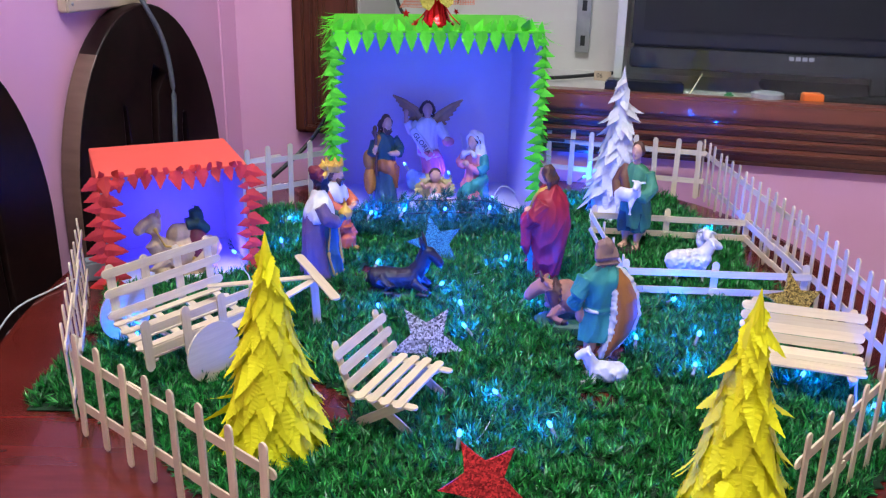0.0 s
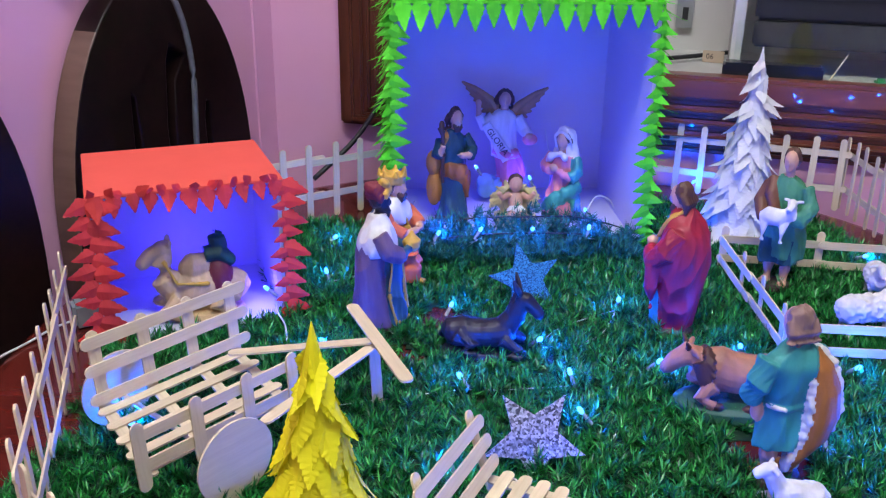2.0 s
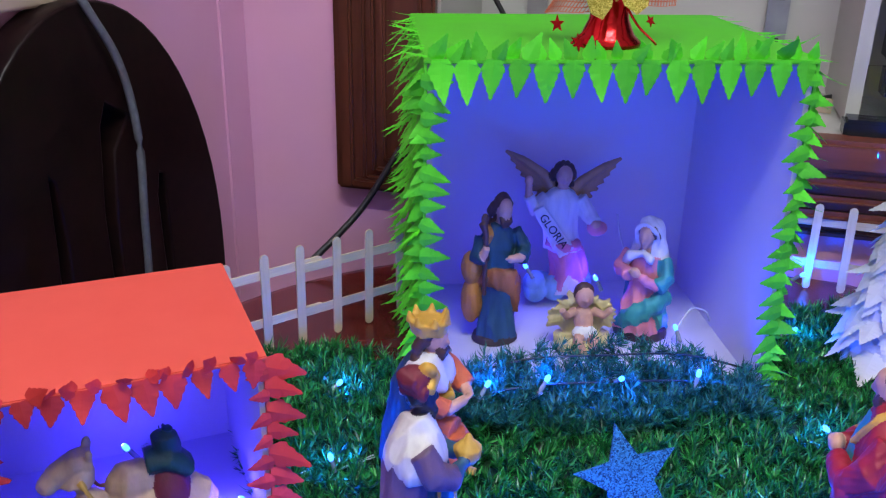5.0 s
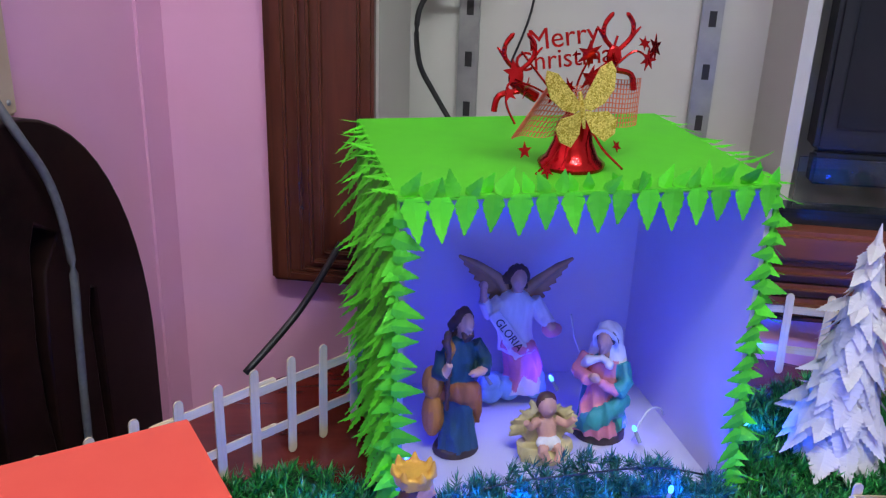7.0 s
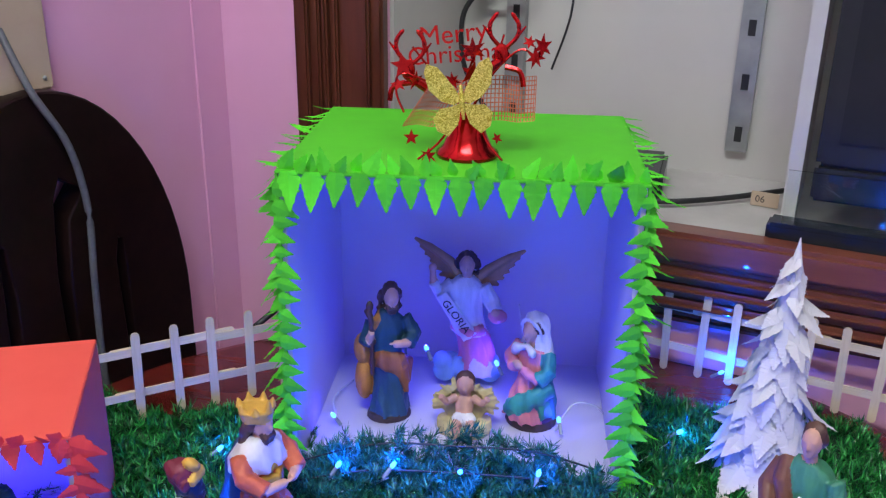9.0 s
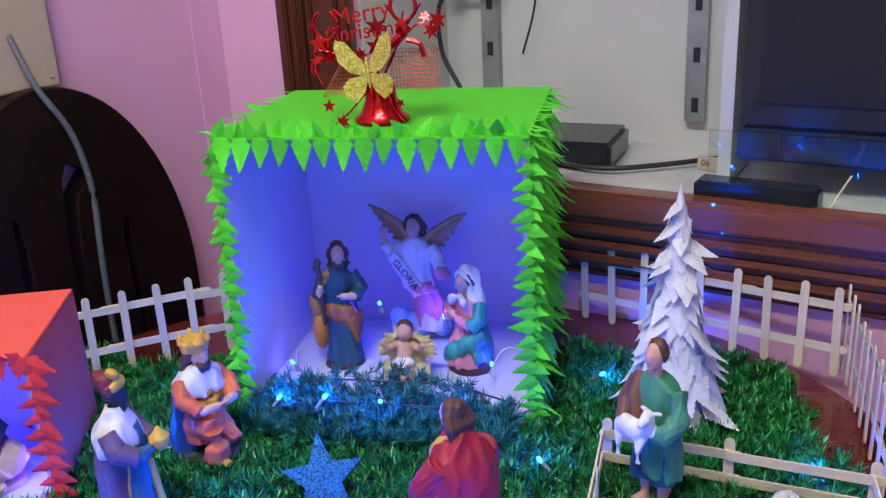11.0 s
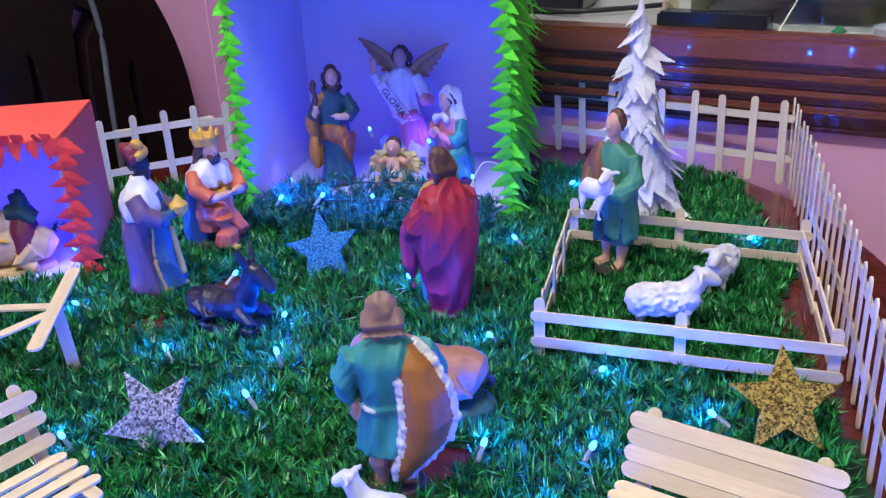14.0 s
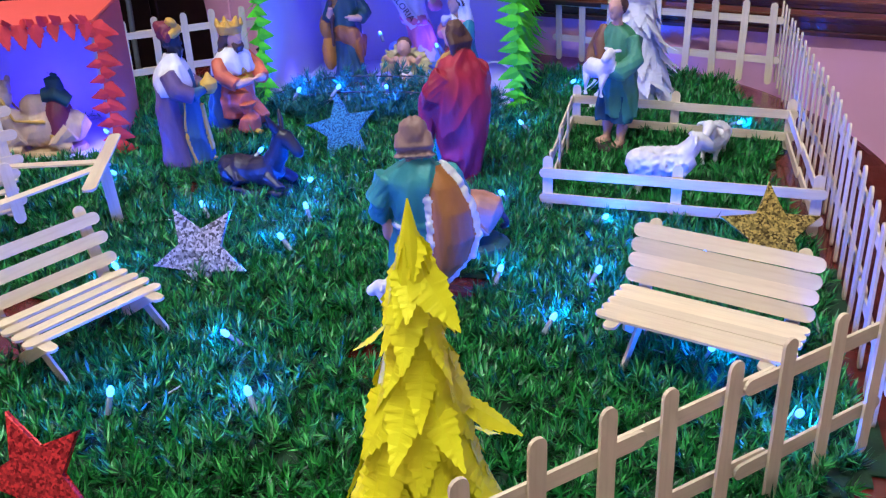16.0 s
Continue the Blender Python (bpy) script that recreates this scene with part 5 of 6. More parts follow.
def kneeling_veiled(bm):
    # slots: rose dress, teal cloak, white veil, skin, hair, base, gold
    loft(bm, [(0, 0.002, 0, 0.033, 0.032), (0, 0.002, 0.010, 0.031, 0.030), (0, 0.002, 0.014, 0.025, 0.026)], 5)
    loft(bm, [(0, 0.010, 0.010, 0.030, 0.024), (0, 0.010, 0.030, 0.028, 0.021), (0, 0.010, 0.060, 0.024, 0.016), (0, 0.007, 0.085, 0.022, 0.013), (0, 0.004, 0.100, 0.012, 0.010)], 1, 22, 0.08, 5)
    loft(bm, [(0, -0.012, 0.010, 0.027, 0.022), (0.002, -0.014, 0.026, 0.024, 0.020), (0, -0.008, 0.045, 0.019, 0.016), (0, -0.003, 0.070, 0.017, 0.013), (0, -0.001, 0.094, 0.017, 0.011)], 0, 18, 0.08, 5)
    # the cloak drawn over the knees
    sweep(bm, [((0.027, 0.0, 0.052), 0.009, 0.012), ((0.022, -0.020, 0.044), 0.010, 0.011), ((0.004, -0.030, 0.032), 0.010, 0.012), ((-0.014, -0.028, 0.020), 0.008, 0.009), ((-0.022, -0.022, 0.014), 0.003, 0.004)], 1)
    sweep(bm, [((0.026, 0.0, 0.030), 0.009, 0.016), ((0.022, -0.016, 0.024), 0.010, 0.013)], 1)
    tube(bm, [(-0.020, 0.003, 0.090), (-0.027, -0.008, 0.074), (-0.010, -0.024, 0.074)], [0.0092, 0.0098, 0.007], 0, 10)
    tube(bm, [(0.020, 0.003, 0.090), (0.030, -0.006, 0.074), (0.024, -0.018, 0.066)], [0.0095, 0.0105, 0.009], 1, 10)
    tube(bm, [(0.024, -0.018, 0.066), (0.004, -0.025, 0.076)], [0.006, 0.0048], 0)
    ell(bm, (-0.002, -0.026, 0.080), (0.007, 0.004, 0.006), 3)
    fingers(bm, (-0.002, -0.026, 0.082), 0.0034, 3)
    head(bm, (0, -0.006, 0.116), 0.0145, 3, 4, None, 0.012, 0.2)
    loft(bm, [(0, 0.008, 0.084, 0.026, 0.014), (0, 0.008, 0.098, 0.022, 0.013), (0, 0.007, 0.112, 0.0165, 0.0125), (0, 0.005, 0.124, 0.0150, 0.0130), (0, 0.002, 0.132, 0.010, 0.010), (0, 0.001, 0.136, 0.003, 0.003)], 2, 18, 0.05, 5)
    tube(bm, smooth_path([(-0.0135, 0.0, 0.104), (-0.0135, -0.006, 0.120), (0, -0.010, 0.1315), (0.0135, -0.006, 0.120), (0.0135, 0.0, 0.104)], 4), 0.0026, 2, 7)
    tube(bm, [(-0.024, -0.006, 0.080), (-0.014, -0.016, 0.094), (0, -0.014, 0.099), (0.014, -0.016, 0.094)], [0.004, 0.005, 0.004, 0.004], 2, 8)


def infant(bm):
    # slots: straw crib, skin, white cloth, hair
    loft(bm, [(0, 0, 0.0, 0.026, 0.018), (0, 0, 0.008, 0.030, 0.020), (0, 0.003, 0.018, 0.031, 0.016)], 0, 26, 0.10, 9)
    rnd = random.Random(4)
    for k in range(46):
        q = math.pi * (-0.1 + 1.2 * k / 45)
        a = Vector((0.022 * math.cos(q), 0.006, 0.036 + 0.018 * math.sin(q)))
        b = Vector((0.036 * math.cos(q) + rnd.uniform(-0.003, 0.003), 0.009 + rnd.uniform(-0.004, 0.004), 0.032 + 0.032 * math.sin(q) * rnd.uniform(0.8, 1.15)))
        tube(bm, [a, b], [0.0035, 0.0016], 0, 6)
    ell(bm, (0, 0.009, 0.034), (0.027, 0.007, 0.024), 0, Euler((-0.3, 0, 0)))
    ell(bm, (0, -0.002, 0.036), (0.0105, 0.009, 0.017), 1, Euler((-0.4, 0, 0)))
    ell(bm, (0, -0.010, 0.025), (0.014, 0.009, 0.008), 2)
    for sx in (-1, 1):
        tube(bm, [(sx * 0.006, -0.013, 0.022), (sx * 0.010, -0.024, 0.022), (sx * 0.004, -0.029, 0.012)], [0.006, 0.0055, 0.0042], 1)
        tube(bm, [(sx * 0.009, 0.0, 0.046), (sx * 0.020, -0.007, 0.043), (sx * 0.026, -0.011, 0.052)], [0.005, 0.0045, 0.0038], 1)
    ell(bm, (0, 0.001, 0.061), (0.0100, 0.0095, 0.0115), 1)
    ell(bm, (0, -0.008, 0.060), (0.0018, 0.0025, 0.0024), 1)
    ell(bm, (0, 0.006, 0.065), (0.0112, 0.0090, 0.0110), 3)


BAND = Matrix((Vector((1, 0, 0)), Vector((0, 0, 1)), Vector((0, -1, 0)))).transposed().to_4x4()


def winged_figure(bm):
    # slots: white robe, rose skirt, wing, skin, hair, cloud, lettering
    rnd = random.Random(3)
    for k in range(16):
        r = rnd.uniform(0.008, 0.015)
        ell(bm, (rnd.uniform(-0.032, 0.030), rnd.uniform(-0.008, 0.006), r + rnd.uniform(0.0, 0.026)), (r, r * 0.75, r), 5)
    loft(bm, [(0.012, 0, 0.020, 0.022, 0.012), (0.012, 0, 0.045, 0.022, 0.014), (0.006, 0, 0.070, 0.021, 0.014), (0.0, 0, 0.088, 0.018, 0.012)], 1, 18, 0.09, 6)
    loft(bm, [(0.016, -0.002, 0.016, 0.020, 0.013), (0.014, -0.002, 0.034, 0.018, 0.012), (0.010, -0.002, 0.048, 0.012, 0.010)], 0, 14, 0.1)
    loft(bm, [(0.004, -0.001, 0.072, 0.022, 0.015), (0.000, -0.001, 0.090, 0.020, 0.014), (-0.003, -0.001, 0.112, 0.021, 0.014), (-0.003, -0.001, 0.132, 0.022, 0.013), (-0.002, 0, 0.144, 0.009, 0.008)], 0, 18, 0.07, 6)
    sweep(bm, [((-0.016, -0.010, 0.086), 0.006, 0.007), ((0.004, -0.015, 0.078), 0.005, 0.007), ((0.022, -0.008, 0.080), 0.005, 0.007)], 1)
    tube(bm, [(-0.018, 0, 0.133), (-0.034, -0.004, 0.122), (-0.040, -0.008, 0.138)], [0.0095, 0.010, 0.007], 0, 10)
    tube(bm, [(-0.040, -0.008, 0.136), (-0.041, -0.009, 0.152)], [0.0045, 0.004], 3)
    ell(bm, (-0.041, -0.009, 0.156), (0.005, 0.004, 0.006), 3)
    tube(bm, [(0.018, 0, 0.133), (0.030, -0.004, 0.114), (0.036, -0.016, 0.108)], [0.0095, 0.010, 0.008], 0, 10)
    ell(bm, (0.037, -0.018, 0.103), (0.011, 0.008, 0.008), 1)
    ell(bm, (0.035, -0.022, 0.108), (0.005, 0.004, 0.005), 3)
    for sx in (-1, 1):
        lift = 0.0 if sx < 0 else -0.008
        for k in range(7):
            t = k / 6
            a = Vector((sx * (0.010 + 0.020 * t), 0.009, 0.146 + 0.018 * t + lift))
            b = Vector((sx * (0.030 + 0.036 * t), 0.013, 0.128 + 0.056 * t + lift))
            sweep(bm, [(a, 0.0032, 0.005), ((a + b) / 2 + Vector((0, 0.002, -0.001)), 0.003, 0.0062), (b, 0.0016, 0.002)], 2, 10)
        tube(bm, [(sx * 0.008, 0.008, 0.136), (sx * 0.022, 0.009, 0.158 + lift), (sx * 0.042, 0.010, 0.172 + lift), (sx * 0.066, 0.012, 0.184 + lift)], [0.006, 0.006, 0.0045, 0.0015], 2, 10)
    prism(bm, [(-0.036, 0.122), (-0.024, 0.130), (0.013, 0.078), (-0.002, 0.065)], 0.0032, 0, Matrix.Translation((0, -0.0145, 0)) @ BAND)
    head(bm, (-0.001, -0.004, 0.160), 0.0150, 3, 4, None, 0.014, 0.1)


def banner_words(bm):
    text_into(bm, "GLORIA", 0.0135, Matrix.Translation((-0.0115, -0.0186, 0.099)) @ BAND @ Matrix.Rotation(radians(-53), 4, "Z"), 6, 0.0002)


def ox(bm):
    # slots: coat, dark mane, base
    loft(bm, [(0.002, 0, 0.0, 0.066, 0.036), (0.002, 0, 0.010, 0.064, 0.034), (0.002, 0, 0.014, 0.056, 0.028)], 2, 28)
    sweep(bm, [((-0.052, 0, 0.036), 0.008, 0.010), ((-0.048, 0, 0.038), 0.017, 0.019), ((-0.034, 0, 0.041), 0.022, 0.022), ((-0.012, 0, 0.040), 0.021, 0.021), ((0.010, 0, 0.042), 0.021, 0.022), ((0.026, 0, 0.046), 0.020, 0.024), ((0.040, -0.002, 0.048), 0.014, 0.019), ((0.050, -0.003, 0.050), 0.010, 0.013)], 0, 20)
    sweep(bm, [((0.044, -0.002, 0.056), 0.011, 0.011), ((0.056, -0.005, 0.058), 0.0115, 0.0120), ((0.066, -0.007, 0.050), 0.0095, 0.0095), ((0.074, -0.009, 0.040), 0.0080, 0.0075), ((0.077, -0.010, 0.036), 0.0050, 0.0045)], 0, 14)
    for k in range(9):
        q = math.pi * (0.05 + 0.9 * k / 8)
        tube(bm, [(0.040, 0.012 * math.cos(q), 0.054 + 0.014 * math.sin(q)), (0.032, 0.021 * math.cos(q) + 0.002, 0.042 + 0.022 * math.sin(q))], [0.0045, 0.0022], 1, 7)
    sweep(bm, [((0.046, -0.010, 0.056), 0.004, 0.008), ((0.040, -0.017, 0.040), 0.004, 0.008), ((0.036, -0.017, 0.026), 0.003, 0.004)], 1)
    sweep(bm, [((0.046, 0.010, 0.056), 0.004, 0.008), ((0.040, 0.017, 0.040), 0.004, 0.008), ((0.036, 0.017, 0.026), 0.003, 0.004)], 1)
    for sy in (-1, 1):
        sweep(bm, [((0.052, sy * 0.008 - 0.005, 0.066), 0.003, 0.004), ((0.048, sy * 0.018 - 0.004, 0.066), 0.0025, 0.0035), ((0.046, sy * 0.023 - 0.004, 0.063), 0.001, 0.0015)], 0)
        tube(bm, [(0.056, sy * 0.007 - 0.005, 0.068), (0.060, sy * 0.011 - 0.005, 0.076)], [0.003, 0.0012], 1, 6)
        tube(bm, [(0.030, sy * 0.016, 0.034), (0.044, sy * 0.021, 0.022), (0.030, sy * 0.024, 0.016)], [0.011, 0.007, 0.0055], 0, 10)
        ell(bm, (0.026, sy * 0.025, 0.016), (0.006, 0.005, 0.004), 1)
        tube(bm, [(-0.036, sy * 0.014, 0.036), (-0.020, sy * 0.022, 0.024), (-0.030, sy * 0.025, 0.016), (-0.010, sy * 0.026, 0.015)], [0.016, 0.010, 0.006, 0.005], 0, 10)
        ell(bm, (-0.004, sy * 0.026, 0.015), (0.006, 0.005, 0.004), 1)
    tube(bm, smooth_path([(-0.052, 0, 0.044), (-0.058, -0.006, 0.030), (-0.050, -0.020, 0.018)], 4), [0.003] * 8 + [0.004], 1, 6)


def donkey(bm):
    loft(bm, [(0.002, 0, 0.0, 0.050, 0.026), (0.002, 0, 0.008, 0.046, 0.022)], 0, 24)
    sweep(bm, [((-0.046, 0, 0.022), 0.006, 0.008), ((-0.040, 0, 0.024), 0.015, 0.015), ((-0.022, 0, 0.026), 0.018, 0.017), ((0.0, 0, 0.025), 0.016, 0.016), ((0.020, 0, 0.028), 0.016, 0.018), ((0.032, 0, 0.034), 0.012, 0.014)], 0, 16)
    sweep(bm, [((0.024, 0, 0.034), 0.012, 0.014), ((0.036, 0, 0.050), 0.010, 0.012), ((0.041, 0, 0.066), 0.009, 0.010), ((0.045, 0, 0.074), 0.008, 0.008)], 0, 14)
    sweep(bm, [((0.036, 0, 0.073), 0.008, 0.008), ((0.048, 0, 0.070), 0.0085, 0.009), ((0.058, 0, 0.060), 0.0065, 0.007), ((0.064, 0, 0.053), 0.0058, 0.006), ((0.067, 0, 0.050), 0.003, 0.003)], 0, 14)
    for k in range(6):
        ell(bm, (0.028 + 0.002 * k, 0, 0.050 + 0.006 * k), (0.004, 0.003, 0.006), 0)
    for sy in (-1, 1):
        sweep(bm, [((0.040, sy * 0.006, 0.078), 0.003, 0.004), ((0.037, sy * 0.010, 0.088), 0.003, 0.004), ((0.034, sy * 0.013, 0.098), 0.001, 0.001)], 0)
        tube(bm, [(0.024, sy * 0.012, 0.024), (0.044, sy * 0.016, 0.014), (0.030, sy * 0.020, 0.008), (0.048, sy * 0.020, 0.007)], [0.009, 0.006, 0.0045, 0.004], 0, 8)
        tube(bm, [(-0.028, sy * 0.012, 0.024), (-0.008, sy * 0.018, 0.016), (-0.024, sy * 0.021, 0.008), (-0.004, sy * 0.021, 0.007)], [0.013, 0.008, 0.005, 0.004], 0, 8)
    tube(bm, [(-0.044, 0, 0.028), (-0.050, 0.006, 0.016), (-0.042, 0.016, 0.008)], [0.003, 0.003, 0.0035], 0, 6)


def camel(bm):
    # slots: tan, green cloth, maroon cloth, gold
    loft(bm, [(0.0, 0, 0.0, 0.046, 0.026), (0.0, 0, 0.006, 0.044, 0.024)], 0, 24)
    sweep(bm, [((-0.048, 0, 0.022), 0.007, 0.010), ((-0.042, 0, 0.026), 0.016, 0.018), ((-0.022, 0, 0.032), 0.020, 0.024), ((0.0, 0, 0.032), 0.020, 0.026), ((0.020, 0, 0.030), 0.019, 0.023), ((0.034, 0, 0.030), 0.015, 0.020), ((0.042, 0, 0.032), 0.009, 0.014)], 0, 18)
    ell(bm, (0.006, 0, 0.056), (0.020, 0.014, 0.018), 0)
    sweep(bm, [((0.030, 0, 0.034), 0.014, 0.018), ((0.042, 0, 0.048), 0.012, 0.015), ((0.044, 0, 0.066), 0.011, 0.012), ((0.040, 0, 0.078), 0.010, 0.010)], 0, 14)
    sweep(bm, [((0.032, 0, 0.082), 0.009, 0.009), ((0.044, 0, 0.083), 0.010, 0.010), ((0.056, 0, 0.076), 0.008, 0.008), ((0.064, 0, 0.068), 0.007, 0.007), ((0.068, 0, 0.064), 0.004, 0.004)], 0, 14)
    loft(bm, [(-0.018, 0, 0.022, 0.019, 0.0225), (-0.018, 0, 0.046, 0.017, 0.0205), (-0.018, 0, 0.060, 0.013, 0.014), (-0.018, 0, 0.066, 0.009, 0.009)], 2, 18, 0.04)
    sweep(bm, [((-0.034, 0.0, 0.060), 0.014, 0.007), ((-0.020, 0, 0.072), 0.014, 0.010), ((-0.004, 0, 0.070), 0.012, 0.009)], 1)
    sweep(bm, [((-0.020, 0, 0.076), 0.009, 0.010), ((-0.018, 0, 0.090), 0.008, 0.009), ((-0.020, 0, 0.096), 0.006, 0.006)], 1)
    loft(bm, [(-0.018, 0, 0.022, 0.0200, 0.0236), (-0.018, 0, 0.0255, 0.0200, 0.0236)], 3, 18)
    for sy in (-1, 1):
        ell(bm, (0.034, sy * 0.008, 0.091), (0.003, 0.003, 0.005), 0)
        tube(bm, [(0.042, sy * 0.011, 0.072), (0.030, sy * 0.018, 0.046), (-0.004, sy * 0.020, 0.042)], 0.0020, 3, 6)
        tube(bm, [(0.028, sy * 0.014, 0.024), (0.048, sy * 0.019, 0.013), (0.028, sy * 0.022, 0.008)], [0.012, 0.008, 0.006], 0, 10)
        tube(bm, [(-0.030, sy * 0.014, 0.026), (-0.010, sy * 0.022, 0.013), (-0.030, sy * 0.023, 0.008)], [0.014, 0.009, 0.006], 0, 10)


def wool(bm, x0, x1, ry, rz, zc, count, seed):
    rnd = random.Random(seed)
    for k in range(count):
        a, t = rnd.uniform(0, 2 * math.pi), rnd.uniform(0.0, 1.0)
        f = (1 - (2 * t - 1) ** 4) ** 0.5
        ell(bm, (x0 + (x1 - x0) * t, ry * f * math.cos(a), zc + rz * f * math.sin(a)), (0.0028, 0.0026, 0.0024), 0, seg=7, rings=5)


def sheep(bm):
    sweep(bm, [((-0.036, 0, 0.030), 0.006, 0.007), ((-0.031, 0, 0.031), 0.013, 0.014), ((-0.014, 0, 0.032), 0.0155, 0.016), ((0.006, 0, 0.032), 0.015, 0.015), ((0.022, 0, 0.034), 0.013, 0.015), ((0.030, 0, 0.038), 0.008, 0.010)], 0, 16)
    wool(bm, -0.036, 0.028, 0.0152, 0.0152, 0.032, 260, 5)
    sweep(bm, [((0.018, 0, 0.038), 0.011, 0.012), ((0.028, 0, 0.048), 0.009, 0.010), ((0.032, 0, 0.056), 0.008, 0.008)], 0, 12)
    sweep(bm, [((0.026, 0, 0.056), 0.0075, 0.0075), ((0.034, 0, 0.056), 0.0078, 0.0080), ((0.044, 0, 0.050), 0.0056, 0.0060), ((0.049, 0, 0.047), 0.003, 0.003)], 0, 12)
    for sy in (-1, 1):
        sweep(bm, [((0.030, sy * 0.006, 0.060), 0.002, 0.003), ((0.028, sy * 0.014, 0.057), 0.002, 0.0025), ((0.028, sy * 0.017, 0.054), 0.001, 0.001)], 0)
        for x in (-0.024, 0.018):
            tube(bm, [(x, sy * 0.008, 0.022), (x + 0.001, sy * 0.008, 0.010), (x, sy * 0.008, 0.0)], [0.0062, 0.0038, 0.0042], 0, 8)


def lying_lamb(bm):
    sweep(bm, [((-0.026, 0, 0.012), 0.005, 0.006), ((-0.020, 0, 0.014), 0.011, 0.012), ((0.0, 0, 0.015), 0.012, 0.013), ((0.016, 0, 0.017), 0.010, 0.012)], 0, 14)
    wool(bm, -0.026, 0.016, 0.0110, 0.0110, 0.015, 70, 6)
    tube(bm, [(0.012, 0, 0.020), (0.020, 0, 0.034)], [0.009, 0.007], 0, 10)
    sweep(bm, [((0.016, 0, 0.037), 0.006, 0.006), ((0.024, 0, 0.037), 0.006, 0.0062), ((0.033, 0, 0.031), 0.004, 0.004)], 0, 12)
    for sy in (-1, 1):
        sweep(bm, [((0.020, sy * 0.005, 0.041), 0.002, 0.0025), ((0.017, sy * 0.012, 0.039), 0.0015, 0.002)], 0)
        tube(bm, [(0.010, sy * 0.009, 0.008), (0.026, sy * 0.011, 0.004)], [0.005, 0.003], 0, 7)


G = 0.764
statue("robed_figurine", pose(0.158, 1.246, G, 0, 0, 236) @ Matrix.Scale(1.05, 4), "painted plaster figurine in a crimson cloak, brown-haired", standing_cloaked, [CRIMSON, TEAL, HAIR, SKIN, GOLD, DARK], slim=0.88)
statue("robed_figurine", pose(-0.169, 1.240, G, 0, 0, 105), "painted king figurine in a purple cloak and white collar", standing_king, [PURPLE, paint("robe_blue", (0.03, 0.10, 0.16)), WHITE, BLACK, MAROON, GOLD, DARK], slim=0.84, cloth=(0, 1, 2))
statue("robed_figurine", pose(-0.164, 1.372, G, 0, 0, 68), "painted kneeling king figurine with a gold crown", kneeling_king, [ORANGE, NAVY, WHITE, SKIN, HAIR, GOLD, DARK], slim=1.0, cloth=(0, 1, 2))
statue("robed_figurine", pose(0.191, 0.977, G - 0.004, 0, 0, 200) @ Matrix.Scale(1.03, 4), "painted shepherd figurine in a teal tunic and fleece", shepherd_with_fleece, [TEAL, OCHRE, WHITE, SKIN, paint("hair_grey_brown", (0.24, 0.14, 0.12)), GOLD, DARK], slim=0.92, cloth=(0,))
statue("robed_figurine", pose(0.308, 1.374, G, 0, 0, 328) @ Matrix.Scale(1.08, 4), "painted young shepherd figurine carrying a white lamb", young_shepherd, [GREEN, paint("dark_teal", (0.01, 0.07, 0.08)), SKIN, HAIR, WHITE, DARK, paint("brown_vest", (0.16, 0.06, 0.03))], slim=0.86)
FLOOR = TABLE + 0.0065
statue("robed_figurine", pose(-0.098, 1.598, FLOOR, 0, 0, 25), "painted bearded figurine in navy with an ochre sack", bearded_with_sack, [paint("deep_green_blue", (0.012, 0.06, 0.075)), paint("sash_brown", (0.30, 0.10, 0.03)), paint("sack_ochre", (0.48, 0.20, 0.035)), SKIN, HAIR, paint("robe_deep_blue", (0.015, 0.07, 0.17)), DARK], slim=0.88, cloth=(0, 1, 5))
statue("robed_figurine", pose(0.064, 1.618, FLOOR, 0, 0, -35), "painted kneeling figurine in a white veil and teal cloak", kneeling_veiled, [ROSE, TEAL, WHITE, SKIN, HAIR, DARK, GOLD], slim=0.92, cloth=(0, 1, 2))
statue("infant_figurine", pose(-0.006, 1.575, FLOOR, 0, 0, 5), "small painted infant figurine lying in a straw crib", infant, [STRAW, SKIN, WHITE, HAIR], folds=0)
statue("winged_figurine", pose(-0.022, 1.685, FLOOR, 0, 0, 3), "painted winged figurine in white holding a lettered banner", winged_figure, [WHITE, ROSE, paint("wing_brown", (0.40, 0.22, 0.10)), SKIN, HAIR, SKY, BLACK], cloth=(1,), lettering=banner_words)
statue("ox_figurine", pose(0.187, 1.080, G, 0, 0, 178) @ Matrix.Scale(0.92, 4), "painted brown ox figurine lying on a green base", ox, [BROWN, paint("dark_brown", (0.07, 0.025, 0.02)), BASEGREEN], "animal figurine", folds=0.0004)
statue("donkey_figurine", pose(-0.054, 1.180, G - 0.001, 0, 0, -8) @ Matrix.Scale(0.92, 4), "glossy blue-black donkey figurine lying in the grass", donkey, [BLACK], "animal figurine", folds=0.0006)
statue("camel_figurine", pose(-0.372, 1.262, FLOOR - 0.0015, 0, 0, 205), "painted tan camel figurine with green and maroon saddle", camel, [TAN, paint("dark_green_cloth", (0.01, 0.07, 0.06)), MAROON, GOLD], "animal figurine", folds=0.0009)
statue("sheep_figurine", pose(0.369, 1.246, G, 0, 0, 12), "white woolly sheep figurine standing in the pen", sheep, [WHITE], "animal figurine", folds=0)
statue("sheep_figurine", pose(0.420, 1.346, G, 0, 0, 255) @ Matrix.Scale(0.85, 4), "smaller white sheep figurine standing in the pen", sheep, [WHITE], "animal figurine", folds=0)
statue("lamb_figurine", pose(0.193, 0.934, G - 0.005, 0, 0, 175), "small white lamb figurine lying at a shepherd's feet", lying_lamb, [WHITE], "animal figurine", folds=0)

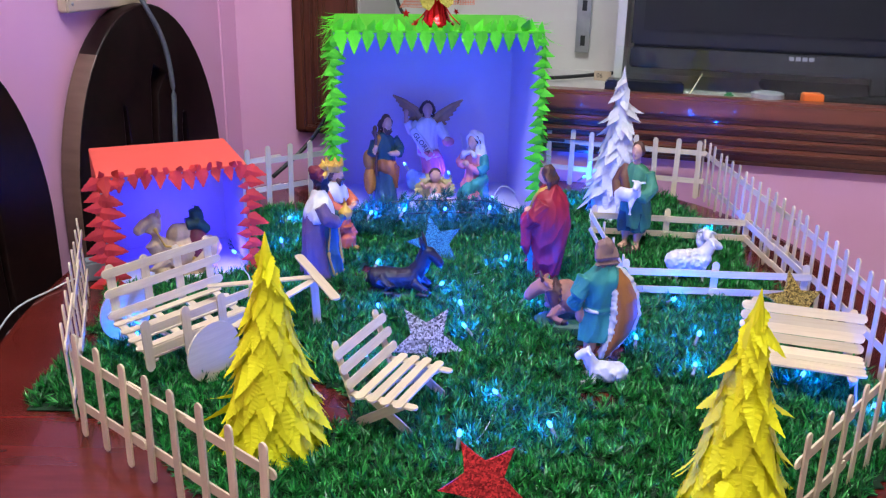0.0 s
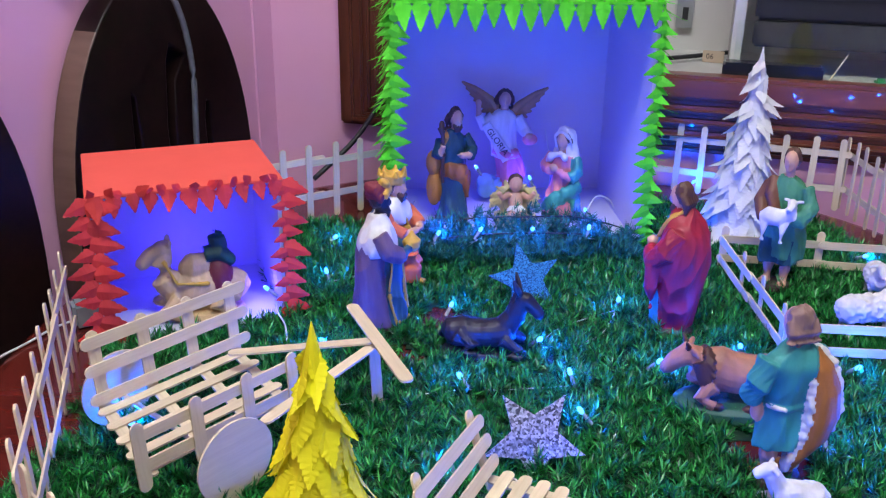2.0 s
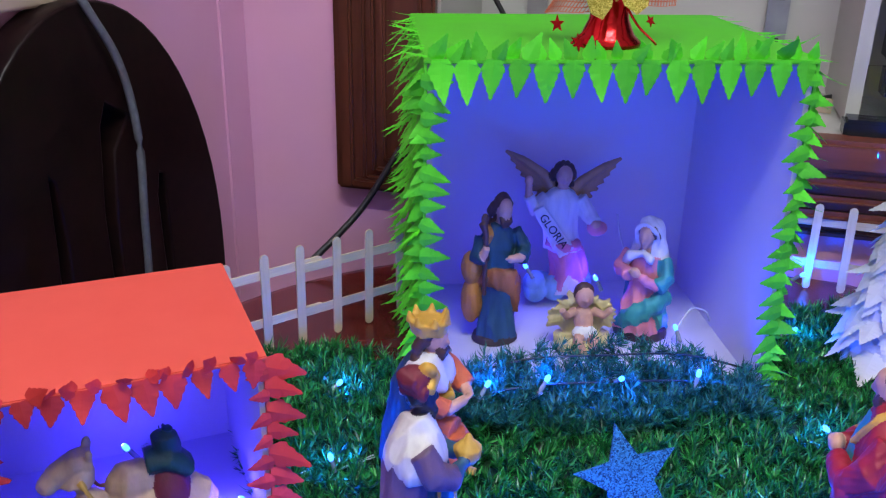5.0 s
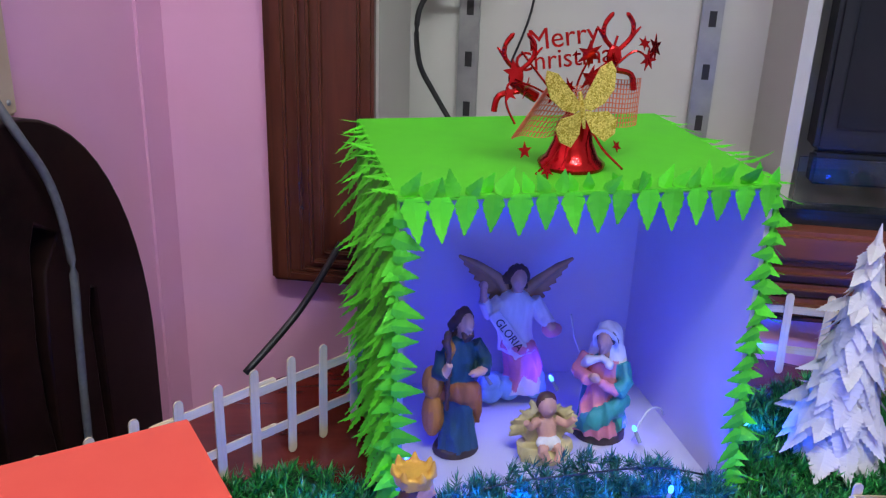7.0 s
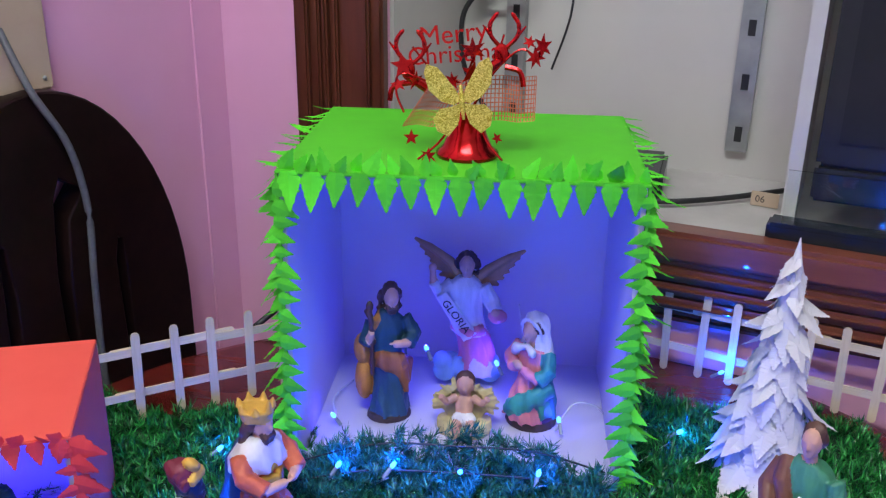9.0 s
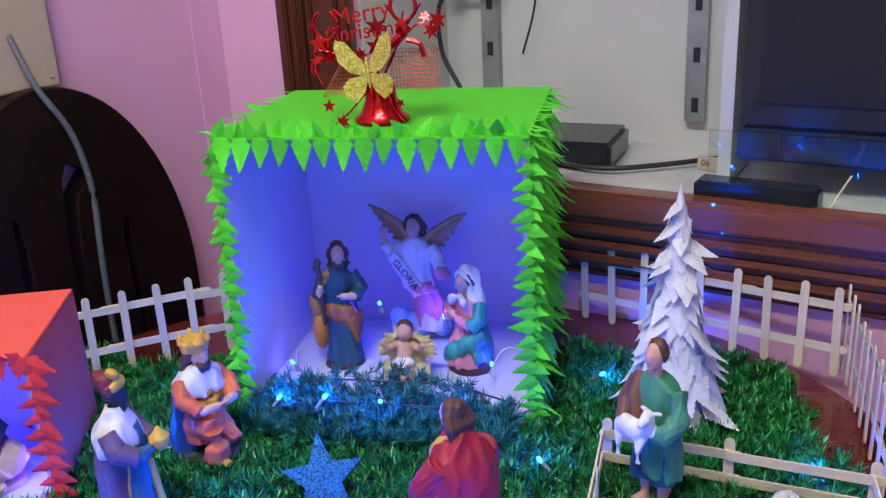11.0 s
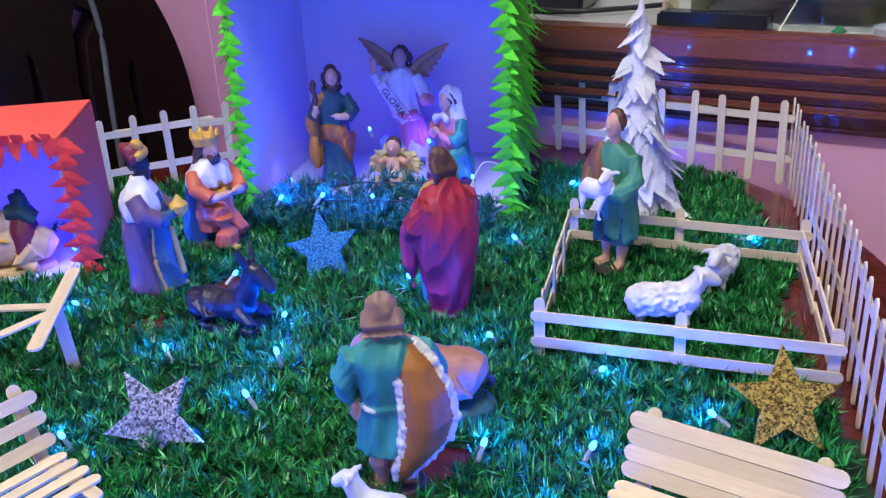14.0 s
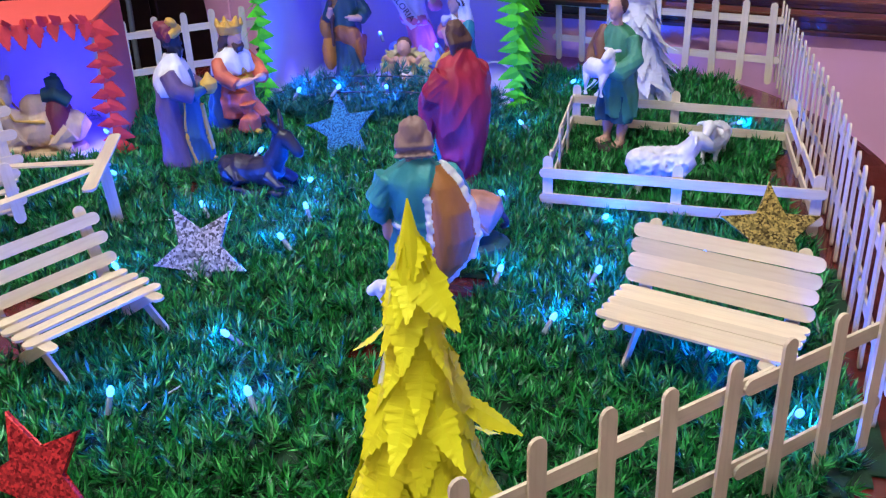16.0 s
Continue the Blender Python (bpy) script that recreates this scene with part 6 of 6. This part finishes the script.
# ---- the ornament on the green roof ----
ROOF = TABLE + 0.001 + GHT + 0.0016
orn = thing("foil_ornament", pose(-0.008, 1.562, ROOF, 0, 0, 4), "red foil bell ornament with a gold butterfly", "ornament")
bm = bmesh.new()
loft(bm, [(0, 0, 0.0, 0.030, 0.030), (0, 0, 0.004, 0.031, 0.031), (0, 0, 0.010, 0.024, 0.024), (0, 0, 0.024, 0.018, 0.018), (0, 0, 0.040, 0.016, 0.016), (0, 0, 0.048, 0.009, 0.009)], n=24)
part("bell", bm, M["red_foil"], orn, "shiny red foil bell", True)
for k, (sx, m0) in enumerate(((-1, pose(-0.002, -0.024, 0.056, 62, 0, 0)), )):
    bf = Matrix.Translation((-0.004, -0.026, 0.060)) @ pose(0, 0, 0, 78, 0, 0) @ Matrix.Rotation(radians(8), 4, "Z")
    for s in (-1, 1):
        for nm, pts in (("upper_wing", [(0, 0.0), (0.006, 0.012), (0.020, 0.032), (0.030, 0.036), (0.033, 0.028), (0.030, 0.012), (0.020, 0.001), (0.008, -0.004)]),
                        ("lower_wing", [(0, -0.002), (0.010, -0.005), (0.022, -0.006), (0.029, -0.014), (0.026, -0.026), (0.016, -0.032), (0.006, -0.022)])):
            bm = bmesh.new()
            fold = Matrix.Rotation(radians(-14 * s), 4, "Y")
            prism(bm, [(s * x, y) for x, y in pts][::s], 0.0015, m=bf @ fold)
            part(nm, bm, M["butterfly"], orn, "gold glitter wing")
    bm = bmesh.new()
    tube(bm, [bf @ Vector((0, -0.018, 0.001)), bf @ Vector((0, 0.0, 0.002)), bf @ Vector((0, 0.014, 0.001))], [0.0012, 0.003, 0.0015])
    part("body", bm, M["butterfly"], orn)
bm = bmesh.new()
text_into(bm, "Merry", 0.026, pose(-0.016, 0.002, 0.116, 84, -8, 0) , extrude=0.0006)
text_into(bm, "Christmas", 0.024, pose(-0.010, 0.001, 0.098, 84, -6, 0), extrude=0.0006)
part("lettering", bm, M["red_foil"], orn, "cut red foil greeting")


def little_star(bm, c, r, points, rot):
    pts = [((r if k % 2 == 0 else r * 0.42) * math.sin(math.pi * k / points), (r if k % 2 == 0 else r * 0.42) * math.cos(math.pi * k / points)) for k in range(2 * points)]
    prism(bm, pts, 0.0006, m=Matrix.Translation(c) @ rot.to_matrix().to_4x4())


ro = random.Random(21)
for c, r in (((-0.062, -0.012, 0.088), 0.012), ((-0.050, -0.010, 0.074), 0.010), ((-0.066, -0.012, 0.070), 0.008), ((0.004, -0.012, 0.104), 0.013), ((0.004, -0.018, 0.084), 0.012),
             ((0.062, -0.004, 0.098), 0.011), ((0.068, -0.002, 0.108), 0.012), ((0.056, -0.006, 0.112), 0.007), ((-0.052, -0.024, 0.022), 0.008), ((-0.034, -0.034, 0.007), 0.009),
             ((0.030, -0.030, 0.026), 0.006), ((-0.026, -0.014, 0.070), 0.011), ((-0.014, -0.018, 0.076), 0.009), ((0.030, -0.008, 0.098), 0.009)):
    bm = bmesh.new()
    little_star(bm, c, r, ro.choice((5, 6, 7)), Euler((radians(ro.uniform(60, 100)), radians(ro.uniform(-30, 30)), radians(ro.uniform(0, 60)))))
    part("foil_star", bm, M["red_foil"], orn)
for pts in ([(0.004, 0, 0.046), (0.022, -0.004, 0.080), (0.046, -0.004, 0.104), (0.060, -0.004, 0.100), (0.064, -0.004, 0.094)], [(-0.004, 0, 0.046), (-0.034, -0.006, 0.070), (-0.064, -0.012, 0.080), (-0.068, -0.012, 0.062), (-0.060, -0.016, 0.044)],
            [(0.010, -0.010, 0.040), (0.020, -0.024, 0.022), (0.032, -0.034, 0.010), (0.036, -0.034, 0.006)], [(-0.008, -0.012, 0.040), (-0.026, -0.028, 0.018), (-0.044, -0.036, 0.004)],
            [(0, 0, 0.046), (-0.002, -0.004, 0.075), (0.006, -0.008, 0.100)], [(0.002, 0, 0.046), (0.020, -0.002, 0.076), (0.032, -0.002, 0.118)], [(-0.002, 0, 0.046), (-0.030, -0.002, 0.076), (-0.054, -0.002, 0.104)]):
    bm = bmesh.new()
    tube(bm, smooth_path(pts, 5), 0.0011, n=6)
    part("foil_sprig", bm, M["red_foil"], orn)
for x, z, s in ((0.032, 0.116, 1), (-0.056, 0.098, -1)):
    bm = bmesh.new()
    for q in (-1, 1):
        tube(bm, smooth_path([(x, -0.002, z - 0.012), (x + q * 0.012, -0.002, z), (x + q * 0.013, -0.003, z + 0.012), (x + q * 0.006, -0.003, z + 0.022)], 4), [0.0022] * 12 + [0.0008], n=6)
        tube(bm, [(x + q * 0.012, -0.002, z), (x + q * 0.020, -0.003, z + 0.010)], [0.002, 0.0008], n=6)
    ell(bm, (x - 0.002, -0.003, z - 0.016), (0.007, 0.003, 0.010))
    tube(bm, [(x - 0.002, -0.002, z - 0.022), (x - 0.018 * s, -0.002, z - 0.034)], [0.0045, 0.005])
    tube(bm, smooth_path([(x + 0.002, -0.002, z - 0.028), (x + 0.016 * s, -0.002, z - 0.032), (x + 0.020 * s, -0.002, z - 0.046)], 4), 0.0028, n=6)
    part("foil_deer", bm, M["red_foil"], orn)
for pts, h in (([(-0.012, 0.002), (-0.034, -0.012), (-0.050, -0.004), (-0.062, -0.014)], 0.046), ([(0.012, 0.004), (0.032, 0.010), (0.048, 0.004), (0.064, 0.012)], 0.044)):
    bm = bmesh.new()
    ps = smooth_path([(x, y, 0) for x, y in pts], 6)
    tilt = 0.5 if pts[1][0] < 0 else 0.0
    cols = [[bm.verts.new((p.x + tilt * 0.006 * k, p.y, 0.034 + (0.0 if pts[1][0] > 0 else -0.004) + h * k / 10)) for k in range(11)] for p in ps]
    for i in range(len(cols) - 1):
        for k in range(10):
            bm.faces.new((cols[i][k], cols[i + 1][k], cols[i + 1][k + 1], cols[i][k + 1]))
    ob = part("mesh_ribbon", bm, M["mesh_ribbon"], orn, "see-through orange-red mesh ribbon")
    wire = ob.modifiers.new("net", "WIREFRAME")
    wire.thickness = 0.0011

# ---- grass mat and sprigs ----
HOLES = [(0.212, 1.012, 0.036), (-0.118, 0.885, 0.046), (-0.108, 1.258, 0.030), (-0.150, 1.165, 0.024), (0.185, 1.300, 0.012), (0.190, 0.900, 0.024)]


def on_mat(x, y):
    left = -0.425 + 0.02 * math.sin(y * 19) - 0.03 * (y > 1.05)
    right = 0.488 + 0.012 * math.sin(y * 23) if y > 1.18 else 0.515 + 0.01 * math.sin(y * 31)
    if y > 1.50 and x > 0.2:
        right = 0.470 - (y - 1.50) * 0.15
    top = 1.56 if x < -0.17 else (1.49 if x < 0.175 else 1.70)
    if not (left < x < right and 0.655 < y < top + 0.015 * math.sin(x * 40)):
        return False
    if (x + 0.35) * 0.65 + (y - 0.806) * 0.76 < 0.026 + 0.012 * math.sin(x * 37) and y < 0.86:
        return False
    if (x - 0.506) * 0.7 - (y - 0.852) * 0.7 > 0.02 and y < 0.9:
        return False
    q = RH_M.inverted() @ Vector((x, y, TABLE))
    if 0 < q.x < RW and 0 < q.y < RD:
        return False
    return all((x - a) ** 2 + (y - b) ** 2 > (r * (1 + 0.4 * math.sin(7 * x * 9 + y * 40))) ** 2 for a, b, r in HOLES)


def sprigs_of(name, roots, needles, stem, length, width, mat, label, lean, seed):
    """Plastic fir sprigs: a short leaning stem each, with curved tapering needles all round it, fanned wider towards its tip."""
    rng = np.random.default_rng(seed)
    roots = np.asarray(roots, float)
    k = len(roots)
    az, tip = rng.uniform(0, 2 * np.pi, k), np.abs(rng.normal(0, lean, k)).clip(0, 1.3)
    axis = np.stack([np.cos(az) * np.sin(tip), np.sin(az) * np.sin(tip), np.cos(tip)], 1)
    u = np.stack([-np.sin(az), np.cos(az), np.zeros(k)], 1)
    v = np.cross(axis, u)
    long = stem * rng.uniform(0.6, 1.25, k) * roots[:, 3]
    axis, u, v, long, base = (np.repeat(q, needles, axis=0) for q in (axis, u, v, long, roots[:, :3]))
    n = len(axis)
    t = rng.uniform(0.0, 1.0, n) ** 0.7
    turn = rng.uniform(0, 2 * np.pi, n)
    open_by = rng.uniform(0.6, 1.45, n) * (1.1 - 0.4 * t)
    radial = u * np.cos(turn)[:, None] + v * np.sin(turn)[:, None]
    d1 = axis * np.cos(open_by)[:, None] + radial * np.sin(open_by)[:, None]
    bend = (open_by - rng.uniform(-0.2, 0.55, n)).clip(0.05, 1.6)
    d2 = axis * np.cos(bend)[:, None] + radial * np.sin(bend)[:, None] + np.array([0, 0, 0.12])
    side = np.cross(d1, radial + np.array([0.01, 0.02, 0.03]))
    side /= np.linalg.norm(side, axis=1)[:, None] + 1e-9
    size = length * rng.uniform(0.6, 1.2, n)
    w = side * (width * rng.uniform(0.75, 1.25, n))[:, None] * 0.5
    root = base + axis * (long * t)[:, None]
    mid = root + d1 * (size * 0.5)[:, None]
    end = mid + d2 * (size * 0.5)[:, None]
    low = base[:, 2:3] + 0.0005
    for q in (root, mid, end):
        q[:, 2:3] = np.maximum(q[:, 2:3], low)
    verts = np.stack([root - w * 0.7, root + w * 0.7, mid - w, mid + w, end], 1).reshape(-1, 3)
    first = (np.arange(n) * 5)[:, None]
    f = np.concatenate([first + np.array([0, 1, 3]), first + np.array([0, 3, 2]), first + np.array([2, 3, 4])], 1).reshape(-1)
    me = bpy.data.meshes.new(name)
    me.vertices.add(len(verts))
    me.vertices.foreach_set("co", verts.reshape(-1))
    me.loops.add(len(f))
    me.loops.foreach_set("vertex_index", f.astype(np.int32))
    me.polygons.add(len(f) // 3)
    me.polygons.foreach_set("loop_start", np.arange(0, len(f), 3, dtype=np.int32))
    me.update(calc_edges=True)
    me.materials.append(mat)
    return tagged(new(name, me), label, "artificial grass", kind="stuff")


rg = random.Random(77)
roots = []
step = 0.0086
for i in range(int(0.98 / step)):
    for j in range(int(1.08 / step)):
        x, y = -0.46 + i * step + rg.uniform(-0.005, 0.005), 0.65 + j * step + rg.uniform(-0.005, 0.005)
        if on_mat(x, y):
            clump = 0.85 + 0.9 * noise.noise(Vector((x * 38, y * 38, 0)))
            roots.append((x, y, TABLE + 0.0005, max(0.25, clump)))
cells = [(-0.46 + i * 0.012, 0.65 + j * 0.012) for i in range(82) for j in range(90) if on_mat(-0.454 + i * 0.012, 0.656 + j * 0.012)]
me = bpy.data.meshes.new("grass_backing")
me.from_pydata([(x + a, y + b, TABLE + h) for x, y in cells for h in (0.0006, 0.0018) for a, b in ((0, 0), (0.012, 0), (0.012, 0.012), (0, 0.012))], [],
               [[8 * k + q for q in f] for k in range(len(cells)) for f in ((4, 5, 6, 7), (3, 2, 1, 0))])
me.materials.append(mottled("dark_green_mat_backing", (0.002, 0.020, 0.006), (0.006, 0.05, 0.014), scale=120, rough=0.7, bump=0.2))
tagged(new("grass_backing", me), "dark green woven backing of the grass mat", "mat", kind="stuff")
sprigs_of("artificial_grass", roots, 24, 0.013, 0.0125, 0.0015, M["grass"], "green plastic fir-needle grass mat on the table", 0.75, 5)
sprigs = []
for k in range(1000):
    x = rg.uniform(-0.155, 0.150)
    q = rg.uniform(-1, 1)
    y = 1.455 + 0.048 * q * (1 - 0.4 * abs(x) / 0.15) + x * 0.09
    h = 0.040 * math.sqrt(max(0.05, 1 - (x / 0.165) ** 2)) * rg.uniform(0.2, 1.15) * (0.62 + 0.5 * q)
    sprigs.append((x, y, TABLE + 0.006 + h, 1.0))
sprigs_of("leaf_garland", sprigs, 24, 0.012, 0.0125, 0.0011, M["garland"], "blue-green plastic sprig garland before the green stable", 0.9, 6)
for k, (dy, dz) in enumerate(((0.0, 0.004), (-0.026, -0.010))):
    cable("garland_wire", [(-0.155, 1.455 + dy, 0.785 + dz * 0.5), (-0.08, 1.470 + dy, 0.803 + dz), (0.0, 1.478 + dy, 0.806 + dz), (0.08, 1.488 + dy, 0.803 + dz), (0.150, 1.496 + dy, 0.785 + dz * 0.5)], 0.0011, M["wire_dark"], "dark wire of the sprig garland", n=6, category="wire")

# ---- blue fairy lights ----
BULBS = [(-0.244, 1.349, 0), (-0.258, 1.47, 0), (-0.092, 1.262, 0), (0.002, 1.189, 0), (0.034, 1.113, 0), (0.040, 1.044, 0), (0.070, 0.878, 0), (0.120, 0.806, 0), (0.120, 1.146, 0),
         (0.103, 1.291, 0), (0.218, 1.185, 0), (0.198, 1.409, 0), (0.225, 1.606, 0), (0.318, 1.146, 0), (0.246, 1.015, 0), (0.415, 0.925, 0), (0.419, 1.093, 0), (-0.217, 1.173, 0), (-0.072, 1.10, 0),
         (0.024, 0.785, 0), (0.325, 1.028, 0), (0.300, 0.945, 0), (0.470, 0.862, 0), (0.445, 1.457, 0), (-0.368, 1.0, 0), (0.283, 1.745, 0.006), (-0.08, 0.960, 0),
         (-0.060, 1.440, 0.026), (0.085, 1.455, 0.026), (0.010, 1.446, 0.030), (-0.115, 1.438, 0.020),
         (-0.150, 1.560, 0.0), (0.100, 1.590, 0.004), (-0.060, 1.640, 0.052), (0.022, 1.660, 0.030), (-0.405, 1.330, 0.020), (-0.300, 1.285, 0.006)]
body = bmesh.new()
tube(body, [(0, 0, -0.009), (0, 0, 0.0), (0, 0, 0.004)], [0.0022, 0.0022, 0.0018], n=8)
body = mesh_of(body, "socket", M["led_body"])
tip = bmesh.new()
loft(tip, [(0, 0, 0.0042, 0.0018, 0.0018), (0, 0, 0.006, 0.0026, 0.0026), (0, 0, 0.009, 0.0026, 0.0026), (0, 0, 0.0112, 0.0012, 0.0012)], n=8)
tip = mesh_of(tip, "tip", M["led"])
rb = random.Random(9)
for k, (x, y, up) in enumerate(BULBS):
    m = Matrix.Translation((x, y, 0.772 + up)) @ Euler((rb.uniform(-0.9, 0.9), rb.uniform(-0.9, 0.9), rb.uniform(0, 6))).to_matrix().to_4x4()
    b = thing("fairy_light", m, "small blue glowing fairy light bulb", "fairy light", "blue fairy lights")
    part("socket", body, None, b)
    part("tip", tip, None, b, "blue glowing tip")
    inside = k >= 31
    lamp("fairy_light_glow", "POINT", Matrix.Translation(m @ Vector((0, 0, 0.013))) @ Matrix.Identity(4), (1.4 * LED_IN if k >= 35 else LED_IN if up > 0.015 else 0.3 * LED_IN) if inside else LED, (0.05, 0.03, 1.0) if inside else (0.0, 0.075, 1.0), 0.003)
for k in range(0, 31, 3):
    a, b = BULBS[k], min(BULBS[:31], key=lambda q: 9 if q == BULBS[k] else math.hypot(q[0] - BULBS[k][0], q[1] - BULBS[k][1]) + 0.3 * rb.random())
    mid = ((a[0] + b[0]) / 2 + rb.uniform(-0.02, 0.02), (a[1] + b[1]) / 2 + rb.uniform(-0.02, 0.02), 0.762)
    cable("light_wire", [(a[0], a[1], 0.764 + a[2]), mid, (b[0], b[1], 0.764 + b[2])], 0.0007, M["wire_clear"], "thin clear wire of the fairy lights", n=5, category="wire")
cable("light_wire", [(-0.47, 1.23, 0.775), (-0.52, 1.22, 0.762), (-0.54, 1.18, 0.760), (-0.57, 1.12, 0.752), (-0.60, 1.08, 0.70)], 0.0014, M["wire_clear"], "white wire leaving the table edge", n=6, category="wire")
bm = bmesh.new()
box(bm, (-0.022, -0.014, 0), (0.022, 0.014, 0.030), 0.004)
ob = tagged(part("power_adapter", bm, M["led_body"]), "white plastic light controller beside the red stable", "controller")
ob.matrix_basis = pose(-0.492, 1.235, TABLE + 0.001, 0, 0, 30)
for pts in ([(0.095, 1.592, 0.768), (0.112, 1.60, 0.800), (0.135, 1.62, 0.790), (0.148, 1.64, 0.768)], [(0.040, 1.68, 0.880), (0.046, 1.672, 0.850), (0.060, 1.66, 0.815), (0.068, 1.655, 0.770)],
            [(-0.150, 1.565, 0.770), (-0.165, 1.60, 0.775), (-0.158, 1.66, 0.766)], [(-0.292, 1.268, 0.776), (-0.285, 1.245, 0.772), (-0.268, 1.205, 0.775), (-0.262, 1.180, 0.764)]):
    cable("light_wire", pts, 0.0011, M["wire_clear"], "white wire of the fairy lights inside a stable", n=6, category="wire")
